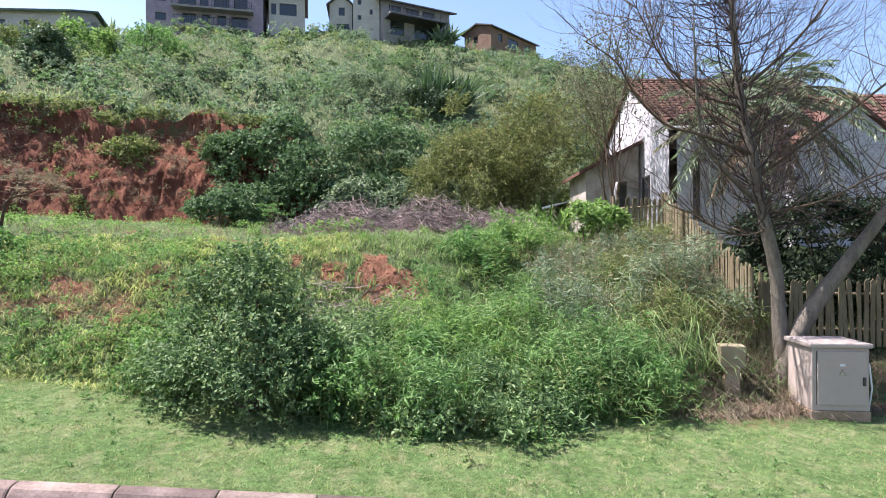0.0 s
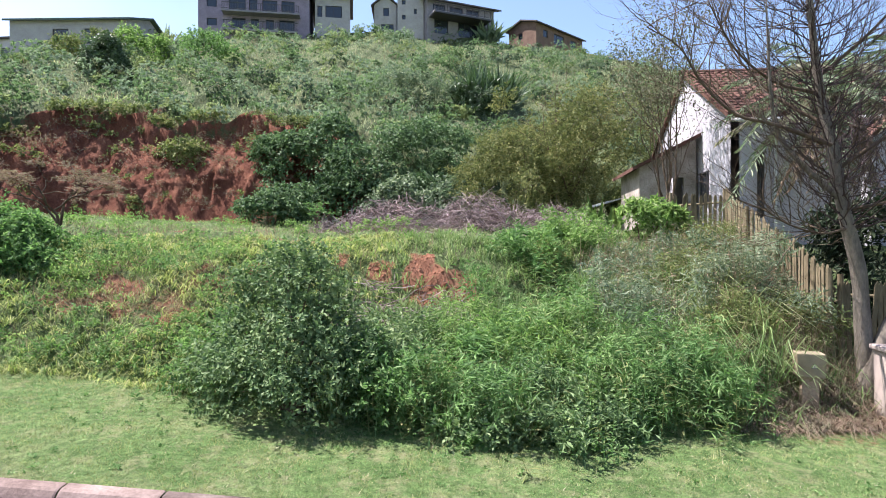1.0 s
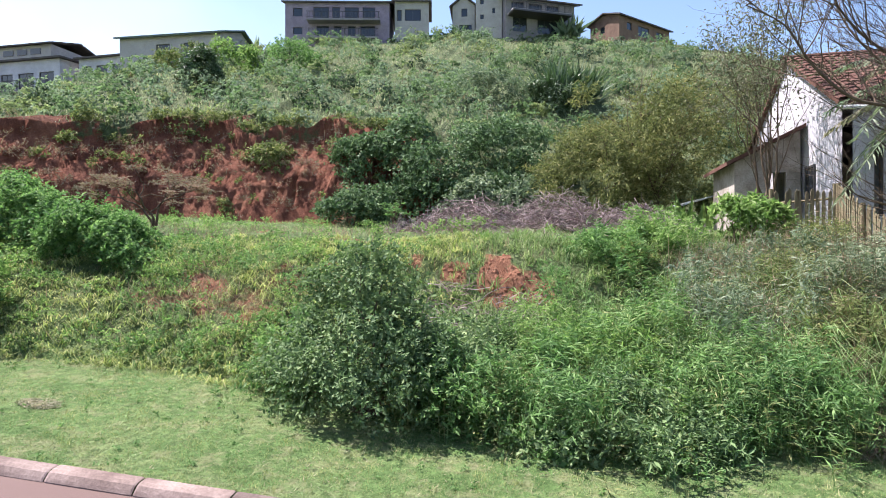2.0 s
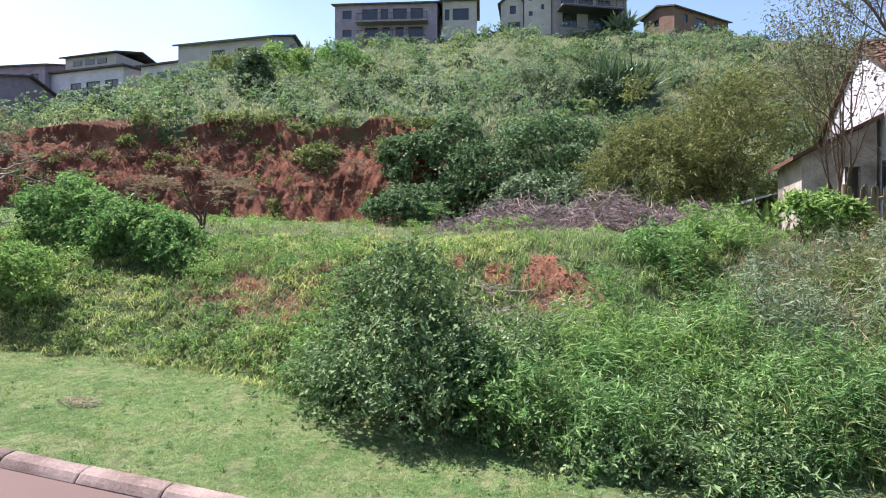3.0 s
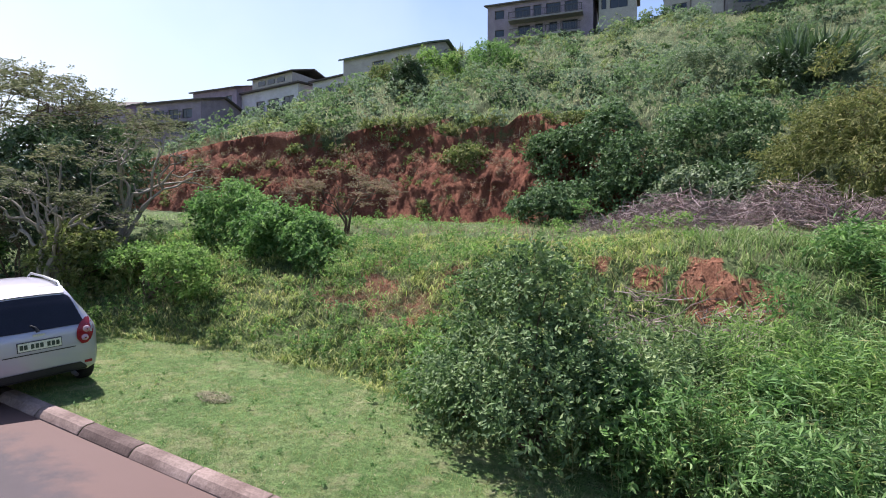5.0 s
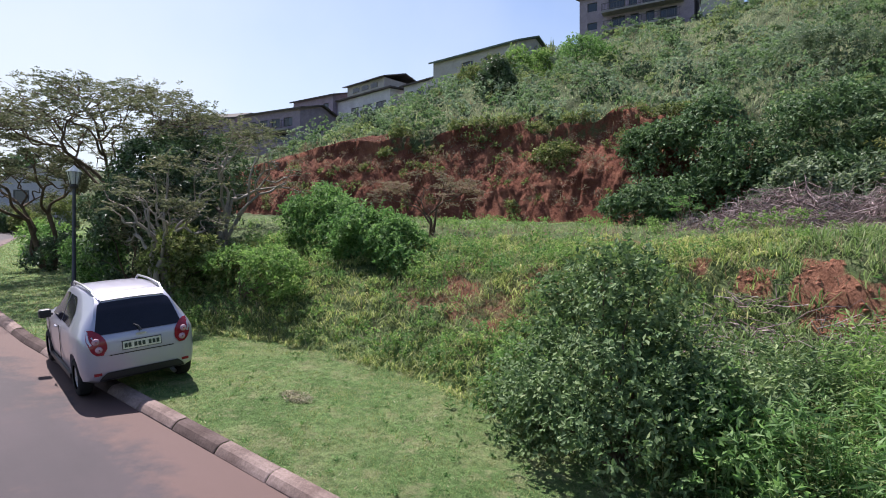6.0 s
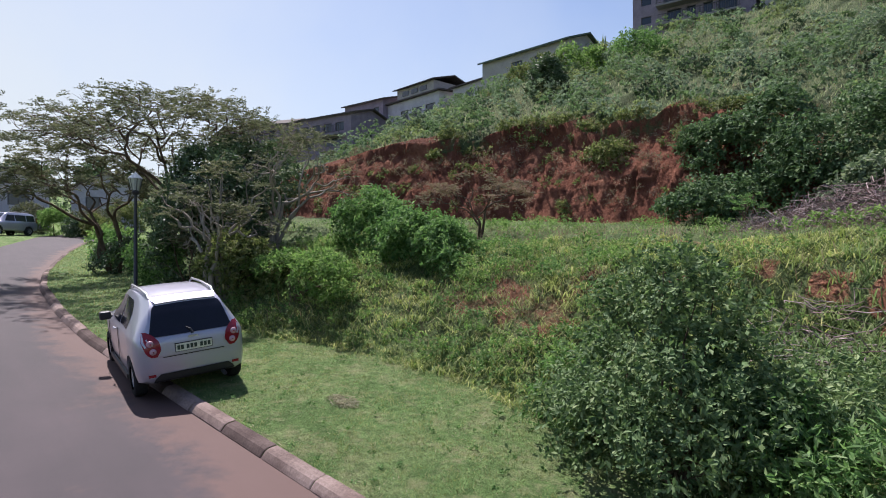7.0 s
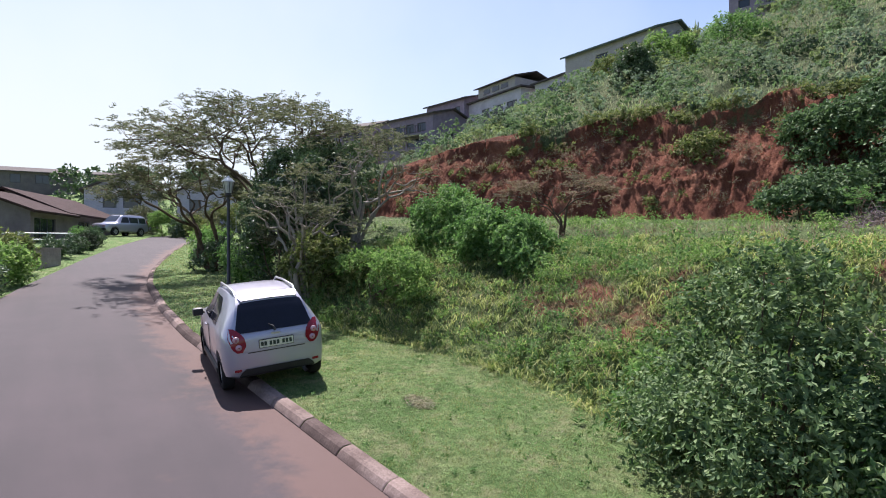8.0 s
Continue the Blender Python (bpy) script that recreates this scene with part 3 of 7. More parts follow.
def crown(geo, blobs, twigs, per, length, width, twig=0.18, droop=0.0, rough=0.25, inner=0.68, lumps=7, loose=1.1):
    """Leaves in sprigs over a heap of rounded masses, each broken up into lumps with dark gaps between. Gives the sprigs' places."""
    blobs = np.asarray(blobs, float)
    k = len(blobs) * lumps
    mass = np.repeat(np.arange(len(blobs)), lumps)
    out = unit(RNG.normal(size=(k, 3)) + np.array([[0, 0, 0.3]]))
    part_of = RNG.uniform(0.3, 0.3 + 0.35 * min(1.0, 7 / lumps), k)
    centre = blobs[mass, :3] + out * blobs[mass, 3:] * (1.0 - 0.8 * part_of * RNG.uniform(0.55, 1.3, k))[:, None]
    size = blobs[mass, 3:] * part_of[:, None]
    area = size[:, 0] * size[:, 1] + size[:, 0] * size[:, 2]
    pick = RNG.choice(k, twigs, p=area / area.sum())
    d = unit(RNG.normal(size=(twigs, 3)) + 0.8 * out[pick] + np.array([[0, 0, 0.35]]))
    r = (inner + (1.04 - inner) * np.sqrt(RNG.uniform(0, 1, twigs))) * (1 + 0.5 * rough * RNG.normal(size=twigs) * RNG.uniform(0, 1, twigs))
    c = centre[pick] + d * size[pick] * r[:, None]
    deep = np.full(twigs, 9.0)
    for b in blobs:
        deep = np.minimum(deep, np.linalg.norm((c - b[:3]) / b[3:], axis=1))
    ok = deep > 0.5
    c, d, o = c[ok], d[ok], out[pick][ok]
    n = len(c)
    face = unit(d + 0.4 * o + np.array([[0, 0, 0.45]]))
    way = unit(0.7 * d + np.array([[0, 0, 0.4 - droop]]) + 0.5 * RNG.normal(size=(n, 3)))
    along = RNG.uniform(0, 1, (n, per))
    base = (c[:, None] + way[:, None] * (along[..., None] * twig)).reshape(-1, 3)
    fr = np.repeat(face, per, axis=0)
    t = RNG.normal(size=(n * per, 3))
    t -= (1.1 - 0.4 * loose) * fr * (t * fr).sum(1, keepdims=True)
    lw = unit(0.8 * t + 0.45 * np.repeat(way, per, axis=0) + np.array([[0, 0, -droop * 0.6]]))
    s = RNG.uniform(0.6, 1.25, n * per)
    leaves(geo, base, lw, length * s, width * s, fr, loose)
    return c


def stems(geo, foot, ends, r0, r1, sides=4, sag=0.25, steps=5):
    """Bent stems from a foot to each of the ends."""
    for e in ends:
        e = np.asarray(e, float)
        f = np.asarray(foot, float) + np.append(RNG.normal(size=2) * r0 * 3, 0)
        w = np.linspace(0, 1, steps)[:, None]
        mid = f + (e - f) * w
        mid[:, 2] += (sag * np.linalg.norm((e - f)[:2]) * np.sin(np.pi * w) * 0.6)[:, 0]
        mid[1:-1] += RNG.normal(size=(steps - 2, 3)) * 0.03 * np.linalg.norm(e - f)
        geo.tube(mid, np.linspace(r0, r1, steps), sides)


def bush(name, x, y, blobs, twigs, per, length, width, mat, label, category="bush", bark=None, group="", sink=0.05, twig=0.18, droop=0.0, rough=0.25, n_stems=14):
    """A shrub: stems from one foot and a leafy crown. The blobs stand on its foot."""
    z = ground_at(x, y)[0] - sink
    top = thing(name, pose(x, y, z), label, category, group)
    g = Geo()
    tips = crown(g, blobs, twigs, per, length, width, twig, droop, rough)
    for tip in tips[RNG.choice(len(tips), min(len(tips), max(3, n_stems // 3)), replace=False)]:
        s = Geo()
        stems(s, (0, 0, 0), [tip], 0.025, 0.006)
        part("stem", s, bark or BARK_BROWN, top)
    part("foliage", g, mat, top)
    return top


def branches(geo, start, way, length, radius, levels, spread=0.7, kids=3, rise=0.15, ends=None, wander=0.12, flat=0.0, sides=7, taper=0.55):
    """A limb that forks into finer ones; gathers the ends of the finest."""
    n = 5
    pts, p, d = [np.array(start, float)], np.array(start, float), np.array(way, float)
    for _ in range(n):
        d = unit(d + RNG.normal(size=3) * wander + np.array([0, 0, rise]) * (1 if flat == 0 else 1 - abs(d[2])))
        p = p + d * length / n
        pts.append(p)
    geo.tube(pts, np.linspace(radius, radius * taper, n + 1), max(3, sides))
    if levels == 0:
        if ends is not None:
            ends.append((pts[-1], d))
            ends.append((pts[-3], d))
        return
    for k in range(kids):
        i = n if k == 0 else int(RNG.integers(2, n + 1))
        turn = unit(RNG.normal(size=3) * np.array([1, 1, 1 - flat]))
        nd = unit(d * (1.0 if k == 0 else 0.75) + spread * turn * (0.5 if k == 0 else 1.0))
        branches(geo, pts[i], nd, length * RNG.uniform(0.6, 0.82), radius * taper * (0.95 if k == 0 else 0.72), levels - 1, spread, kids, rise, ends, wander, flat, sides - 1, taper)


# scrub greens greyed with extra red and blue to stand for haze
SCRUB_GREEN = leafy("scrub_green", [(0.053, 0.085, 0.035), (0.072, 0.110, 0.047), (0.098, 0.138, 0.062)], 0.55, 0.48)
SCRUB_PALE = leafy("scrub_pale", [(0.078, 0.112, 0.063), (0.103, 0.136, 0.082), (0.131, 0.162, 0.102)], 0.55, 0.48)
SCRUB_YELLOW = leafy("scrub_yellowish", [(0.087, 0.112, 0.044), (0.118, 0.145, 0.058), (0.154, 0.174, 0.082)], 0.55, 0.48)
SCRUB_DARK = leafy("scrub_dark", [(0.020, 0.035, 0.018), (0.030, 0.049, 0.024), (0.042, 0.065, 0.034)], 0.5, 0.25)
# the large glossy-leaved bush on the verge
bush("large_bush", -2.95, 8.35, [(0.05, 0, 1.0, 0.62, 0.6, 0.75), (0.2, 0.2, 1.66, 0.5, 0.5, 0.48), (-0.42, 0.2, 1.5, 0.5, 0.45, 0.48), (0.55, 0.2, 1.1, 0.42, 0.5, 0.45), (-0.85, 0.1, 0.82, 0.55, 0.5, 0.55), (-1.2, 0.1, 0.42, 0.4, 0.45, 0.38), (-0.45, -0.45, 0.45, 0.62, 0.45, 0.42),
     (0.3, -0.5, 0.42, 0.55, 0.45, 0.4), (0.8, -0.2, 0.6, 0.45, 0.45, 0.5), (0.85, 0.1, 0.7, 0.4, 0.45, 0.42), (0.2, 0.2, 2.22, 0.12, 0.14, 0.2), (-0.35, 0.25, 2.0, 0.2, 0.2, 0.2), (0.62, 0.2, 1.62, 0.2, 0.2, 0.2), (-0.9, 0.2, 1.42, 0.2, 0.2, 0.3), (-0.05, 0.1, 2.08, 0.25, 0.25, 0.2)],
     2150, 11, 0.075, 0.04, LEAF_BUSH, "large dense green bush with small glossy leaves on the verge", n_stems=75, rough=1.5, twig=0.34)
# weeds in front of the bank: leafy stalks of uneven height, open between
def weed_clump(x, y, w, h, mat, long, wide, lab):
    z = ground_at(x, y)[0]
    top = thing("weed_clump", pose(x, y, z), lab, "weeds", "weeds on the bank")
    n = int(190 * w * w) + 30
    feet = RNG.normal(size=(n, 3)) * [0.5 * w, 0.42 * w, 0]
    feet[:, 2] = [ground_at(x + q[0], y + q[1])[0] - z - 0.02 for q in feet]
    tall = h * np.array([0.95 + 0.7 * noise.noise(Vector((x + q[0], y + q[1], 0)) * 2.2) for q in feet]) * np.exp(-0.25 * ((feet[:, 0] / w) ** 2 + (feet[:, 1] / w) ** 2))
    for k in range(3):
        g = Geo()
        stalks(g, feet[k::3], tall[k::3], 15, long, wide * 1.25, 0.45, 0.6 if wide < 0.025 else 0.35)
        tagged(part("undergrowth", g, mat if k else WEED_SECOND[mat], top), kind="stuff")
    blobs = []
    for _ in range(13):
        bx, by, r = RNG.normal() * w * 0.55, RNG.normal() * w * 0.45, w * RNG.uniform(0.16, 0.36)
        blobs.append((bx, by, ground_at(x + bx, y + by)[0] - z + h * RNG.uniform(0.1, 0.6), r, r, r * RNG.uniform(0.9, 1.6)))
    g = Geo()
    crown(g, blobs, int(330 * w * h ** 0.5), 9, min(long, 0.16), max(wide, 0.022), 0.3, 0.25, 0.9, 0.6, 3, 1.3)
    tagged(part("foliage", g, mat, top), kind="stuff")


WEED_SECOND = {LEAF_MID: LEAF_OLIVE, LEAF_BRIGHT: LEAF_MID, LEAF_BUSH: LEAF_MID, LEAF_OLIVE: GRASS_DRY, LEAF_GREY: GRASS_DRY}
for x, y, w, h, mat, long, wide, lab in [
        (-1.8, 8.3, 0.7, 1.25, LEAF_MID, 0.09, 0.036, "waist-high green weeds beside the large bush"), (-0.9, 8.45, 0.8, 1.0, LEAF_MID, 0.15, 0.02, "waist-high green weeds in front of the bank"),
        (0.1, 8.6, 1.0, 1.1, LEAF_MID, 0.2, 0.017, "leafy green weeds in front of the bank"), (1.1, 8.7, 0.9, 0.95, LEAF_BUSH, 0.12, 0.034, "broad-leaved green weeds at the edge of the verge"),
        (2.1, 9.1, 0.9, 1.4, LEAF_MID, 0.24, 0.018, "tall green weeds mixed with dry stalks"), (3.1, 9.7, 0.9, 1.55, LEAF_MID, 0.26, 0.018, "tall arching green weeds mixed with dry stalks"),
        (3.9, 11.0, 0.7, 1.3, LEAF_OLIVE, 0.22, 0.016, "olive weeds and dry stalks near the meter box"), (1.2, 10.7, 1.2, 1.4, LEAF_MID, 0.24, 0.018, "dull green weeds growing on the bank"),
        (-0.2, 10.2, 1.0, 0.9, LEAF_BRIGHT, 0.2, 0.018, "bright green weeds growing on the bank"), (-1.5, 10.3, 0.8, 0.5, LEAF_BUSH, 0.1, 0.03, "low dark green weeds below the bare scarp"),
        (2.6, 11.6, 1.1, 1.6, LEAF_GREY, 0.26, 0.016, "pale grey-green weeds on top of the bank"), (4.0, 12.6, 0.9, 1.5, LEAF_OLIVE, 0.2, 0.015, "pale weeds beside the picket fence"),
        (-4.7, 9.2, 0.7, 0.5, LEAF_MID, 0.1, 0.03, "low green weeds on the verge's edge"), (1.0, 13.6, 1.0, 0.6, LEAF_MID, 0.16, 0.03, "fresh green weeds beside the brush pile"),
        (4.7, 12.0, 0.8, 2.0, LEAF_GREY, 0.24, 0.016, "dry grey-green weeds leaning on the fence"), (5.2, 13.0, 0.8, 1.9, LEAF_GREY, 0.22, 0.016, "pale grey-green weeds along the fence"), (5.2, 14.6, 0.8, 1.5, LEAF_OLIVE, 0.2, 0.018, "olive weeds along the fence"),
        (5.3, 11.2, 0.5, 1.3, LEAF_OLIVE, 0.2, 0.014, "brownish weeds at the fence's corner post"), (3.4, 13.6, 1.1, 1.0, LEAF_GREY, 0.2, 0.018, "grey-green weeds on the plateau's edge"), (1.9, 15.4, 1.0, 0.9, LEAF_BRIGHT, 0.18, 0.03, "fresh green weeds behind the bank"),
        (-0.4, 9.4, 0.9, 0.9, LEAF_MID, 0.16, 0.022, "green weeds in the middle of the bank"), (0.6, 9.7, 0.9, 1.0, LEAF_BRIGHT, 0.22, 0.018, "bright arching weeds in the middle of the bank"), (1.7, 9.9, 0.9, 1.2, LEAF_BUSH, 0.12, 0.03, "dull broad-leaved weeds in the middle of the bank"),
        (-2.1, 8.95, 0.6, 1.3, LEAF_BUSH, 0.09, 0.036, "tall dark green weeds against the large bush"), (-2.0, 9.5, 0.7, 0.8, LEAF_BUSH, 0.09, 0.036, "dark green weeds behind the large bush"), (-4.2, 8.7, 0.6, 0.7, LEAF_MID, 0.1, 0.03, "leafy green weeds beside the large bush's foot"), (-0.2, 8.0, 0.5, 0.4, LEAF_BUSH, 0.08, 0.05, "low broad-leaved weeds on the lawn's edge"), (0.9, 8.15, 0.5, 0.45, LEAF_BUSH, 0.08, 0.05, "low broad-leaved weeds beside the lawn")]:
    weed_clump(x, y, w, h, mat, long, wide, lab)
# bright shrubs on the slope
bush("round_shrub", -10.4, 11.25, [(0, 0, 0.6, 0.95, 0.8, 0.6), (-0.75, 0.1, 0.55, 0.7, 0.65, 0.5), (0.75, 0, 0.5, 0.75, 0.65, 0.5), (0.1, 0, 0.9, 0.65, 0.6, 0.4), (-1.2, 0, 0.35, 0.5, 0.5, 0.35)], 1700, 10, 0.11, 0.045, LEAF_MID, "rounded mid-green shrub on the grassy slope", "shrub", group="shrubs on the slope", n_stems=24, rough=0.6, twig=0.26, sink=0.3)
bush("round_shrub", -13.1, 11.7, [(0, 0, 0.75, 1.25, 1.0, 0.8), (-0.8, 0.1, 0.65, 1.0, 0.9, 0.68), (0.8, 0, 0.6, 0.9, 0.8, 0.65), (-0.1, 0, 1.15, 0.85, 0.8, 0.5)], 2000, 10, 0.11, 0.045, LEAF_MID, "rounded mid-green shrub behind another on the slope", "shrub", group="shrubs on the slope", n_stems=24, rough=0.6, twig=0.26, sink=0.3)
bush("low_shrub", -11.9, 8.7, [(0, 0, 0.5, 1.5, 0.7, 0.55), (-1.0, -0.1, 0.4, 0.9, 0.6, 0.5), (0.9, 0.2, 0.45, 0.9, 0.6, 0.5)], 1400, 10, 0.09, 0.035, LEAF_BRIGHT, "low bright green shrub at the edge of the verge", "shrub", n_stems=20)
# scrub on and above the cutting
for x, y, blobs, n, mat, lab in [
    (-5.6, 29.3, [(0, 0, 1.8, 3.2, 1.8, 2.0), (-2.4, 0.3, 1.2, 2.0, 1.6, 1.6), (2.3, 0.4, 2.0, 2.2, 1.6, 2.0), (0.5, 1.0, 3.7, 2.6, 1.8, 1.7), (2.0, 1.8, 4.4, 2.2, 1.6, 1.4), (-1.2, 0.3, 2.8, 2.0, 1.4, 1.5)], 3400, LEAF_THICKET, "big dark green thicket hanging over the cutting"),
    (-10.3, 30.4, [(0, 0, 1.2, 2.3, 1.5, 1.4), (-1.6, 0.2, 1.6, 1.6, 1.2, 1.1), (1.3, 0, 2.2, 1.6, 1.2, 1.2)], 1900, LEAF_THICKET, "dark green thicket beside the red cutting"),
    (-10.6, 26.2, [(0, 0, 0.6, 1.6, 1.0, 0.8), (1.0, 0.3, 0.9, 1.2, 0.9, 0.9)], 800, LEAF_THICKET, "low green bush at the foot of the cutting"),
    (-3.5, 27.0, [(0, 0, 1.2, 1.6, 1.0, 1.4), (1.6, 0.3, 1.0, 1.4, 1.0, 1.2), (-1.4, 0.2, 0.9, 1.2, 1.0, 1.0)], 900, LEAF_GREY, "grey-green reedy bush at the foot of the thicket"),
    (-28.7, 39.8, [(0, 0, 1.1, 1.4, 1.3, 1.25), (-0.6, 0, 0.8, 1.05, 1.0, 0.9), (0.5, 0, 1.6, 1.0, 0.9, 0.9)], 1100, LEAF_DARK, "round dark green tree standing on the hillside"),
    (-17.2, 30.3, [(0, 0, 0.2, 1.2, 0.7, 0.55)], 350, LEAF_OLIVE, "olive bush clinging to the cutting"),
    (-7.6, 43.5, [(0, 0, 0.6, 3.2, 1.6, 1.1), (2, 0.5, 0.7, 2, 1.4, 1.0)], 900, LEAF_GREY, "pale grey-green thicket on the hillside"),
    (-33.5, 45.2, [(0, 0, 1.0, 2.2, 1.6, 1.5), (-2.5, 0, 0.6, 1.8, 1.4, 1.1)], 800, LEAF_OLIVE, "olive green bush before a house on the ridge"),
    (-29.8, 46.4, [(0, 0, 1.1, 2.0, 1.5, 1.6)], 700, LEAF_BRIGHT, "yellowish green bush before a house on the ridge"),
    (-2.6, 44.6, [(0, 0, 0.9, 2.2, 1.5, 1.2), (1.6, 0.3, 0.8, 1.6, 1.3, 1.0)], 800, LEAF_DARK, "dark green bush below the strap-leaved plants"),
    (-26.0, 48.0, [(0, 0, 1.0, 2.2, 1.6, 1.5), (1.6, 0.2, 0.9, 1.6, 1.3, 1.2)], 700, LEAF_MID, "green bush near the top of the hill")]:
    bush("hillside_bush", x, y, blobs, n, 9, 0.2, 0.1, mat, lab, "bush", group="bushes on the hillside", twig=0.5, n_stems=20, sink=0.2, rough=0.6)


def fine_tree(name, x, y, label, height, radius, mat, bark, n, length, width, group=""):
    """A tree with many thin limbs and a feathery crown."""
    top = thing(name, pose(x, y, ground_at(x, y)[0] - 0.1), label, "tree", group)
    t, ends = Geo(), []
    for k in range(4):
        a = k * 1.7 + 0.4
        branches(t, (0.1 * math.cos(a), 0.1 * math.sin(a), 0), unit(np.array([0.45 * math.cos(a), 0.3 * math.sin(a), 1.0])), height * 0.45, 0.09, 3, 0.75, 3, 0.05, ends, 0.1, sides=6)
    part("trunk", t, bark, top, smooth=True)
    g = Geo()
    blobs = [(radius * 0.75 * math.cos(k * 2.4) * (0.3 + 0.7 * (k / 9)), radius * 0.5 * math.sin(k * 2.4), height * (0.24 + 0.055 * ((k * 5) % 9)), radius * 0.5, radius * 0.42, height * 0.26) for k in range(10)]
    crown(g, blobs, n, 12, length, width, 0.6, 0.1, 0.45, 0.4)
    part("crown", g, mat, top)
    return top


fine_tree("feathery_tree", 3.0, 26.8, "broad olive green feathery tree behind the brush pile", 6.6, 4.6, LEAF_FEATHER, BARK_BROWN, 4600, 0.19, 0.055)


# brush pile of dead branches
def brush_pile(x, y):
    """Dead branches heaped over one another, thinning out to the ends."""
    z = ground_at(x, y)[0]
    g = Geo()
    for _ in range(3800):
        px, py = RNG.uniform(-4.4, 4.3), RNG.normal() * 0.65
        hgt = max(0.04, 1.15 * (1 - abs(px / 4.5) ** 3) * math.exp(-((py / 0.9) ** 2)) * RNG.uniform(0.1, 1.0) * (0.85 + 0.15 * math.sin(px * 2.3)))
        a, el, ln = RNG.uniform(0, 2 * np.pi), RNG.normal() * 0.4, RNG.uniform(0.3, 1.1)
        d = np.array([math.cos(a) * math.cos(el), math.sin(a) * math.cos(el), math.sin(el)])
        pts = np.array([px, py, hgt]) + d * np.linspace(-0.5, 0.5, 4)[:, None] * ln + RNG.normal(size=(4, 3)) * 0.08
        gz = np.array([ground_at(x + q[0], y + q[1])[0] - z for q in pts])
        pts[:, 2] = np.maximum(pts[:, 2], 0.02) + gz
        g.tube(pts, np.linspace(0.0068, 0.003, 4) * RNG.uniform(0.6, 1.5), 3)
    ob = part("brush_pile", g, TWIG_PINK, at=pose(x, y, z))
    return tagged(ob, "heap of dead pinkish grey branches lying on the plateau", "brush pile", kind="stuff")


brush_pile(-1.15, 17.4)

# grasses
clear = lambda x, y: bare_earth(x, y) < 0.12 + 0.5 * RNG.uniform()  # noqa: E731
g = Geo()
p = on_ground(74000, -12.5, 8, lambda x: kerb_y(x) + 0.03, lambda x: lawn_y(x) + 0.2, clear)
thick = np.array([0.75 + 0.55 * noise.noise(Vector((q[0] * 1.7, q[1] * 1.7, 4))) + 0.6 * noise.noise(Vector((q[0] * 5.0, q[1] * 5.0, 1))) for q in p])
spears(g, p, RNG.uniform(0.02, 0.055, len(p)) * np.clip(thick, 0.3, 1.6), RNG.uniform(0.006, 0.012, len(p)), 1.5)
p = on_ground(7000, -40, -12, kerb_y, lawn_y)
blades(g, p, RNG.uniform(0.04, 0.08, len(p)), RNG.uniform(0.015, 0.03, len(p)), 1.0)
tagged(part("mown_grass", g, GRASS_LAWN), "short mown yellowish green lawn grass on the verge", "grass", kind="stuff")
g = Geo()
p = on_ground(13000, -12.5, 8, lambda x: kerb_y(x) + 0.05, lambda x: lawn_y(x), lambda x, y: noise.noise(Vector((x * 1.3, y * 1.3, 6))) + 0.5 * noise.noise(Vector((x * 4, y * 4, 2))) > 0.12)
spears(g, p, RNG.uniform(0.015, 0.035, len(p)), RNG.uniform(0.008, 0.018, len(p)), 2.6)
tagged(part("lawn_thatch", g, GRASS_STRAW), "pale dry clippings and thatch lying in the lawn", "grass", kind="stuff")
g = Geo()
for q in on_ground(230, -12, 7.5, lambda x: kerb_y(x) + 0.1, lambda x: lawn_y(x)):
    s = RNG.uniform(0.03, 0.09)
    crown(g, [(q[0], q[1], q[2] + 0.01, s, s, 0.03)], 6, 4, 0.035, 0.02, 0.03, 0.2, 0.3, 0.5, 2)
tagged(part("lawn_weeds", g, LEAF_MID), "small flat rosettes of weeds in the lawn", "weeds", kind="stuff")
g = Geo()
p = on_ground(17000, -16, -2.0, lambda x: lawn_y(x) - 0.2, lambda x: crest_y(x) + 1.0, clear)
tall = np.array([0.55 + 0.9 * max(0.0, 0.45 + noise.noise(Vector((q[0] * 0.9, q[1] * 0.9, 0)))) for q in p])
blades(g, p, RNG.uniform(0.05, 0.17, len(p)) * tall, RNG.uniform(0.010, 0.02, len(p)), 2.1, 0.42)
p = on_ground(1500, -16, -2.5, lambda x: lawn_y(x) - 0.15, lambda x: crest_y(x) + 1.0, clear)
tufts(g, p, 12, 0.27, 0.015, 1.9, 0.45, 0.08)
tagged(part("bank_grass", g, GRASS_YELLOW), "rough yellow-green grass covering the bank", "grass", kind="stuff")
g = Geo()
p = on_ground(11000, -5, 6, lambda x: lawn_y(x) - 0.3, lambda x: crest_y(x) + 1.5, clear)
blades(g, p, RNG.uniform(0.2, 0.62, len(p)) * np.interp(p[:, 0], [-5, -1], [0.35, 1]) * np.interp(p[:, 1], [11.5, 13.0], [1, 0.45]), RNG.uniform(0.012, 0.022, len(p)), 1.6, 0.45)
p = on_ground(850, -2.5, 6, lambda x: lawn_y(x) - 0.1, lambda x: crest_y(x) + 1.5, clear)
tufts(g, p, 16, 0.5, 0.016, 1.5, 0.5, 0.06)
p = on_ground(450, -16, -4, lambda x: lawn_y(x) - 0.1, crest_y, clear)
tufts(g, p, 14, 0.28, 0.014, 1.9, 0.45, 0.07)
p = on_ground(7000, -16, -4, lambda x: lawn_y(x) - 0.2, crest_y, lambda x, y: clear(x, y) and noise.noise(Vector((x * 0.7, y * 0.7, 8))) > 0.05)
blades(g, p, RNG.uniform(0.06, 0.18, len(p)), RNG.uniform(0.012, 0.022, len(p)), 2.0, 0.42)
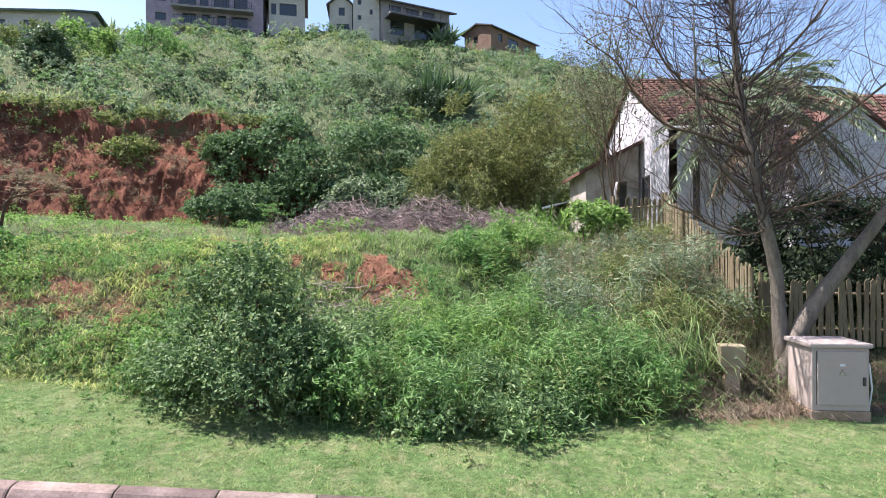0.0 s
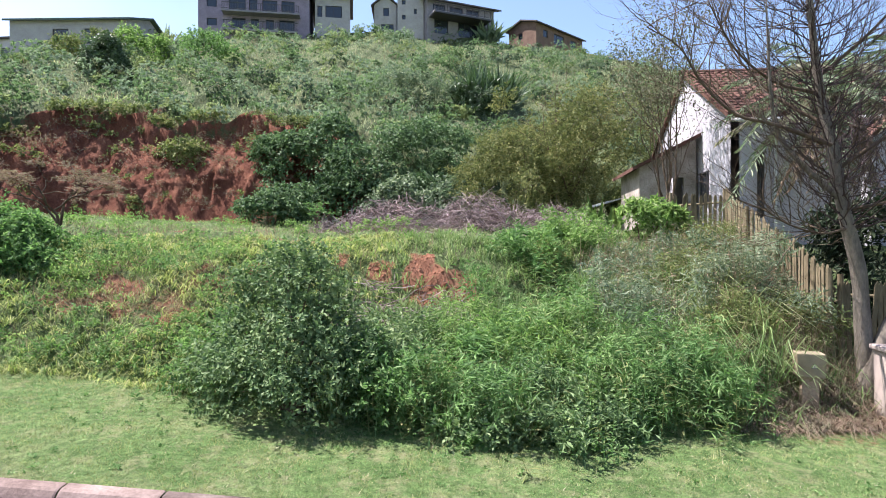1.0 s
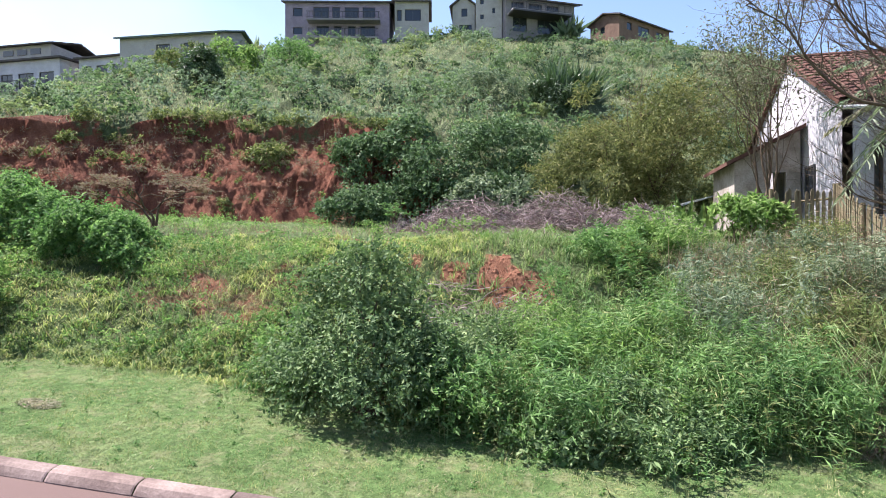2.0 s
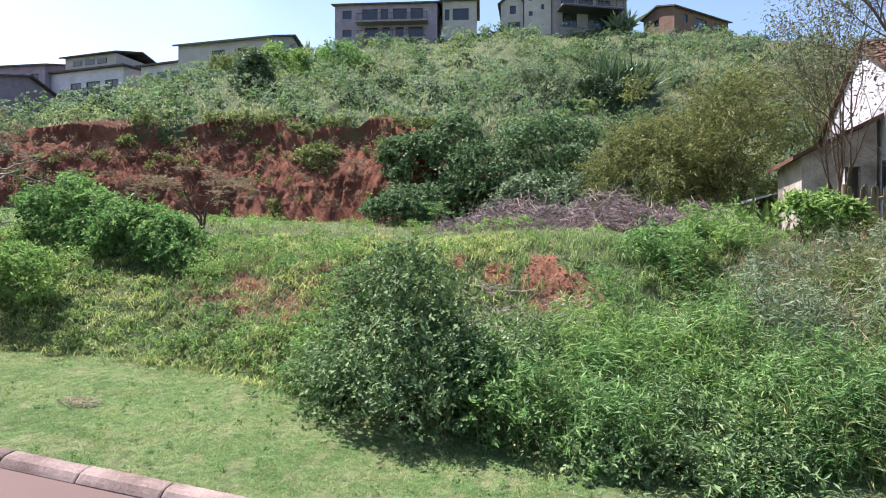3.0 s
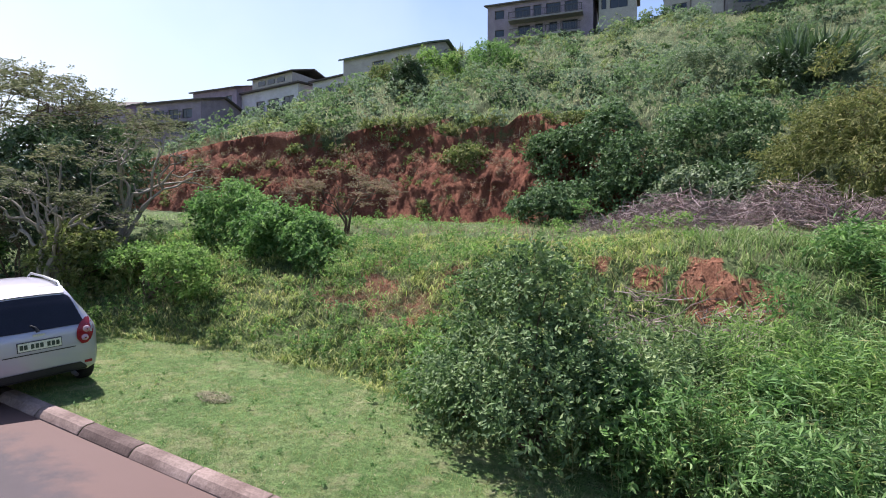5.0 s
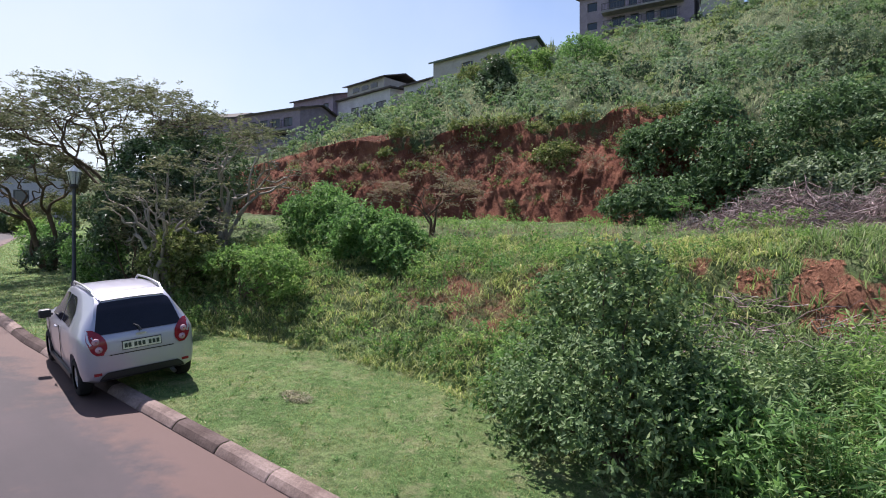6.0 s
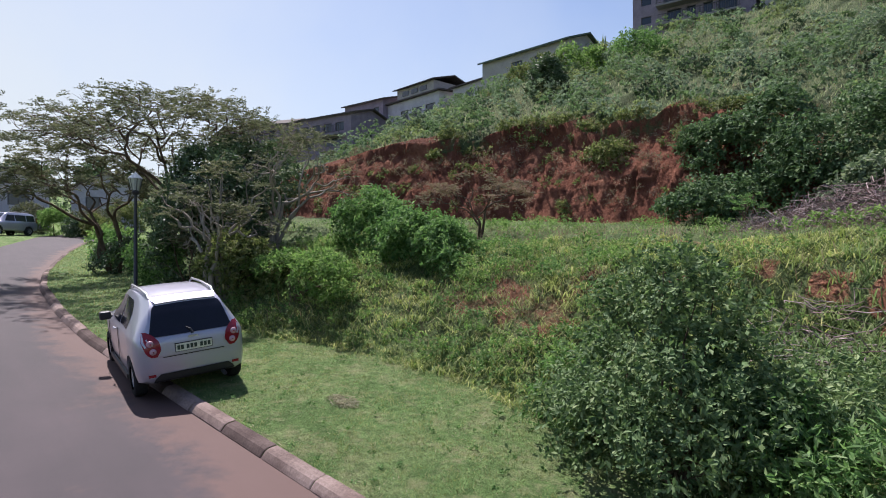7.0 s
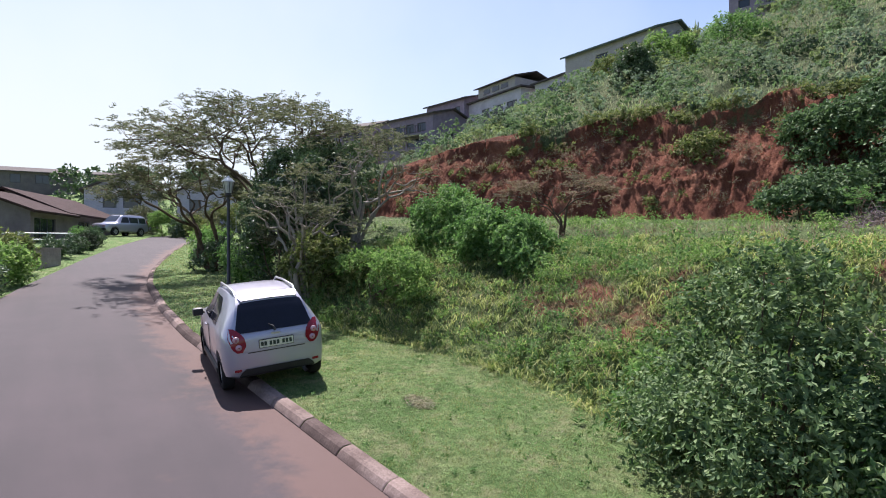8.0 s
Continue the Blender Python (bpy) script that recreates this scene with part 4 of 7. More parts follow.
p = on_ground(18000, -24, 7, crest_y, lambda x: cut_y(x) - 0.2, lambda x, y: clear(x, y) and noise.noise(Vector((x * 0.8, y * 0.5, 3))) > -0.15 - 0.3 * RNG.uniform())
high = np.array([0.5 + 0.8 * max(0.0, 0.4 + noise.noise(Vector((q[0] * 0.7, q[1] * 0.7, 5)))) for q in p])
blades(g, p, RNG.uniform(0.07, 0.26, len(p)) * high * np.where((np.abs(p[:, 0] + 1.5) < 4) & (p[:, 1] < 16.5), 0.6, 1.0), RNG.uniform(0.014, 0.028, len(p)), 2.2, 0.42)
p = on_ground(3500, 1.6, 4.9, lambda x: lawn_y(x) + 0.4, lambda x: 13.2)
blades(g, p, RNG.uniform(0.5, 1.35, len(p)), RNG.uniform(0.012, 0.022, len(p)), 1.2, 0.7)
tagged(part("tall_grass", g, GRASS_LUSH), "tall lush green grass on the bank and plateau", "grass", kind="stuff")
g = Geo()
p = on_ground(4500, 1.8, 6.0, lambda x: lawn_y(x) + 0.5, lambda x: crest_y(x) - 1.0)
blades(g, p, RNG.uniform(0.4, 1.15, len(p)) * np.interp(p[:, 0], [1, 3], [0.6, 1]), RNG.uniform(0.006, 0.013, len(p)), 0.9)
p = on_ground(7000, 3.9, 6.2, lambda x: lawn_y(x) - 0.5, lambda x: 11.2)
blades(g, p, RNG.uniform(0.08, 0.26, len(p)), RNG.uniform(0.008, 0.016, len(p)), 2.8, 0.45)
p = on_ground(6000, 3.4, 8.5, lambda x: lawn_y(x) - 0.5, lambda x: lawn_y(x) + 1.5)
blades(g, p, RNG.uniform(0.06, 0.2, len(p)), RNG.uniform(0.008, 0.016, len(p)), 2.6, 0.45)
p = on_ground(8000, -16, 4, lambda x: lawn_y(x) + 0.3, lambda x: crest_y(x) + 6)
spears(g, p, RNG.uniform(0.06, 0.26, len(p)), RNG.uniform(0.010, 0.018, len(p)), 1.4)
p = on_ground(200, 2.6, 6.0, lambda x: lawn_y(x) + 0.8, lambda x: crest_y(x) - 1.5)
tufts(g, p, 12, 1.1, 0.008, 0.9, 0.5, 0.08)
p = on_ground(9000, -9.6, -4.2, lambda x: lawn_y(x) + 0.6, lambda x: crest_y(x) + 0.6, lambda x, y: bare_earth(x, y) > 0.02)
spears(g, p, RNG.uniform(0.04, 0.16, len(p)), RNG.uniform(0.008, 0.016, len(p)), 2.2)
tagged(part("dry_grass", g, GRASS_DRY), "dry straw-coloured grass and stalks", "grass", kind="stuff")
g = Geo()
for q in on_ground(190, -15, -3, lambda x: lawn_y(x) - 0.1, crest_y, clear):
    s = RNG.uniform(0.14, 0.42)
    crown(g, [(q[0], q[1], q[2] + 0.3 * s, s, s, s * 0.7)], int(60 * s + 8), 7, 0.06, 0.03, 0.14)
for q in on_ground(110, -20, 4, crest_y, lambda x: cut_y(x) - 1, clear):
    s = RNG.uniform(0.15, 0.5)
    crown(g, [(q[0], q[1], q[2] + 0.2 * s, s, s, s * 0.55)], int(60 * s + 6), 7, 0.08, 0.035, 0.16)
dim = Geo()
for q in on_ground(120, -15, -3, lambda x: lawn_y(x) + 0.1, crest_y, clear):
    s = RNG.uniform(0.12, 0.34)
    crown(dim, [(q[0], q[1], q[2] + 0.3 * s, s, s, s * 0.7)], int(60 * s + 8), 7, 0.06, 0.03, 0.14)
tagged(part("low_dark_weeds", dim, LEAF_MID), "low dull green weeds scattered in the bank's grass", "weeds", kind="stuff")
tagged(part("low_weeds", g, LEAF_BRIGHT), "low broad-leaved weeds scattered in the bank's grass", "weeds", kind="stuff")
# tufts on the cutting's upper edge and face
g = Geo()
for x in RNG.uniform(-27, -8, 70):
    y = float(cut_y(x) + CUT_RUN * cut_h(x) + 0.9 + RNG.normal() * 0.35)
    s = RNG.uniform(0.2, 0.55)
    z = ground_at(x, y)[0]
    crown(g, [(x, y, z + 0.1, s, s * 0.7, s * 0.6)], int(60 * s), 7, 0.18, 0.08, 0.3, 0.2)
for q in on_ground(70, -36, -9, lambda x: cut_y(x) + 0.1, lambda x: cut_y(x) + CUT_RUN * cut_h(x)):
    s = RNG.uniform(0.1, 0.32)
    crown(g, [(q[0], q[1] - 0.1, q[2] + 0.1, s, s * 0.7, s * 0.6)], int(50 * s + 4), 6, 0.16, 0.07, 0.25)
dry = Geo()
for q in on_ground(260, -38, -9, lambda x: cut_y(x) + 0.1, lambda x: cut_y(x) + CUT_RUN * cut_h(x) + 0.8):
    s = RNG.uniform(0.12, 0.4)
    crown(dry, [(q[0], q[1] - 0.1, q[2] + 0.1, s, s * 0.7, s * 0.6)], int(36 * s + 4), 6, 0.14, 0.03, 0.25)
tagged(part("dry_tufts", dry, LEAF_RUST), "brown dry tufts clinging to the red cutting", "scrub", kind="stuff")
tagged(part("edge_tufts", g, LEAF_OLIVE), "olive tufts and seedlings on the red cutting", "scrub", kind="stuff")
# the hillside's cover
top_y = lambda x: cut_y(x) + CUT_RUN * cut_h(x) + (0.75 if x > -28 else 2.2)  # noqa: E731
g = Geo()
p = on_ground(52000, -58, 26, top_y, lambda x: ridge_y(x) + 2)
rank = np.array([0.4 + 0.9 * max(0.0, 0.4 + noise.noise(Vector((q[0] * 0.35, q[1] * 0.35, 2)))) for q in p])
spears(g, p, RNG.uniform(0.14, 0.36, len(p)) * rank, RNG.uniform(0.05, 0.08, len(p)), 1.0)
tagged(part("hill_grass", g, GRASS_HILL), "long rank grass covering the hillside", "grass", kind="stuff")
g = Geo()
p = on_ground(5000, -50, 20, lambda x: cut_y(x) + CUT_RUN * cut_h(x) * 0.8, lambda x: ridge_y(x), lambda x, y: noise.noise(Vector((x * 0.25, y * 0.25, 9))) > 0.0 or y < top_y(x) + 1)
blades(g, p, RNG.uniform(0.2, 0.6, len(p)), RNG.uniform(0.03, 0.06, len(p)), 1.1)
tagged(part("hill_dry_grass", g, GRASS_DRY), "dry brownish grass in patches on the hillside", "grass", kind="stuff")
for name, mat, n, big, lab in [("hill_scrub", SCRUB_GREEN, 190, 1.5, "green scrub scattered over the hillside"), ("hill_scrub_pale", SCRUB_PALE, 210, 1.35, "pale grey-green scrub scattered over the hillside"), ("hill_scrub_dark", SCRUB_DARK, 80, 1.25, "dark green scrub scattered over the hillside"),
                               ("hill_scrub_yellow", SCRUB_YELLOW, 170, 1.0, "yellowish green low scrub scattered over the hillside")]:
    g = Geo()
    for q in on_ground(n, -56, 24, lambda x: top_y(x) + 0.6, lambda x: ridge_y(x) + 1):
        s = RNG.uniform(0.4, 1.0) ** 1.3 * big * (0.6 if q[0] < -38 else 1.0) * 1.15
        u = RNG.uniform(-1, 1, 4)
        crown(g, [(q[0], q[1], q[2] + 0.4 * s, s, s * 0.85, s * (0.8 + 0.2 * u[2])), (q[0] + 0.9 * s, q[1] + 0.5 * u[0], q[2] + 0.25 * s, s * 0.7, s * 0.6, s * 0.55), (q[0] - 0.85 * s, q[1] - 0.5 * u[1], q[2] + 0.2 * s, s * (0.55 + 0.2 * u[3]), s * 0.5, s * 0.45)], int(80 * s), 7, 0.175, 0.112, 0.16, 0.0, 0.4, 0.84, 5, 0.6)
    tagged(part(name, g, mat), lab, "scrub", kind="stuff")

# ---- houses ----
PLASTER_GREY = mottled("plaster_grey", (0.20, 0.185, 0.20), (0.265, 0.245, 0.265), 1.2, 0.9, 25, 0.2, 0.01)
# mauve cast: shade on the fronts and distant haze mixed into the wall colour
PLASTER_HAZED = mottled("plaster_hazed", (0.22, 0.18, 0.235), (0.30, 0.25, 0.315), 1.2, 0.9, 25, 0.2, 0.01)
PLASTER_CREAM = mottled("plaster_cream", (0.34, 0.315, 0.31), (0.43, 0.40, 0.395), 1.0, 0.9, 25, 0.2, 0.01)
PLASTER_WHITE = mottled("plaster_white", (0.44, 0.42, 0.465), (0.57, 0.55, 0.595), 0.9, 0.9, 22, 0.25, 0.01)
PLASTER_TAN = mottled("plaster_tan", (0.15, 0.095, 0.075), (0.21, 0.14, 0.108), 1.2, 0.9, 25, 0.2, 0.01)
ROOF_DARK = mottled("roof_dark", (0.07, 0.06, 0.06), (0.12, 0.105, 0.10), 1.5, 0.8, 30, 0.3, 0.02)
ROOF_GREEN = mottled("roof_green_grey", (0.06, 0.09, 0.07), (0.10, 0.13, 0.10), 1.5, 0.7, 30, 0.3, 0.02)
ROOF_TILE = mottled("roof_tile_red", (0.085, 0.042, 0.034), (0.15, 0.08, 0.064), 3.0, 0.85, 18, 0.4, 0.02)
ROOF_BROWN = mottled("roof_tile_brown", (0.034, 0.02, 0.019), (0.06, 0.036, 0.034), 2.0, 0.85, 18, 0.4, 0.02)
TRIM_DARK = plain("trim_dark", (0.045, 0.042, 0.045), 0.5)
TRIM_WHITE = plain("trim_white", (0.7, 0.7, 0.7), 0.5)
CONCRETE = mottled("concrete", (0.30, 0.27, 0.24), (0.44, 0.39, 0.35), 2.5, 0.9, 50, 0.35, 0.006)
GLASS = nodes_of("window_glass")[0]
gp = GLASS.node_tree.nodes["Principled BSDF"]
gp.inputs["Base Color"].default_value, gp.inputs["Roughness"].default_value = (0.02, 0.025, 0.035, 1), 0.06
gp.inputs["Specular IOR Level"].default_value = 0.7


def wall_geo(w, h, t, holes=()):
    """A wall from (0, 0, 0) to (w, t, h) with openings (x0, x1, z0, z1) through it, as one shell."""
    xs_ = sorted({0, w, *(v for q in holes for v in q[:2])})
    zs_ = sorted({0, h, *(v for q in holes for v in q[2:4])})
    nx, nz_ = len(xs_), len(zs_)
    full = lambda i, j: 0 <= i < nx - 1 and 0 <= j < nz_ - 1 and not any(q[0] < (xs_[i] + xs_[i + 1]) / 2 < q[1] and q[2] < (zs_[j] + zs_[j + 1]) / 2 < q[3] for q in holes)  # noqa: E731
    at = lambda i, j, k: (j * nx + i) * 2 + k  # noqa: E731
    v = [(x, y, z) for z in zs_ for x in xs_ for y in (0, t)]
    f = []
    for i in range(nx - 1):
        for j in range(nz_ - 1):
            if not full(i, j):
                continue
            a, b, c, d = (i, j), (i + 1, j), (i + 1, j + 1), (i, j + 1)
            f += [[at(*p, 0) for p in (a, b, c, d)], [at(*p, 1) for p in (d, c, b, a)]]
            for p, q, n in ((a, b, (i, j - 1)), (b, c, (i + 1, j)), (c, d, (i, j + 1)), (d, a, (i - 1, j))):
                if not full(*n):
                    f.append([at(*q, 0), at(*p, 0), at(*p, 1), at(*q, 1)])
    used = sorted({k for q in f for k in q})
    number = {k: n for n, k in enumerate(used)}
    return Geo().add([v[k] for k in used], [[number[k] for k in q] for q in f])


def window(parent, q, t, at, frame_mat=TRIM_DARK, bars=2, y=0.09):
    """Frame and panes in an opening."""
    x0, x1, z0, z1 = q[:4]
    e = 0.06
    g_ = Geo()
    g_.box(x0, x1, y, y + 0.07, z0, z0 + e).box(x0, x1, y, y + 0.07, z1 - e, z1).box(x0, x0 + e, y, y + 0.07, z0 + e, z1 - e).box(x1 - e, x1, y, y + 0.07, z0 + e, z1 - e)
    fr = part("window", g_, frame_mat, parent, at=at)
    xs_ = np.linspace(x0 + e, x1 - e, bars + 1)
    for a, b in zip(xs_, xs_[1:]):
        part("pane", Geo().box(a + 0.02, b - 0.02, y + 0.03, y + 0.045, z0 + e, z1 - e), GLASS, fr)
    for a in xs_[1:-1]:
        part("mullion", Geo().box(a - 0.025, a + 0.025, y + 0.01, y + 0.06, z0 + e, z1 - e), frame_mat, fr)
    return fr


def gable_roof(w, d, z, rise, over=0.5, thick=0.18, along="x"):
    """Two slopes with thickness and an overhang; the ridge runs along x or y."""
    g_ = Geo()
    if along == "x":
        for s in (0, 1):
            y0, y1 = (-over, d / 2) if s == 0 else (d / 2, d + over)
            drop = over * rise / (d / 2)
            za, zb_ = (z - drop, z + rise) if s == 0 else (z + rise, z - drop)
            c = [(-over, y0, za), (w + over, y0, za), (w + over, y1, zb_), (-over, y1, zb_)]
            v = c + [(x, y, q + thick) for x, y, q in c]
            g_.add(v, [(3, 2, 1, 0), (4, 5, 6, 7), (0, 1, 5, 4), (1, 2, 6, 5), (2, 3, 7, 6), (3, 0, 4, 7)])
    else:
        for s in (0, 1):
            x0, x1 = (-over, w / 2) if s == 0 else (w / 2, w + over)
            drop = over * rise / (w / 2)
            za, zb_ = (z - drop, z + rise) if s == 0 else (z + rise, z - drop)
            c = [(x0, -over, za), (x1, -over, zb_), (x1, d + over, zb_), (x0, d + over, za)]
            v = c + [(x, y, q + thick) for x, y, q in c]
            g_.add(v, [(3, 2, 1, 0), (4, 5, 6, 7), (0, 1, 5, 4), (1, 2, 6, 5), (2, 3, 7, 6), (3, 0, 4, 7)])
    return g_


def gable_wall(w, h, rise, t):
    """A wall with a pointed top."""
    v = [(0, 0, 0), (w, 0, 0), (w, 0, h), (w / 2, 0, h + rise), (0, 0, h)]
    v = v + [(x, t, z) for x, _, z in v]
    g_ = Geo()
    g_.add(v, [(0, 1, 2, 4), (6, 5, 9, 7), (0, 5, 6, 1), (1, 6, 7, 2), (5, 0, 4, 9)])
    g_.add([(0, 0, h), (w, 0, h), (w / 2, 0, h + rise), (0, t, h), (w, t, h), (w / 2, t, h + rise)], [(0, 1, 2, 2), (3, 5, 4, 4), (1, 4, 5, 2), (0, 2, 5, 3)])
    return g_


def house(name, at, w, d, h, plaster, roof_mat, label, front=(), left=(), right=(), rise=1.2, along="x", over=0.4, below=2.5, bars=2, frame_mat=TRIM_DARK, group=""):
    """A house whose front-left foot is its origin; the walls go on below to meet the slope."""
    top = thing(name, at, label, "house", group)
    t = 0.25
    up = pose(0, 0, -below)
    shift = lambda qs: [(a, b, c + below, e + below) for a, b, c, e in qs]  # noqa: E731
    wf = part("front_wall", wall_geo(w, h + below, t, shift(front)), plaster, top, at=up)
    for q in shift(front):
        window(wf, q, t, None, frame_mat, max(1, round((q[1] - q[0]) / 0.9)))
    wl_ = part("side_wall", wall_geo(d - 2 * t - 0.02, h + below, t, shift(left)), plaster, top, at=pose(0, d - t - 0.01, -below, 0, 0, -90))
    for q in shift(left):
        window(wl_, q, t, None, frame_mat, 1)
    wr_ = part("side_wall", wall_geo(d - 2 * t - 0.02, h + below, t, shift(right)), plaster, top, at=pose(w, t + 0.01, -below, 0, 0, 90))
    for q in shift(right):
        window(wr_, q, t, None, frame_mat, 1)
    part("back_wall", wall_geo(w, h + below, t), plaster, top, at=pose(0, d - t, -below))
    if rise > 0:
        part("roof", gable_roof(w, d, h + 0.01, rise, over, along=along), roof_mat, top)
        if along == "x":
            gd = part("gable", gable_wall(d - 0.1, 0.02, rise * 0.96, t), plaster, top, at=pose(0.01, d - 0.05, h, 0, 0, -90))
            part("gable", gd.data, None, top, at=pose(w - 0.01, 0.05, h, 0, 0, 90))
        else:
            gd = part("gable", gable_wall(w - 0.1, 0.02, rise * 0.96, t), plaster, top, at=pose(0.05, 0.01, h))
            part("gable", gd.data, None, top, at=pose(0.05, d - t, h))
    else:
        part("roof", Geo().box(-over, w + over, -over, d + over, h + 0.01, h + 0.28), roof_mat, top)
    return top


def balcony(parent, x0, x1, z, depth=1.3, rail=1.0, mat=TRIM_DARK, slab=PLASTER_GREY):
    b = part("balcony", Geo().box(x0, x1, -depth, -0.01, z - 0.22, z), slab, parent)
    g_ = Geo().box(x0, x1, -depth, -depth + 0.06, z + rail - 0.06, z + rail).box(x0, x1, -depth, -depth + 0.05, z + 0.12, z + 0.16)
    part("handrail", g_, mat, b)
    for x in np.arange(x0 + 0.05, x1, 0.9):
        part("post", Geo().box(x, x + 0.06, -depth, -depth + 0.06, z, z + rail - 0.06), mat, b)
    for x in np.arange(x0 + 0.2, x1, 0.18):
        part("baluster", Geo().box(x, x + 0.025, -depth + 0.015, -depth + 0.035, z + 0.16, z + rail - 0.06), mat, b)


RG = "houses on the ridge"
hA = house("ridge_house", pose(-36.2, 66.9, 29.6, 0, 0, 14), 13.3, 9, 4.7, PLASTER_HAZED, ROOF_DARK, "two-storey grey house with long balconies on the hilltop",
           [(1.0, 2.2, 2.9, 4.0), (3.6, 5.6, 2.4, 4.1), (6.0, 7.0, 2.4, 4.1), (7.6, 9.4, 2.4, 4.1), (9.9, 11.5, 2.4, 4.1), (1.0, 2.2, 0.6, 1.5), (4.0, 5.6, 0.1, 1.7), (6.2, 7.2, 0.1, 1.7), (8.0, 9.0, 0.1, 1.7), (9.6, 11.5, 0.1, 1.7)], rise=1.2, group=RG)
balcony(hA, 3.0, 12.2, 2.2, 1.3, 0.9)
balcony(hA, 3.2, 12.0, -0.05)
house("ridge_house", pose(-22.9, 71.2, 30.8, 0, 0, 14), 4.4, 6, 4.1, PLASTER_CREAM, ROOF_DARK, "cream wing of a hilltop house under a dark roof", [(1.3, 3.4, 1.6, 3.1), (0.3, 0.9, 1.6, 3.0)], rise=0.9, group=RG)
hB = house("ridge_house", pose(-8.9, 75.0, 31.1, 0, 0, 28), 9.9, 8, 4.6, PLASTER_GREY, ROOF_DARK, "large grey hilltop house with a deep shaded balcony",
           [(0.8, 2.6, 2.7, 4.2), (3.2, 5.2, 2.7, 4.2), (5.8, 7.6, 2.7, 4.2), (1.0, 3.0, 0.3, 2.2), (4.5, 7.5, 0.3, 2.2)], [(2, 3, 3.0, 4.2)], rise=1.3, over=0.8, group=RG)
balcony(hB, 0.2, 8.4, 2.5, 2.0)
part("awning", Geo().box(0.3, 8.4, -2.2, -0.02, 2.15, 2.34), TRIM_DARK, hB)
house("ridge_house", pose(-13.0, 75.6, 31.5, 0, 0, 4), 3.5, 5, 6.2, PLASTER_CREAM, ROOF_DARK, "pale stair tower of a hilltop house with small windows", [(0.6, 1.1, 3.9, 4.5), (0.6, 1.1, 1.9, 2.5), (2.2, 2.6, 2.6, 3.3), (2.2, 2.6, 5.0, 5.6)], rise=0.5, over=0.3, group=RG)
house("ridge_house", pose(-16.2, 75.8, 32.3, 0, 0, 8), 3.0, 6, 3.3, PLASTER_CREAM, ROOF_DARK, "pale wing with a small gable and shaded carport", [(1.2, 2.0, 1.8, 2.9), (0.9, 2.6, -1.0, 0.7)], rise=1.2, along="y", group=RG)
house("ridge_house", pose(5.7, 80.0, 31.5, 0, 0, 47), 11.0, 5, 2.6, PLASTER_TAN, ROOF_DARK, "tan brick house with a low dark gable roof", [(1.6, 2.6, 1.0, 2.0), (4.0, 6.4, 0.6, 2.0), (8.0, 9.4, 0.8, 2.0)], [(1.5, 2.3, 0.9, 1.8)], rise=0.8, group=RG, along="x")
house("ridge_house", pose(-44.6, 48.9, 20.6, 0, 0, 4), 10.9, 8, 3.2, PLASTER_CREAM, ROOF_GREEN, "cream house with a low green roof among bushes", [(4.0, 5.5, 1.0, 2.4), (7.0, 8.2, 1.0, 2.4)], rise=1.5, group=RG)
house("ridge_house", pose(-51.6, 50.9, 20, 0, 0, 0), 5.6, 7, 2.9, PLASTER_WHITE, ROOF_DARK, "white single-storey house with large windows", [(0.7, 1.6, 0.7, 2.1), (2.2, 3.6, 0.7, 2.1), (4.2, 5.2, 0.7, 2.1)], rise=0.7, group=RG)
hF = house("ridge_house", pose(-63.3, 49.4, 19.1, 0, 0, 1), 10.6, 8, 3.6, PLASTER_WHITE, ROOF_DARK, "white hillside house with tall french windows",
           [(3.0, 4.6, 0.4, 2.3), (5.3, 7.3, 0.4, 2.3), (8.0, 9.9, 0.4, 2.3)], rise=0.3, over=0.45, group=RG)
balcony(hF, 2.6, 10.2, 0.3, 1.0)
part("upper_storey", Geo().box(1.4, 8.8, 0.7, 7.4, 3.62, 5.5), PLASTER_CREAM, hF)
part("upper_roof", gable_roof(7.6, 7.0, 5.5, 1.0, 0.35, 0.14), ROOF_DARK, hF, at=pose(1.3, 0.55, 0.02))
for x in (2.6, 4.4, 6.2):
    part("upper_window", Geo().box(x, x + 1.3, 0.63, 0.69, 4.5, 5.1), GLASS, hF)
hG = house("ridge_house", pose(-68.2, 38.3, 15.8, 0, 0, 16), 9.4, 8, 3.9, PLASTER_HAZED, ROOF_DARK, "terraced house with a railed balcony, tinted mauve-grey for shade and haze",
           [(1.0, 2.2, 1.9, 3.0), (2.8, 4.2, 1.9, 3.0), (4.8, 6.2, 1.9, 3.0), (6.8, 8.2, 1.9, 3.0), (1.4, 3.4, 0.1, 1.1), (5.0, 7.8, 0.1, 1.1)], right=[(3, 3.8, 1.2, 2.2)], rise=1.1, group=RG)
balcony(hG, 0.3, 8.6, 1.4)
house("ridge_house", pose(-70.5, 47.2, 20.6, 0, 0, 10), 7.6, 7, 2.9, PLASTER_HAZED, ROOF_DARK, "house behind the terrace, tinted mauve-grey for shade and haze", [(3.5, 5.0, 0.6, 2.0), (5.8, 6.8, 0.6, 2.0)], rise=1.0, group=RG)
hH = house("ridge_house", pose(-77.5, 34.4, 16, 0, 0, 30), 8.0, 7, 3.9, PLASTER_HAZED, ROOF_DARK, "terraced house in a row stepping downhill, tinted mauve-grey for shade and haze", [(3.0, 4.0, 2.2, 3.3), (4.8, 5.8, 2.2, 3.3), (2.6, 5.4, 0.2, 1.2)], rise=1.3, group=RG)
balcony(hH, 0.5, 7.4, 1.6)
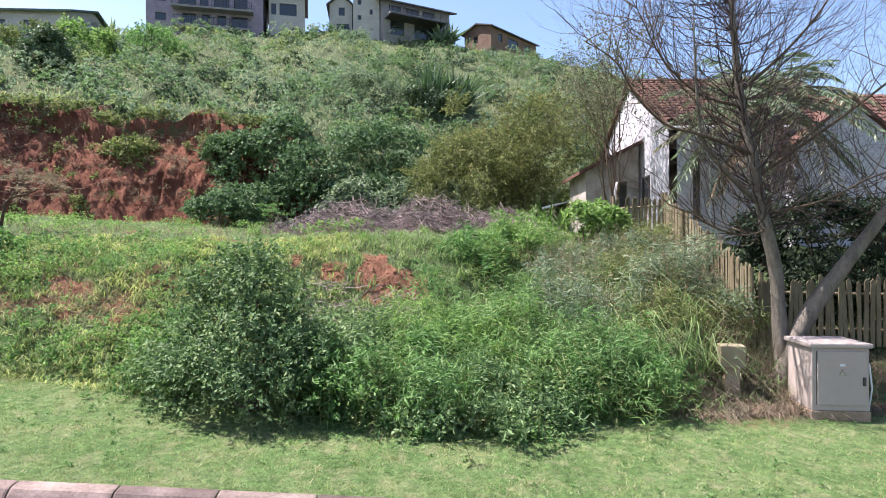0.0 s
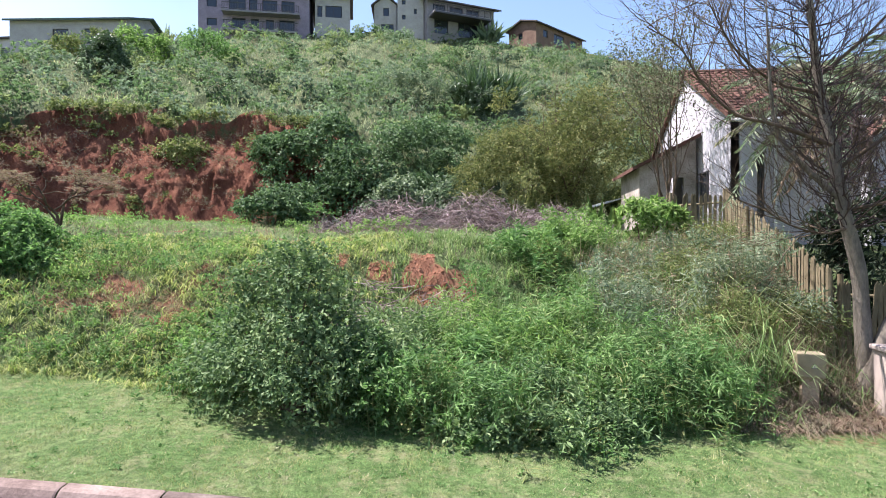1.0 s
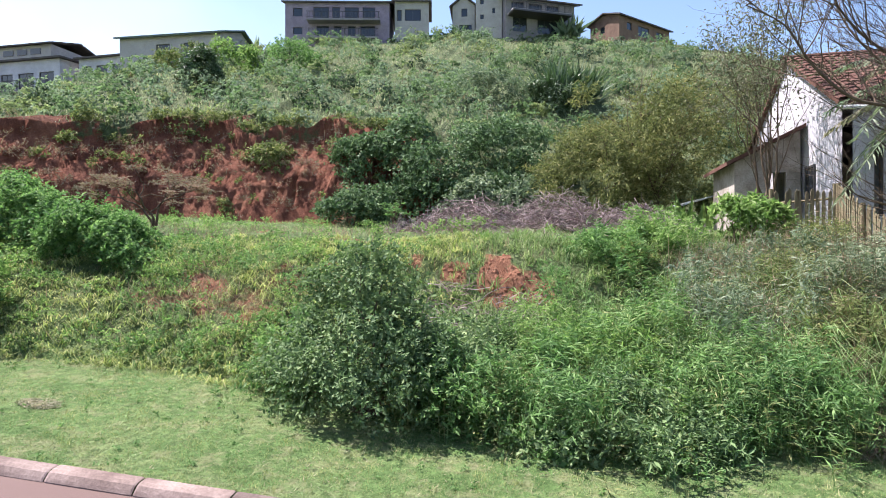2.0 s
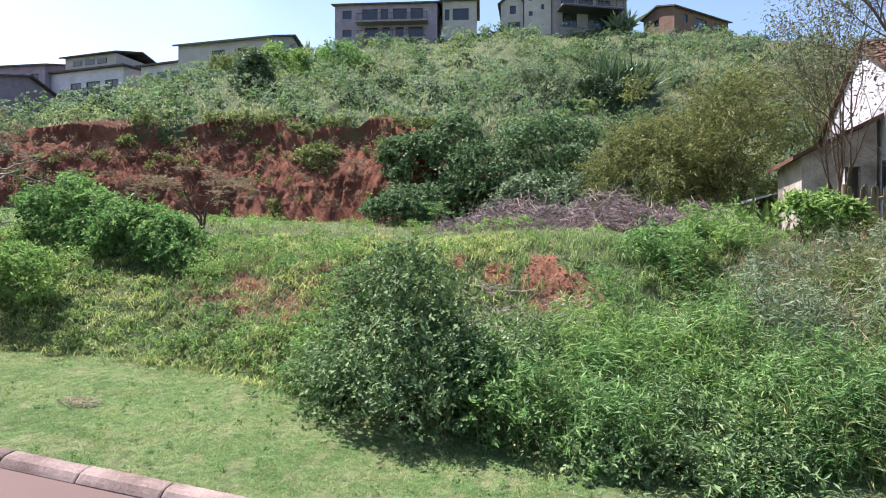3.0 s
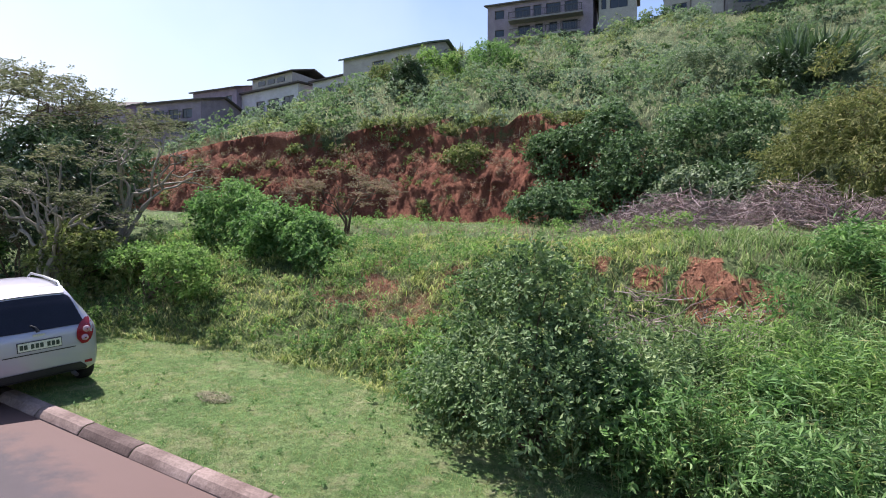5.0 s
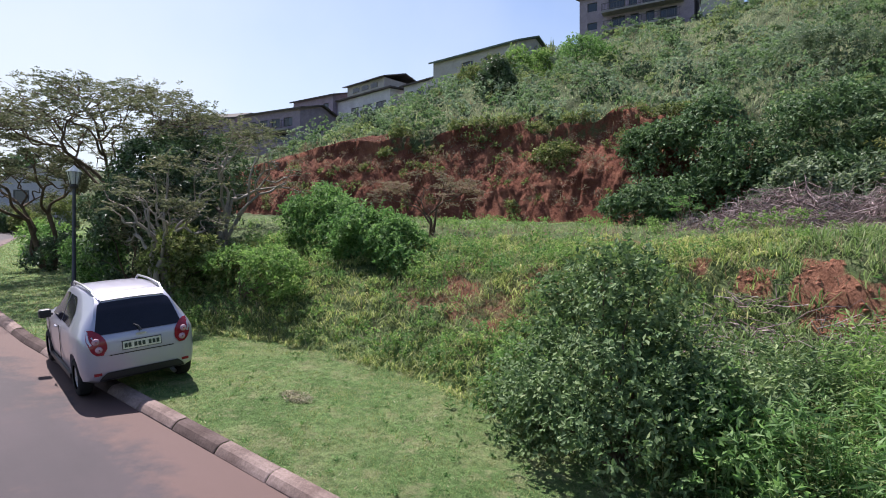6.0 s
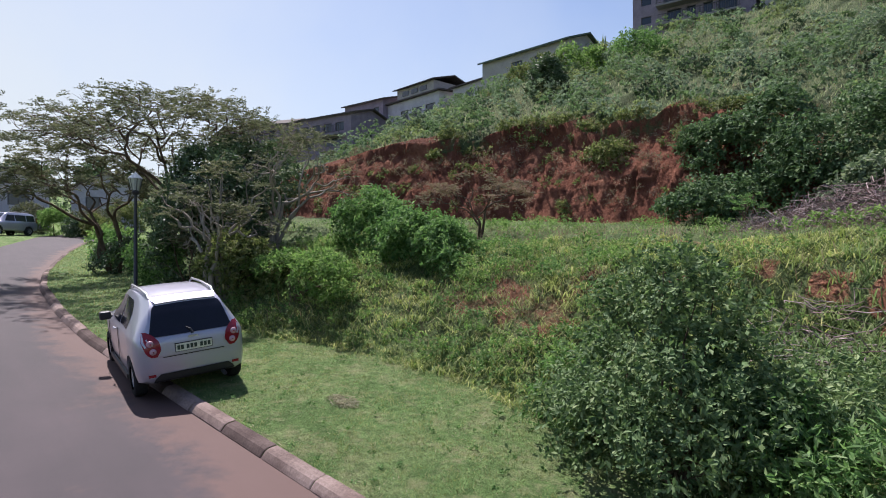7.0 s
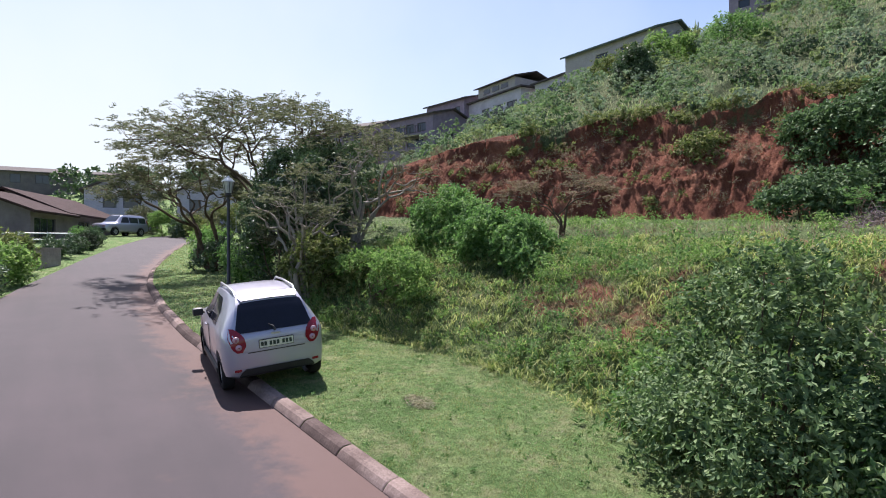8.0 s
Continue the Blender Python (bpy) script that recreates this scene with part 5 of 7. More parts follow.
house("ridge_house", pose(-85.0, 33.4, 16.2, 0, 0, 20), 6.5, 7, 3.0, PLASTER_HAZED, ROOF_DARK, "end house of the terraced row", [(2.0, 3.0, 1.2, 2.2)], rise=1.5, along="y", group=RG)


# ---- the white house beside the plot ----
def tile_rows(w, slope, rows, cols):
    """Curved roof tiles laid row on row over a slope lying in the xy plane."""
    g_ = Geo()
    dx, dy = w / cols, slope / rows
    a = np.linspace(0, np.pi, 5)
    for r in range(rows):
        for c in range(cols):
            x = (c + 0.5) * dx
            y0, y1 = r * dy, (r + 1.15) * dy
            arc = np.stack([x - dx * 0.5 * np.cos(a), np.zeros(5), 0.055 * np.sin(a) + RNG.normal() * 0.004], -1)
            lo, hi = arc + [0, y0, 0.045], arc + [0, y1, 0.0]
            v = np.concatenate([lo, hi])
            g_.add(v, [(i, i + 1, i + 6, i + 5) for i in range(4)])
    return g_


wh = thing("white_house", pose(6.9, 18.0, 3.0), "white plastered house with a red tiled gable roof behind the fence", "house")
fw = [(0.75, 1.0, 0.55, 2.5)]
f_ = part("front_wall", wall_geo(6.2, 3.65 + 1.0, 0.25, [(a, b, c + 1, e + 1) for a, b, c, e in fw]), PLASTER_WHITE, wh, at=pose(0, 0, -1))
for q in fw:
    window(f_, (q[0], q[1], q[2] + 1, q[3] + 1), 0.25, None, TRIM_DARK, 1)
sv = Geo()
sv.add([(0, 0, -1), (8, 0, -1), (8, 0, 3.65), (4, 0, 5.9), (0, 0, 3.65), (0, 0.25, -1), (8, 0.25, -1), (8, 0.25, 3.65), (4, 0.25, 5.9), (0, 0.25, 3.65)],
       [(0, 1, 2, 4), (4, 2, 3, 3), (6, 5, 9, 7), (9, 8, 7, 7), (0, 5, 6, 1), (1, 6, 7, 2), (2, 7, 8, 3), (3, 8, 9, 4), (4, 9, 5, 0)])
part("gable_wall", sv, PLASTER_WHITE, wh, at=pose(0, 8.0, 0, 0, 0, -90))
part("gable_wall", sv, PLASTER_WHITE, wh, at=pose(5.95, 8.0, 0, 0, 0, -90))
part("back_wall", wall_geo(6.2, 4.65, 0.25), PLASTER_WHITE, wh, at=pose(0, 7.75, -1))
side_window = Geo().box(-0.06, 0.0, 1.7, 1.76, 1.1, 2.2).box(-0.06, 0.0, 2.34, 2.4, 1.1, 2.2).box(-0.06, 0.0, 1.76, 2.34, 2.14, 2.2).box(-0.06, 0.0, 1.76, 2.34, 1.1, 1.16)
sw = part("side_window", side_window, TRIM_DARK, wh)
part("pane", Geo().box(-0.03, -0.004, 1.76, 2.34, 1.16, 2.14), GLASS, sw)
roof = part("roof", gable_roof(6.2, 8.0, 3.6, 2.35, 0.14, 0.12), ROOF_TILE, wh)
pitch = math.degrees(math.atan2(2.35, 4.0))
tl = tile_rows(6.5, 4.8, 16, 24)
part("roof_tiles", tl, ROOF_TILE, roof, at=pose(-0.15, -0.16, 3.6 - 0.16 * 2.35 / 4 + 0.13, pitch, 0, 0))
part("ridge_tile", Geo().tube([(-0.2, 4, 6.1), (6.4, 4, 6.1)], [0.11, 0.11], 10), ROOF_TILE, roof)
part("gutter", Geo().tube([(-0.15, -0.2, 3.43), (6.35, -0.2, 3.43)], [0.06, 0.06], 8), TRIM_WHITE, wh)
part("downpipe", Geo().tube([(1.25, -0.06, 3.4), (1.25, -0.06, -0.9)], [0.04, 0.04], 8), TRIM_WHITE, wh)
# front gable and far roof
part("porch_wall", gable_wall(3.2, 3.6, 1.3, 0.25), PLASTER_WHITE, wh, at=pose(3.35, -1.0, -0.9))
part("porch_side_wall", wall_geo(0.72, 3.6, 0.22), PLASTER_WHITE, wh, at=pose(3.36, -0.02, -0.9, 0, 0, -90))
part("porch_roof", gable_roof(3.2, 1.4, 2.72, 1.3, 0.2, 0.12, "y"), ROOF_TILE, wh, at=pose(3.35, -0.95, 0))
w2 = house("garage_wing", pose(13.6, 16.6, 2.9), 5.0, 6, 2.9, PLASTER_WHITE, ROOF_TILE, "white wing of the neighbouring house with red tiles", [(1.0, 2.2, 0.8, 2.0)], rise=1.9, over=0.5)
part("roof_tiles", tile_rows(6.0, 4.0, 12, 22), ROOF_TILE, w2, at=pose(-0.5, -0.5, 2.9 - 0.5 * 1.9 / 3 + 0.2, math.degrees(math.atan2(1.9, 3)), 0, 0))
shed = thing("outbuilding", pose(4.9, 20.6, 3.3), "small weathered lean-to with a red roof beside the white house", "shed")
STAINED = mottled("plaster_stained", (0.22, 0.185, 0.16), (0.42, 0.375, 0.34), 2.2, 0.95, 20, 0.3, 0.01)
part("wall", wall_geo(1.9, 2.15, 0.2, [(1.0, 1.5, 0.0, 1.8)]), STAINED, shed)
part("side_wall", wall_geo(2.6, 2.15, 0.2), STAINED, shed, at=pose(0, 2.82, 0, 0, 0, -90))
part("gable_end", Geo().add([(0, 0, 2.152), (1.9, 0, 2.152), (1.9, 0, 3.1), (0, 0.2, 2.152), (1.9, 0.2, 2.152), (1.9, 0.2, 3.1)], [(0, 1, 2, 2), (3, 5, 4, 4), (0, 3, 4, 1), (1, 4, 5, 2), (2, 5, 3, 0)]), STAINED, shed)
part("roof", Geo().add([(-0.3, -0.3, 2.02), (1.96, -0.3, 3.15), (1.96, 3.0, 3.15), (-0.3, 3.0, 2.02), (-0.3, -0.3, 2.14), (1.96, -0.3, 3.27), (1.96, 3.0, 3.27), (-0.3, 3.0, 2.14)], [(3, 2, 1, 0), (4, 5, 6, 7), (0, 1, 5, 4), (1, 2, 6, 5), (2, 3, 7, 6), (3, 0, 4, 7)]), ROOF_TILE, shed)
hutch = thing("low_shelter", pose(4.2, 24.6, 3.75, 0, 0, 15), "low shelter with a tilted pale sheet roof on short posts", "shelter")
part("sheet_roof", Geo().add([(-0.2, 0, 0.62), (1.3, 0, 1.05), (1.3, 1.2, 1.05), (-0.2, 1.2, 0.62), (-0.2, 0, 0.67), (1.3, 0, 1.1), (1.3, 1.2, 1.1), (-0.2, 1.2, 0.67)], [(3, 2, 1, 0), (4, 5, 6, 7), (0, 1, 5, 4), (1, 2, 6, 5), (2, 3, 7, 6), (3, 0, 4, 7)]), TRIM_WHITE, hutch)
for x, y in ((-0.1, 0.1), (1.2, 0.1), (-0.1, 1.1), (1.2, 1.1)):
    part("post", Geo().box(x - 0.04, x + 0.04, y - 0.04, y + 0.04, -0.2, 0.64 + (0.4 if x > 1 else 0)), BARK_BROWN, hutch)

# ---- houses up the road ----
UG = "houses up the road"
# pale plaster darkened to grey: the backlit walls' shade is in the colour
PLASTER_SHADED = mottled("plaster_shaded_grey", (0.14, 0.12, 0.125), (0.20, 0.172, 0.175), 1.2, 0.9, 25, 0.2, 0.01)
L1 = house("bungalow", pose(-46.2, 1.05, 3.2, 0, 0, 158), 6.0, 7, 2.3, PLASTER_SHADED, ROOF_BROWN, "cream bungalow with a brown tiled roof and a garage door", [(0.5, 3.6, 0.0, 1.9)], [(1.6, 2.8, 0.9, 1.8)], rise=1.35, over=0.5, group=UG, below=1.5)
part("air_conditioner", bevelled(-0.32, -0.02, 4.4, 5.2, 1.3, 1.9, 0.04, TRIM_WHITE), None, L1, "white air conditioner box")
house("bungalow", pose(-51.9, 3.0, 3.5, 0, 0, 158), 11.5, 8, 2.2, PLASTER_SHADED, ROOF_BROWN, "cream bungalow with a wide brown tiled roof and dark doors", [(2.2, 4.6, 0.0, 1.7), (6.4, 8.0, 0.6, 1.7)], rise=1.7, over=0.5, group=UG, below=1.5)
house("villa", pose(-67.0, 4.6, 4.8, 0, 0, 84), 6.6, 9, 4.2, PLASTER_WHITE, ROOF_DARK, "white two-storey villa with tall windows", [(1.6, 2.8, 2.4, 3.8), (3.4, 5.0, 2.4, 3.8)], rise=1.6, along="y", group=UG)
house("villa", pose(-66.5, 13.0, 4.9, 0, 0, 76), 6.0, 8, 4.2, PLASTER_WHITE, ROOF_DARK, "white villa behind the spreading tree", [(1.2, 2.4, 2.2, 3.4)], rise=1.6, along="y", group=UG)
house("distant_house", pose(-120.0, -6.0, 13.0, 0, 0, 88), 11, 10, 3.4, PLASTER_SHADED, ROOF_DARK, "distant grey house on the far hill", [(1.5, 3, 1.5, 3), (5, 7, 1.5, 3)], rise=1.2, group=UG, below=5)
house("distant_house", pose(-124.0, 6.5, 13.6, 0, 0, 80), 9, 10, 3.4, PLASTER_SHADED, ROOF_DARK, "distant dark-roofed house on the far hill", [(1.5, 3, 1.5, 3), (5, 7, 1.5, 3)], rise=1.0, group=UG, below=5)
house("distant_house", pose(-118.0, -18.0, 12.2, 0, 0, 92), 8, 10, 3.2, PLASTER_CREAM, ROOF_DARK, "distant pale house on the far hill", [(1.5, 3, 1.2, 2.4)], rise=1.0, group=UG, below=5)


# ---- kerb ----
def kerb_stone(n):
    """One kerb stone, with a rolled face towards the road and a slightly uneven top."""
    prof = [(-0.17, -0.12), (-0.17, 0.012), (-0.15, 0.045), (-0.115, 0.088), (-0.07, 0.106), (0.03, 0.112), (0.045, 0.1), (0.045, -0.12)]
    g_, k = Geo(), len(prof)
    L = 0.985
    v = [(x * L / 2, y + (0.006 if abs(x) == 1 else 0) * (1 if y < 0 else -1), z - (0.005 if abs(x) == 1 and z > 0.02 else 0)) for x in (-1, -0.96, 0.96, 1) for y, z in prof]
    f = [(r * k + i, r * k + (i + 1) % k, (r + 1) * k + (i + 1) % k, (r + 1) * k + i) for r in range(3) for i in range(k)]
    g_.add(v, f)
    return g_.mesh("kerb_stone", KERB_MAT)


KERB_MAT = mottled("kerb_concrete", (0.07, 0.052, 0.047), (0.16, 0.128, 0.117), 1.8, 0.9, 35, 0.5, 0.012)
kt = KERB_MAT.node_tree
kb_ = kt.nodes["Principled BSDF"].inputs["Base Color"]
each = ramp_node(kt, kt.nodes.new("ShaderNodeObjectInfo").outputs["Random"], [(0.0, (0.65, 0.6, 0.6)), (0.55, (1.15, 1.1, 1.1)), (1.0, (2.1, 2.0, 1.95))])
kt.links.new(mix_node(kt, 1.0, kb_.links[0].from_socket, each, "MULTIPLY"), kb_)
kerb = tagged(new("kerb"), "weathered concrete kerb stones along the verge", "kerb", kind="structure")
stone = kerb_stone(0)
x = 7.62
while x > -52:
    x2 = x - 1.0
    a, b = Vector((x, float(kerb_y(x)), float(road_z(x)))), Vector((x2, float(kerb_y(x2)), float(road_z(x2))))
    d = (b - a).normalized()
    part("kerb_stone", stone, None, kerb, at=Matrix.Translation((a + b) / 2 + Vector((0, 0, RNG.normal() * 0.004))) @ Vector((-1, 0, 0)).rotation_difference(d).to_matrix().to_4x4())
    x = x - 1.0 * abs(d.x)
# ---- the car ----
PAINT = nodes_of("silver_paint")[0]
pp = PAINT.node_tree.nodes["Principled BSDF"]
pp.inputs["Base Color"].default_value = (0.385, 0.38, 0.46, 1)
pp.inputs["Metallic"].default_value, pp.inputs["Roughness"].default_value = 0.45, 0.36
pp.inputs["Coat Weight"].default_value, pp.inputs["Coat Roughness"].default_value = 0.8, 0.08
CAR_GLASS = plain("car_glass_tinted", (0.010, 0.011, 0.02), 0.08)
CAR_GLASS.node_tree.nodes["Principled BSDF"].inputs["Specular IOR Level"].default_value = 0.3
RUBBER = plain("tyre_rubber", (0.022, 0.022, 0.023), 0.85)
BLACK = plain("black_plastic", (0.02, 0.02, 0.022), 0.5)
ALLOY = plain("alloy_rim", (0.48, 0.48, 0.49), 0.35, 0.8)
RED_LENS = plain("red_lens", (0.24, 0.010, 0.022), 0.12, vary=0.05)
CLEAR_LENS = plain("clear_lens", (0.5, 0.3, 0.34), 0.1, vary=0.05)
PLATE = plain("plate_white", (0.62, 0.64, 0.52), 0.4)
INK = plain("plate_ink", (0.03, 0.05, 0.035), 0.5)


def spline(xs_, ys_, q):
    """A smooth line through knots."""
    m = np.gradient(np.asarray(ys_, float), np.asarray(xs_, float))
    xs_, ys_ = np.asarray(xs_, float), np.asarray(ys_, float)
    i = np.clip(np.searchsorted(xs_, q) - 1, 0, len(xs_) - 2)
    h = xs_[i + 1] - xs_[i]
    t = (q - xs_[i]) / h
    return ys_[i] * (2 * t**3 - 3 * t**2 + 1) + m[i] * h * (t**3 - 2 * t**2 + t) + ys_[i + 1] * (-2 * t**3 + 3 * t**2) + m[i + 1] * h * (t**3 - t**2)


def car_body(K, wheels, radius, width):
    """A body lofted through cross-sections, with wheel arches cut into it."""
    X, ZT, ZS, ZB, WB, WR = (np.array(k) for k in K)
    q = np.unique(np.concatenate([np.linspace(X[0], X[0] + 0.5, 22), np.linspace(X[0] + 0.5, X[-1], 40)]))
    rings = []
    for x in q:
        zt, zs, zb, wb, wr = (float(spline(X, a, x)) for a in (ZT, ZS, ZB, WB, WR))
        sec = [(0, zb), (wb * 0.8, zb), (wb * 0.95, zb + 0.05), (wb * 0.985, zb + 0.16), (wb, zb + 0.5 * (zs - zb)), (wb * 0.995, zs - 0.06), (wb * 0.965, zs), (0.55 * wr + 0.45 * wb * 0.96, zs + 0.5 * (zt - zs)),
               (wr * 1.0, zt - 0.075), (wr * 0.95, zt - 0.03), (wr * 0.8, zt - 0.005), (wr * 0.4, zt + 0.005), (0, zt + 0.008)]
        full = [(x, y, z) for y, z in sec] + [(x, -y, z) for y, z in sec[-2:0:-1]]
        rings.append(full)
    v = np.array(rings)
    n, k = v.shape[:2]
    i = np.arange(n * k).reshape(n, k)
    j = np.roll(i, -1, axis=1)
    faces = np.stack([i[:-1], j[:-1], j[1:], i[1:]], -1).reshape(-1, 4).tolist()
    faces += [i[0].tolist(), i[-1][::-1].tolist()]
    bm = bmesh.new()
    vs = [bm.verts.new(p) for p in v.reshape(-1, 3)]
    for f in faces:
        bm.faces.new([vs[a] for a in f])
    bmesh.ops.recalc_face_normals(bm, faces=bm.faces)
    me = bm_geo(bm)
    body = new("body", me)
    cut = bmesh.new()
    for x, _ in wheels:
        for s in (1, -1):
            bmesh.ops.create_cone(cut, cap_ends=True, segments=40, radius1=radius + 0.055, radius2=radius + 0.055, depth=0.5, matrix=pose(x, s * (width + 0.02), radius + 0.01, 90))
    tool = new("cutter", bm_geo(cut))
    mod = body.modifiers.new("arches", "BOOLEAN")
    mod.operation, mod.object, mod.solver = "DIFFERENCE", tool, "EXACT"
    done = bpy.data.meshes.new_from_object(body.evaluated_get(bpy.context.evaluated_depsgraph_get()))
    bpy.data.objects.remove(body)
    bpy.data.objects.remove(tool)
    done.set_sharp_from_angle(angle=radians(38))
    done.materials.clear()
    done.materials.append(PAINT)
    done.polygons.foreach_set("use_smooth", np.ones(len(done.polygons), bool))
    return done


def wheel(parent, x, y, r, w, side):
    """Tyre and a spoked rim, the outer side towards side."""
    t = Geo()
    prof = [(r * 0.62, -w / 2), (r * 0.9, -w / 2), (r * 0.98, -w * 0.4), (r, -w * 0.22), (r, w * 0.22), (r * 0.98, w * 0.4), (r * 0.9, w / 2), (r * 0.62, w / 2)]
    a = np.linspace(0, 2 * np.pi, 37)[:-1]
    v = np.array([[(q * math.cos(b), d, q * math.sin(b)) for q, d in prof] for b in a])
    i = np.arange(v.shape[0] * 8).reshape(-1, 8)
    j = np.roll(i, -1, axis=0)
    t.add(v.reshape(-1, 3), np.stack([i[:, :-1], i[:, 1:], j[:, 1:], j[:, :-1]], -1).reshape(-1, 4))
    wh_ = part("wheel", t, RUBBER, parent, "black tyre", True, pose(x, y, r))
    rim = Geo()
    s = side * w * 0.36
    rp = [(r * 0.62, s), (r * 0.57, s - side * 0.02), (r * 0.55, s - side * 0.06)]
    v = np.array([[(q * math.cos(b), d, q * math.sin(b)) for q, d in rp] for b in a])
    i = np.arange(v.shape[0] * 3).reshape(-1, 3)
    j = np.roll(i, -1, axis=0)
    rim.add(v.reshape(-1, 3), np.stack([i[:, :-1], i[:, 1:], j[:, 1:], j[:, :-1]], -1).reshape(-1, 4))
    for k in range(7):
        b = k * 2 * np.pi / 7
        rim.tube([(0.03 * math.cos(b), s - side * 0.01, 0.03 * math.sin(b)), (r * 0.58 * math.cos(b), s - side * 0.02, r * 0.58 * math.sin(b))], [0.028, 0.02], 6)
    rim.tube([(0, s - side * 0.03, 0), (0, s + side * 0.005, 0)], [0.05, 0.04], 12)
    part("rim", rim, ALLOY, wh_, "silver alloy rim")
    part("brake_disc", Geo().tube([(0, s - side * 0.07, 0), (0, s - side * 0.08, 0)], [r * 0.5, 0.01], 24), BLACK, wh_)


class Shell:
    """Finds the body's surface from behind and from the side."""

    tree = None

    @classmethod
    def rear(cls, y, z):
        hit = cls.tree.ray_cast(Vector((-4, y, z)), Vector((1, 0, 0)))
        return hit[0].x if hit[0] and hit[0].x < -0.5 else -1.3

    @classmethod
    def side(cls, x, z):
        hit = cls.tree.ray_cast(Vector((x, 3, z)), Vector((0, -1, 0)))
        return hit[0].y if hit[0] and hit[0].y > 0 else 0.7


def rear_x(y, z):
    return Shell.rear(y, z)


def skin(ys_, zs_, edge, lift=0.012, bulge=0.0):
    """A panel on the rear skin; edge(z) scales its width at every height."""
    g_ = Geo()
    v = np.array([[(rear_x(y * edge(z), z) - lift, y * edge(z), z) for y in ys_] for z in zs_])
    n, k = v.shape[:2]
    i = np.arange(n * k).reshape(n, k)
    g_.add(v.reshape(-1, 3), np.stack([i[:-1, :-1], i[1:, :-1], i[1:, 1:], i[:-1, 1:]], -1).reshape(-1, 4))
    w = v + [0.02, 0, 0]
    g_.add(w.reshape(-1, 3), np.stack([i[:-1, :-1], i[:-1, 1:], i[1:, 1:], i[1:, :-1]], -1).reshape(-1, 4))
    return g_


def small_car(at):
    car = thing("hatchback_car", at, "small silver hatchback parked half on the kerb", "car")
    K = ([-1.80, -1.785, -1.74, -1.68, -1.60, -1.50, -1.40, -1.1, -0.6, 0, 0.45, 0.75, 1.05, 1.35, 1.6, 1.74, 1.80],
         [0.72, 0.86, 0.98, 1.07, 1.22, 1.37, 1.455, 1.505, 1.525, 1.50, 1.42, 1.22, 1.03, 0.96, 0.87, 0.74, 0.62],
         [0.66, 0.80, 0.90, 0.94, 0.96, 0.97, 0.975, 0.965, 0.945, 0.92, 0.90, 0.89, 0.88, 0.86, 0.80, 0.70, 0.58],
         [0.44, 0.36, 0.30, 0.28, 0.26, 0.24, 0.22, 0.2, 0.2, 0.2, 0.2, 0.2, 0.2, 0.2, 0.2, 0.24, 0.28],
         [0.58, 0.67, 0.735, 0.765, 0.785, 0.797, 0.80, 0.805, 0.795, 0.79, 0.79, 0.79, 0.785, 0.77, 0.72, 0.64, 0.55],
         [0.52, 0.61, 0.66, 0.65, 0.61, 0.565, 0.53, 0.535, 0.555, 0.555, 0.545, 0.58, 0.66, 0.66, 0.62, 0.56, 0.48])
    wheels = [(-1.2, 0), (1.18, 0)]
    body = part("body", car_body(K, wheels, 0.29, 0.80), None, car)
    Shell.tree = BVHTree.FromPolygons([v.co for v in body.data.vertices], [p.vertices for p in body.data.polygons])
    for x, _ in wheels:
        for s in (1, -1):
            wheel(car, x, s * 0.70, 0.29, 0.185, s)
    part("rear_window", skin(np.linspace(-1, 1, 13), np.linspace(0.985, 1.425, 11), lambda z: 0.60 - 0.27 * (z - 0.985) - (0.06 * max(0.0, (z - 1.36) / 0.065) ** 2 if z > 1.36 else 0) - (0.03 if z < 0.99 else 0)), CAR_GLASS, car, "dark tinted rear window", True)
    lid = part("tailgate_panel", skin(np.linspace(-1, 1, 11), np.linspace(0.69, 0.97, 7), lambda z: 0.44 + 0.10 * (z - 0.69) / 0.28, 0.006), PAINT, car, "", True)
    part("tailgate_seam", skin(np.linspace(-1, 1, 11), np.linspace(0.672, 0.686, 2), lambda z: 0.44, 0.008), BLACK, lid)
    for s in (1, -1):
        z_ = np.linspace(0.70, 1.06, 9)
        g_ = Geo()
        v = np.array([[(rear_x(s * y, z) - 0.022 + 0.004 * u, s * y, z) for u, y in enumerate(np.linspace(float(np.interp(z, [0.70, 0.80, 0.92, 1.0, 1.06], [0.52, 0.455, 0.475, 0.53, 0.62])), float(np.interp(z, [0.70, 0.76, 0.92, 1.06], [0.60, 0.665, 0.715, 0.69])), 5))] for z in z_])
        i = np.arange(45).reshape(9, 5)
        f = np.stack([i[:-1, :-1], i[1:, :-1], i[1:, 1:], i[:-1, 1:]], -1).reshape(-1, 4)
        g_.add(v.reshape(-1, 3), f if s > 0 else f[:, ::-1])
        g_.add((v + [0.05, 0, 0]).reshape(-1, 3), f[:, ::-1] if s > 0 else f)
        tl_ = part("tail_light", g_, RED_LENS, car, "red tail light with two round lenses", True)
        for z, rr in ((0.785, 0.048), (0.905, 0.05)):
            y = s * (0.57 + 0.26 * (z - 0.785))
            x0 = rear_x(y, z) - 0.018
            part("lens", Geo().tube([(x0, y, z), (x0 - 0.018, y, z), (x0 - 0.03, y, z)], [rr, rr * 0.9, 0.01], 18), CLEAR_LENS, tl_, smooth=True)
    PX = rear_x(0, 0.8) - 0.014
    plate_ = part("number_plate", Geo().box(PX - 0.012, PX, -0.26, 0.26, 0.735, 0.85), PLATE, car, "white number plate with dark bars")
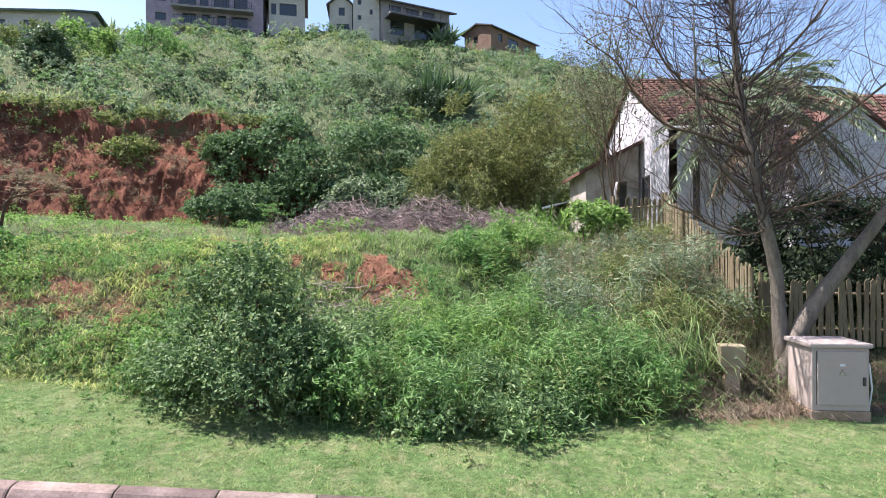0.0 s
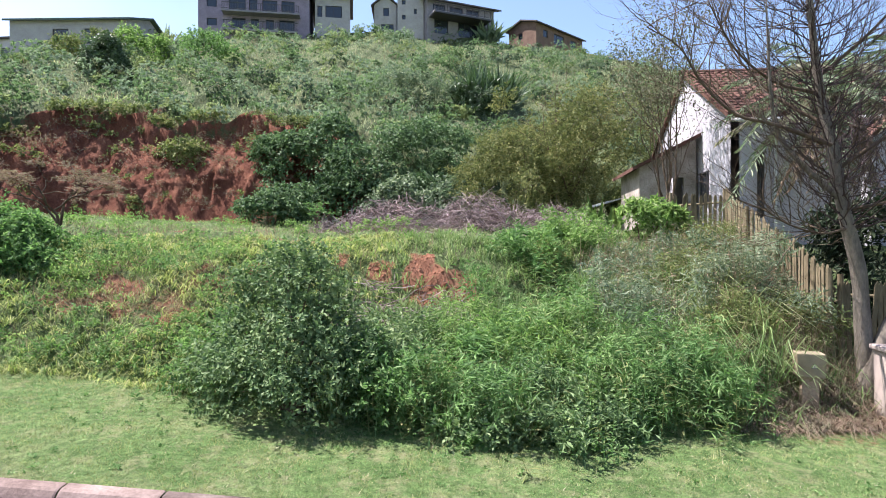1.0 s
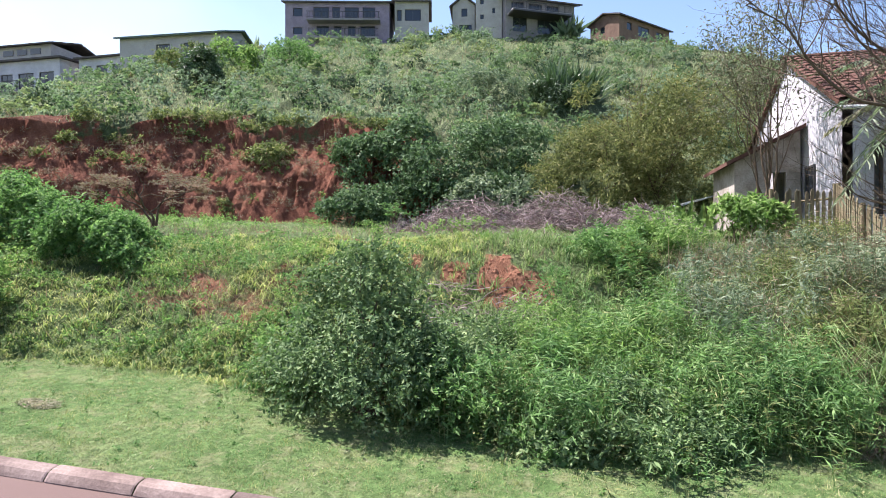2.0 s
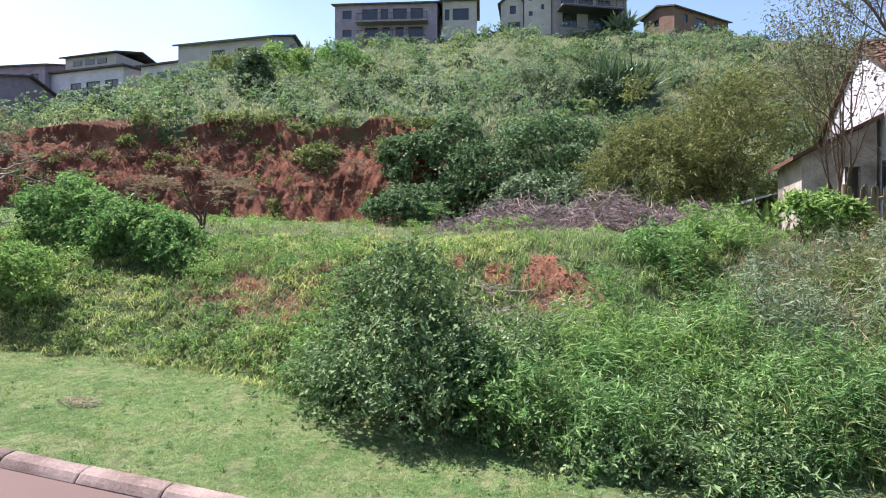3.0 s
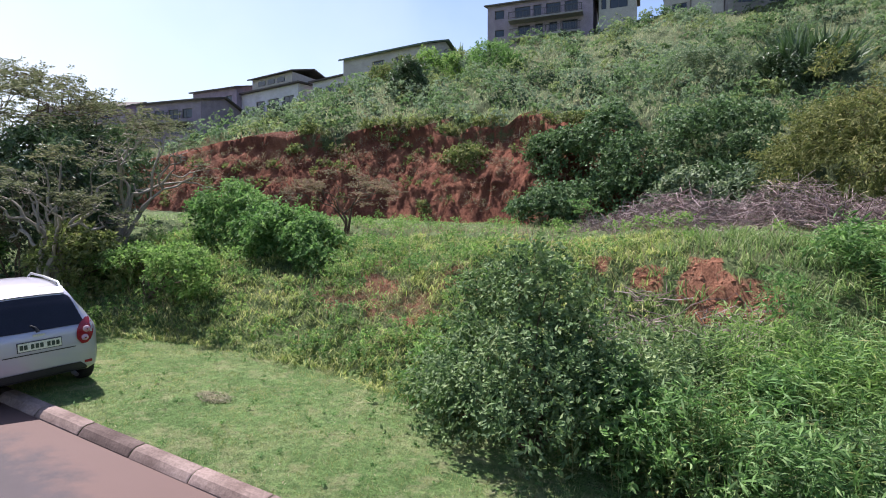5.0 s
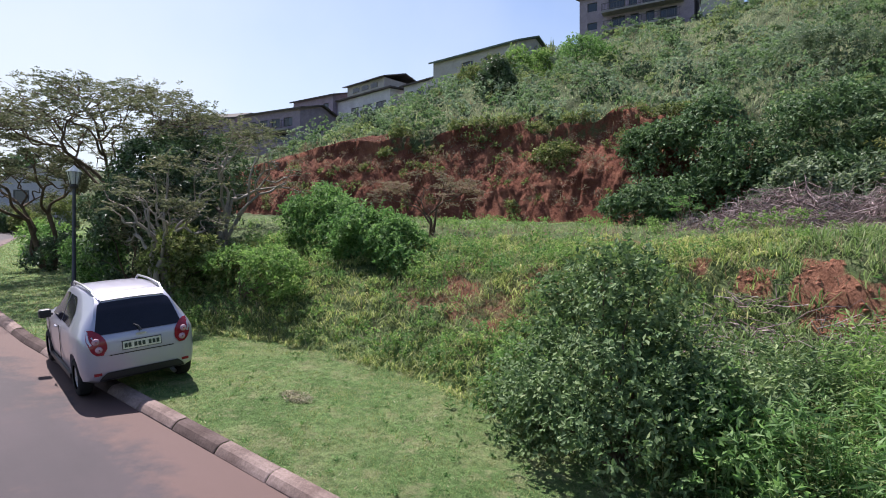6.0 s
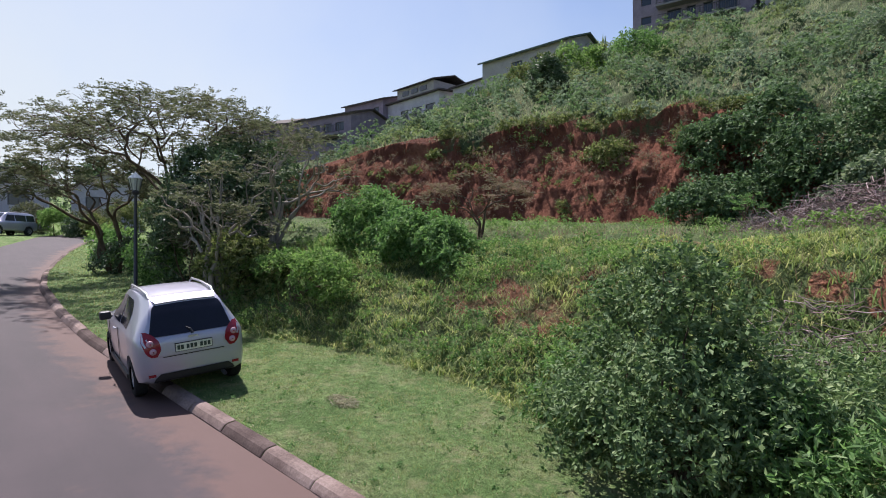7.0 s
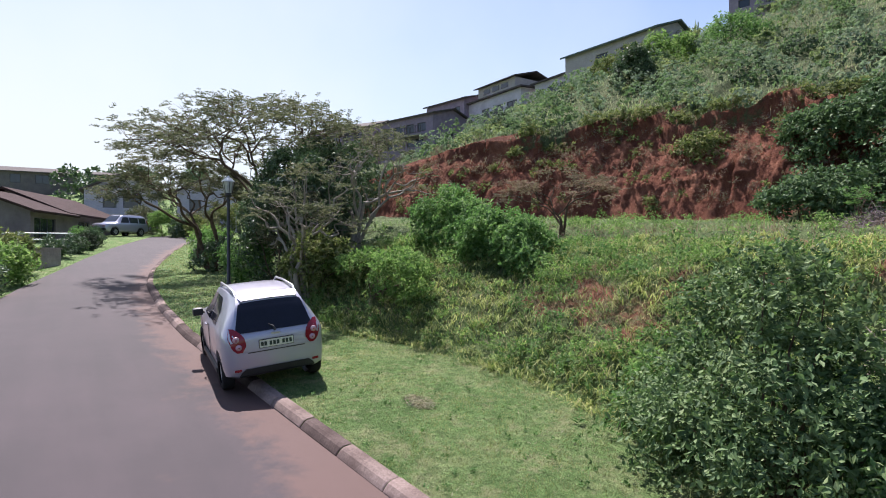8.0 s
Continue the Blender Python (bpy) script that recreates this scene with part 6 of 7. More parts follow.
    for y0, y1 in ((-0.235, -0.195), (-0.18, -0.14), (-0.125, -0.085), (-0.04, 0.0), (0.015, 0.055), (0.07, 0.11), (0.15, 0.19), (0.2, 0.24)):
        part("bar", Geo().box(PX - 0.017, PX - 0.013, y0, y1, 0.76, 0.825), INK, plate_)
    part("plate_frame", Geo().box(PX - 0.01, PX + 0.05, -0.268, 0.268, 0.726, 0.733).box(PX - 0.01, PX + 0.05, -0.268, 0.268, 0.852, 0.859).box(PX - 0.01, PX + 0.05, -0.268, -0.262, 0.733, 0.852).box(PX - 0.01, PX + 0.05, 0.262, 0.268, 0.733, 0.852), BLACK, car)
    part("lower_bumper", skin(np.linspace(-1, 1, 11), np.linspace(0.25, 0.435, 7), lambda z: 0.60 - 0.9 * max(0.0, z - 0.36) - 0.25 * max(0.0, z - 0.25), 0.016), BLACK, car, "black lower bumper insert")
    for s in (1, -1):
        part("reflector", Geo().box(rear_x(s * 0.6, 0.42) - 0.01, rear_x(s * 0.6, 0.42) + 0.05, s * 0.60 - 0.05, s * 0.60 + 0.05, 0.40, 0.44), RED_LENS, car)
    part("badge", Geo().box(rear_x(0, 0.93) - 0.02, rear_x(0, 0.93) + 0.02, -0.07, 0.07, 0.915, 0.945), ALLOY, car, "chrome emblem bar")
    part("wiper", Geo().tube([(rear_x(0, 0.97) - 0.02, 0.0, 0.97), (rear_x(0, 1.03) - 0.03, 0.02, 1.03), (rear_x(0.08, 1.07) - 0.02, 0.08, 1.07)], [0.022, 0.016, 0.008], 6), BLACK, car)
    roof_z = lambda x: float(spline(np.array(K[0]), np.array(K[1]), x))  # noqa: E731
    sp = Geo()
    v = np.array([[(x, y * (0.475 - 0.02 * u), roof_z(x) + 0.004 + 0.012 * (1 - y * y) + (0.03 if x < -1.44 else 0.008) - lo) for y in np.linspace(-1, 1, 9)] for lo in (0.0, 0.03) for u, x in enumerate((-1.30, -1.40, -1.47))])
    i = np.arange(54).reshape(2, 3, 9)
    for a, flip in ((i[0], False), (i[1], True)):
        f = np.stack([a[:-1, :-1], a[:-1, 1:], a[1:, 1:], a[1:, :-1]], -1).reshape(-1, 4)
        sp.add(v.reshape(-1, 3) if not flip else np.zeros((0, 3)), f[:, ::-1] if not flip else f - 54)
    sp.add(np.zeros((0, 3)), np.stack([i[0, 2, :-1], i[0, 2, 1:], i[1, 2, 1:], i[1, 2, :-1]], -1) - 54)
    part("spoiler", sp, PAINT, car, smooth=True)
    part("exhaust", Geo().tube([(-1.70, -0.42, 0.27), (-1.84, -0.42, 0.26)], [0.03, 0.03], 10), ALLOY, car)
    X = K[0]
    side_y = Shell.side
    for s in (1, -1):
        for nm, x0, x1, lo, hi in (("front_side_window", -0.12, 0.72, 0.965, 1.40), ("rear_side_window", -0.86, -0.18, 0.985, 1.40)):
            g_, n = Geo(), 9
            grid = []
            for u in np.linspace(0, 1, n):
                x = x0 + (x1 - x0) * u
                h1 = min(hi, float(spline(np.array(X), np.array(K[1]), x)) - 0.10)
                if nm == "rear_side_window":
                    h1 = min(h1, 1.22 + 0.9 * (x - x0))
                h1 = max(h1, lo + 0.03)
                grid.append([(x, s * (side_y(x, z) + 0.006), z) for z in np.linspace(lo, h1, 6)])
            v = np.array(grid)
            i = np.arange(n * 6).reshape(n, 6)
            f = np.stack([i[:-1, :-1], i[1:, :-1], i[1:, 1:], i[:-1, 1:]], -1).reshape(-1, 4)
            g_.add(v.reshape(-1, 3), f if s < 0 else f[:, ::-1])
            part(nm, g_, CAR_GLASS, car, "dark side window", True)
        mr = part("mirror", bevelled(-0.09, 0.07, -0.09, 0.09, -0.07, 0.07, 0.035, BLACK), None, car, "black wing mirror", True, pose(0.62, s * 0.875, 0.985))
        part("mirror_arm", Geo().tube([(0.62, s * 0.76, 0.96), (0.62, s * 0.86, 0.98)], [0.025, 0.025], 6), BLACK, car)
        part("door_handle", Geo().tube([(-0.05, s * 0.805, 0.86), (0.02, s * 0.83, 0.865), (0.12, s * 0.805, 0.86)], [0.014, 0.016, 0.014], 6), PAINT, car)
        for xd in (-0.15, 0.80):
            part("door_seam", Geo().box(xd, xd + 0.012, s * 0.797 - 0.004, s * 0.797 + 0.004, 0.34, 0.90), BLACK, car)
        part("sill", Geo().box(-0.85, 0.85, s * 0.785 - 0.02, s * 0.785 + 0.02, 0.19, 0.26), BLACK, car)
        part("roof_rail", Geo().tube([(-1.22, s * 0.475, 1.475), (-1.12, s * 0.48, 1.54), (-0.5, s * 0.485, 1.56), (0.1, s * 0.485, 1.545), (0.25, s * 0.48, 1.47)], [0.018, 0.02, 0.018, 0.02, 0.016], 8), ALLOY, car, "silver roof rail", True)
        part("headlight", Geo().tube([(1.55, s * 0.58, 0.72), (1.72, s * 0.55, 0.70)], [0.11, 0.07], 14), CLEAR_LENS, car)
    ws = Geo()
    v = np.array([[(x, y * float(spline(np.array(X), np.array(K[5]), x)) * 0.86, float(spline(np.array(X), np.array(K[1]), x)) + 0.012) for y in np.linspace(-1, 1, 7)] for x in np.linspace(0.36, 0.95, 8)])
    i = np.arange(56).reshape(8, 7)
    ws.add(v.reshape(-1, 3), np.stack([i[:-1, :-1], i[1:, :-1], i[1:, 1:], i[:-1, 1:]], -1).reshape(-1, 4))
    part("windscreen", ws, CAR_GLASS, car, smooth=True)
    return car


small_car(pose(-10.45, 5.62, 0.755, -5.0, -4.4, 175.5) @ Matrix.Scale(0.95, 4))


def far_suv(at):
    car = thing("suv_car", at, "white off-road wagon parked up the road", "car")
    K = ([-2.2, -2.17, -2.1, -2.0, -1.85, -1.6, -1.0, 0, 0.5, 0.85, 1.2, 1.7, 2.1, 2.2], [0.95, 1.2, 1.5, 1.68, 1.76, 1.8, 1.82, 1.80, 1.72, 1.42, 1.12, 1.06, 0.92, 0.7],
         [0.9, 1.0, 1.05, 1.08, 1.08, 1.08, 1.07, 1.06, 1.05, 1.03, 1.0, 0.97, 0.85, 0.65], [0.45, 0.42, 0.4, 0.38, 0.36, 0.35, 0.35, 0.35, 0.35, 0.35, 0.35, 0.36, 0.4, 0.45],
         [0.85, 0.88, 0.9, 0.91, 0.92, 0.92, 0.92, 0.92, 0.92, 0.92, 0.91, 0.88, 0.78, 0.7], [0.7, 0.7, 0.7, 0.69, 0.68, 0.68, 0.68, 0.67, 0.66, 0.7, 0.78, 0.76, 0.68, 0.6])
    part("body", car_body(K, [(-1.35, 0), (1.35, 0)], 0.36, 0.92), None, car)
    for x in (-1.35, 1.35):
        for s in (1, -1):
            wheel(car, x, s * 0.82, 0.36, 0.22, s)
    for s in (1, -1):
        for x0, x1 in ((-1.9, -1.2), (-1.1, -0.2), (-0.1, 0.75)):
            part("side_window", Geo().add([(x0, s * 0.875, 1.12), (x1, s * 0.875, 1.12), (x1 - (0.3 if x1 > 0.5 else 0), s * 0.76, 1.6), (x0, s * 0.76, 1.6), (x0, s * 0.85, 1.12), (x1, s * 0.85, 1.12), (x1 - (0.3 if x1 > 0.5 else 0), s * 0.73, 1.6), (x0, s * 0.73, 1.6)], [(0, 1, 2, 3), (7, 6, 5, 4), (0, 4, 5, 1), (3, 2, 6, 7), (0, 3, 7, 4), (1, 5, 6, 2)]), GLASS, car)
        part("tail_light", bevelled(-2.2, -2.05, s * 0.78 - 0.08, s * 0.78 + 0.08, 0.95, 1.4, 0.03, RED_LENS), None, car)
    part("rear_window", Geo().box(-2.16, -2.06, -0.6, 0.6, 1.15, 1.5), GLASS, car)
    v = np.array([[(x, y * float(spline(np.array(K[0]), np.array(K[5]), x)) * 0.86, float(spline(np.array(K[0]), np.array(K[1]), x)) + 0.014) for y in np.linspace(-1, 1, 5)] for x in np.linspace(0.48, 1.08, 6)])
    i = np.arange(30).reshape(6, 5)
    part("windscreen", Geo().add(v.reshape(-1, 3), np.stack([i[:-1, :-1], i[1:, :-1], i[1:, 1:], i[:-1, 1:]], -1).reshape(-1, 4)), GLASS, car, smooth=True)
    part("front_bumper", bevelled(1.95, 2.24, -0.74, 0.74, 0.42, 0.66, 0.05, BLACK), None, car, "black front bumper")
    for s in (1, -1):
        part("headlight", bevelled(2.0, 2.19, s * 0.55 - 0.13, s * 0.55 + 0.13, 0.72, 0.88, 0.03, CLEAR_LENS), None, car)
        part("roof_rail", Geo().tube([(-1.7, s * 0.6, 1.8), (-1.6, s * 0.6, 1.87), (0.1, s * 0.6, 1.86), (0.25, s * 0.6, 1.78)], [0.02] * 4, 6), BLACK, car)
    return car


far_suv(pose(-56.0, 6.9, ground_at(-56.0, 6.9)[0], 0, 0, -50))

# ---- street lamp ----
LAMP_X, LAMP_Y = -17.3, 6.75
lamp = thing("street_lamp", pose(LAMP_X, LAMP_Y, ground_at(LAMP_X, LAMP_Y)[0] - 0.05), "dark green post lamp with a small glass lantern", "street lamp")
part("post", Geo().tube([(0, 0, 0), (0, 0, 0.5), (0, 0, 0.52), (0, 0, 3.0)], [0.075, 0.075, 0.05, 0.042], 12), TRIM_DARK, lamp, smooth=True)
part("collar", Geo().tube([(0, 0, 2.95), (0, 0, 3.02), (0, 0, 3.08)], [0.045, 0.11, 0.06], 12), TRIM_DARK, lamp)
lant = part("lantern", Geo().tube([(0, 0, 3.08), (0, 0, 3.40)], [0.10, 0.17], 6), plain("lantern_glass", (0.5, 0.5, 0.47), 0.25), lamp, "pale glass lantern")
part("cap", Geo().tube([(0, 0, 3.40), (0, 0, 3.42), (0, 0, 3.52), (0, 0, 3.58)], [0.20, 0.19, 0.07, 0.01], 6), TRIM_WHITE, lant, "pale pointed cap")
for k in range(6):
    b = k * math.pi / 3
    part("rib", Geo().tube([(0.105 * math.cos(b), 0.105 * math.sin(b), 3.08), (0.178 * math.cos(b), 0.178 * math.sin(b), 3.40)], [0.009, 0.009], 4), TRIM_DARK, lant)

# ---- electricity boxes ----
BOX_PAINT = mottled("kiosk_paint", (0.36, 0.29, 0.26), (0.41, 0.335, 0.30), 1.2, 0.65, 40, 0.05, 0.002, grit=0.07)
BOX_SOIL = mottled("kiosk_plinth", (0.24, 0.165, 0.11), (0.36, 0.27, 0.20), 3.0, 0.9, 30, 0.3, 0.006)
kz = ground_at(6.2, 9.45)[0]
kiosk = thing("electricity_kiosk", pose(6.36, 9.68, kz - 0.06, 0, 0, -4), "large beige electricity kiosk with a warning sign", "electricity box")
part("plinth", bevelled(-0.46, 0.46, -0.40, 0.40, -0.15, 0.20, 0.015, BOX_SOIL), None, kiosk, "soiled concrete plinth")
kb = part("cabinet", bevelled(-0.44, 0.44, -0.38, 0.38, 0.203, 1.22, 0.015, BOX_PAINT), None, kiosk)
part("lid", bevelled(-0.49, 0.49, -0.42, 0.42, 1.222, 1.30, 0.025, BOX_PAINT), None, kiosk, "overhanging pale lid")
kd = part("door", bevelled(-0.36, 0.40, -0.402, -0.382, 0.30, 1.17, 0.008, BOX_PAINT), None, kb)
part("lock", bevelled(0.33, 0.37, -0.43, -0.403, 0.62, 0.76, 0.008, TRIM_DARK), None, kd, "dark lock handle")
part("hinge_line", Geo().box(-0.375, -0.363, -0.39, -0.383, 0.30, 1.17), TRIM_DARK, kb)


def warning_sign(parent, x, y, z, s):
    """A yellow triangle with a black rim and a bolt."""
    tri = lambda r, d: Geo().add([(x + r * math.sin(a), y - d, z + r * math.cos(a)) for a in (0, 2.094, 4.189)] + [(x + r * math.sin(a), y, z + r * math.cos(a)) for a in (0, 2.094, 4.189)], [(0, 1, 2, 2), (3, 5, 4, 4), (0, 3, 4, 1), (1, 4, 5, 2), (2, 5, 3, 0)])  # noqa: E731
    sg = part("warning_sign", tri(s, 0.004), TRIM_DARK, parent, "triangular electricity warning sign")
    part("sign_face", tri(s * 0.72, 0.006), plain("sign_pale", (0.55, 0.50, 0.36), 0.5), sg)
    part("bolt_mark", Geo().box(x - s * 0.08, x + s * 0.1, y - 0.009, y - 0.007, z - s * 0.22, z + s * 0.35), TRIM_DARK, sg)


warning_sign(kd, 0.02, -0.403, 0.82, 0.062)
part("label_plate", Geo().box(-0.02, 0.06, -0.408, -0.403, 0.93, 0.97), TRIM_WHITE, kd)
part("conduit", Geo().tube([(0.47, -0.1, 1.05), (0.62, -0.1, 0.9), (0.66, -0.1, 0.5), (0.58, -0.1, 0.0)], [0.015] * 4, 6), TRIM_WHITE, kiosk, "pale bent conduit")
# beige of the meter box, darkened in colour for the shade it stands in
METER_SHADED = mottled("meter_paint_shaded", (0.19, 0.155, 0.10), (0.27, 0.225, 0.155), 3.0, 0.8, 40, 0.1, 0.003, grit=0.1)
mz = ground_at(4.95, 10.0)[0]
mini = thing("meter_box", pose(4.92, 10.0, mz, 0, 0, -14), "small beige meter box with a warning sign in dry grass", "electricity box")
part("pedestal", Geo().box(-0.12, 0.12, -0.09, 0.09, -0.2, 0.62 - (mz - 0.0)), BOX_SOIL, mini)
mb = part("cabinet", bevelled(-0.20, 0.20, -0.15, 0.15, 0.60 - mz, 0.98 - mz, 0.015, METER_SHADED), None, mini)
warning_sign(mb, 0.04, -0.152, 0.78 - mz, 0.055)

# ---- picket fence ----
PICKET = mottled("weathered_timber", (0.14, 0.11, 0.07), (0.23, 0.19, 0.12), 4, 0.9, 30, 0.5, 0.008, stretch=(1, 1, 0.25))


def picket(h, w):
    return Geo().add([(-w / 2, -0.012, 0), (w / 2, -0.012, 0), (w / 2, -0.012, h - 0.07), (0, -0.012, h), (-w / 2, -0.012, h - 0.07), (-w / 2, 0.012, 0), (w / 2, 0.012, 0), (w / 2, 0.012, h - 0.07), (0, 0.012, h), (-w / 2, 0.012, h - 0.07)],
                     [(0, 1, 2, 4), (4, 2, 3, 3), (6, 5, 9, 7), (9, 8, 7, 7), (0, 5, 6, 1), (1, 6, 7, 2), (2, 7, 8, 3), (3, 8, 9, 4), (4, 9, 5, 0)]).mesh("picket", PICKET)


def fence(points, label, tops):
    """Pickets on two rails between posts, following the ground."""
    f = thing("picket_fence", pose(*points[0], 0), label, "fence", "fences round the neighbouring garden")
    org = Vector((*points[0], 0))
    pk = [picket(1.36, 0.085), picket(1.42, 0.09), picket(1.30, 0.08)]
    for (x0, y0), (x1, y1), (t0, t1) in zip(points, points[1:], zip(tops, tops[1:])):
        L = math.hypot(x1 - x0, y1 - y0)
        ang = math.degrees(math.atan2(y1 - y0, x1 - x0))
        n = int(L / 0.125)
        for k in range(n):
            u = (k + 0.5) / n
            px, py, top_ = x0 + (x1 - x0) * u, y0 + (y1 - y0) * u, t0 + (t1 - t0) * u
            part("picket", pk[int(RNG.integers(3))], None, f, at=pose(px - org.x, py - org.y, top_ - 1.36 + RNG.normal() * 0.02, 0, RNG.normal() * 1.6, ang))
        m = max(1, round(L / 2.0))
        for k in range(m + 1):
            u = k / m
            px, py, top_ = x0 + (x1 - x0) * u, y0 + (y1 - y0) * u, t0 + (t1 - t0) * u
            part("fence_post", Geo().tube([(0, 0, -0.5), (0, 0, 1.45)], [0.055, 0.05], 8), PICKET, f, at=pose(px - org.x + 0.06 * math.sin(radians(ang)), py - org.y - 0.06 * math.cos(radians(ang)), top_ - 1.38))
        for dz in (0.35, 1.05):
            a = Vector((x0, y0, t0 - 1.36 + dz)) - org
            b = Vector((x1, y1, t1 - 1.36 + dz)) - org
            off = Vector((-math.sin(radians(ang)), math.cos(radians(ang)), 0)) * 0.045
            part("rail", Geo().tube([a + off, b + off], [0.03, 0.03], 4), PICKET, f)


fence([(5.0, 17.5), (6.55, 17.4), (6.1, 13.4), (5.9, 11.1)], "weathered wooden picket fence climbing beside the plot", [4.2, 4.3, 3.0, 2.22])
fence([(6.05, 11.2), (9.0, 11.3), (12.5, 11.4)], "weathered wooden picket fence behind the tree and kiosk", [2.12, 2.05, 2.0])


# ---- trees ----
def limb(geo, pts, r0, r1, sides=8, steps=4):
    """A smooth tapered limb through points; gives its points."""
    pts = np.array(pts, float)
    q = np.linspace(0, len(pts) - 1, (len(pts) - 1) * steps + 1)
    k = np.arange(len(pts))
    line = np.stack([spline(k, pts[:, a], q) for a in range(3)], -1)
    geo.tube(line, np.linspace(r0, r1, len(line)) * (1 + 0.06 * RNG.normal(size=len(line))), sides)
    return line


def bare_tree():
    """The leafless tree by the kiosk: two trunks, long upswept limbs and very many thin twigs."""
    bx, by = 6.15, 10.6
    z0 = ground_at(bx, by)[0] - 0.1
    top = thing("bare_tree", pose(bx, by, z0), "leafless grey tree with two trunks and thin twigs", "tree")
    P = lambda x, y, z: (x - bx, y - by, z - z0)  # noqa: E731
    t1, t2 = Geo(), Geo()
    line = limb(t1, [P(6.17, 10.6, z0), P(6.09, 10.6, 1.44), P(6.03, 10.6, 2.28), P(5.82, 10.6, 3.22), P(5.64, 10.65, 4.37), P(5.46, 10.7, 5.42), P(5.35, 10.7, 6.46), P(5.27, 10.75, 7.6), P(5.1, 10.8, 9.2)], 0.15, 0.03, 10)
    part("trunk", t1, BARK_TRUNK, top, smooth=True)
    line2 = limb(t2, [P(6.06, 10.5, z0 + 0.05), P(6.47, 10.45, 1.35), P(7.08, 10.35, 2.29), P(7.59, 10.25, 3.05), P(8.05, 10.2, 3.75), P(8.9, 10.2, 5.2), P(9.5, 10.3, 7.0)], 0.16, 0.05, 10)
    part("trunk", t2, BARK_TRUNK, top, smooth=True)
    for pts, r in [([P(5.72, 10.6, 3.5), P(4.87, 10.4, 4.23), P(4.56, 10.35, 4.8), P(4.44, 10.3, 5.98), P(4.41, 10.3, 7.2)], 0.075),
                   ([P(5.62, 10.6, 4.4), P(4.53, 10.2, 4.68), P(3.83, 10.1, 4.86), P(3.27, 10.0, 5.36), P(2.92, 10.0, 5.95), P(2.4, 10.0, 6.3)], 0.05),
                   ([P(5.5, 10.7, 5.3), P(4.6, 10.5, 5.5), P(3.9, 10.4, 6.1), P(3.4, 10.3, 7.0)], 0.045),
                   ([P(5.7, 10.6, 4.0), P(6.5, 10.4, 4.6), P(7.4, 10.2, 5.3), P(8.4, 10.0, 6.2), P(9.2, 9.9, 7.3)], 0.05),
                   ([P(5.45, 10.7, 5.6), P(6.2, 10.5, 6.3), P(6.9, 10.4, 7.2), P(7.4, 10.4, 8.4)], 0.045),
                   ([P(5.6, 10.6, 4.7), P(5.0, 11.2, 5.4), P(4.4, 11.6, 6.4), P(4.1, 11.8, 7.5)], 0.05),
                   ([P(5.85, 10.6, 3.3), P(6.6, 10.1, 3.5), P(7.3, 9.8, 3.9), P(8.2, 9.7, 4.1)], 0.04),
                   ([P(5.9, 10.6, 3.0), P(5.2, 10.2, 2.9), P(4.5, 10.0, 3.1), P(4.0, 9.9, 3.5)], 0.03)]:
        g_ = Geo()
        q = limb(g_, pts, r * 0.75, 0.008, 7)
        for k in range(17):
            i = int(RNG.integers(3, len(q)))
            d = unit(q[i] - q[i - 1])
            branches(g_, q[i], unit(d + 0.9 * RNG.normal(size=3) * np.array([1, 0.8, 0.7]) + [0, 0, 0.25]), RNG.uniform(0.7, 1.3), 0.0105, 2, 0.6, 4, 0.1, None, 0.16, sides=4, taper=0.55)
        part("limb", g_, BARK_TRUNK if r > 0.07 else BARK_BROWN, top, smooth=True)
    tw = Geo()
    for src, n, lo in ((line, 210, 11), (line2, 34, 13)):
        for k in range(n):
            i = int(RNG.integers(lo, len(src)))
            a = RNG.uniform(0, 2 * np.pi)
            branches(tw, src[i], unit(np.array([math.cos(a), 0.7 * math.sin(a), RNG.uniform(0.0, 0.7)])), RNG.uniform(0.7, 1.5), 0.013, 2, 0.6, 4, 0.08, None, 0.16, sides=3, taper=0.55)
    tagged(part("twig", tw, mottled("bark_twig", (0.045, 0.031, 0.032), (0.095, 0.068, 0.068), 6, 0.9, 40, 0.3, 0.004), top), kind="stuff")


bare_tree()


def frond(geo, start, way, length, n=26, droop=0.5, leaf=0.5, width=0.045):
    """A feather palm leaf: an arching rib with narrow leaflets on both sides."""
    way = unit(np.array(way, float))
    side = unit(np.cross(way, [0, 0, 1.0]))
    u = np.linspace(0, 1, 9)[:, None]
    rib = np.array(start) + way * length * u + np.array([[0, 0, -1.0]]) * droop * length * u**2.2
    geo.tube(rib, np.linspace(0.028, 0.006, 9), 4)
    s = np.linspace(0.18, 1.0, n)
    p = np.stack([np.interp(s, u[:, 0], rib[:, a]) for a in range(3)], -1)
    t = unit(np.gradient(p, axis=0))
    for sg in (1, -1):
        d = unit(0.55 * t + sg * side * 0.9 + np.array([[0, 0, -0.35]]) + 0.08 * RNG.normal(size=(n, 3)))
        leaves(geo, p, d, leaf * (1.1 - 0.6 * np.abs(s - 0.45)) * RNG.uniform(0.85, 1.1, n), np.full(n, width))


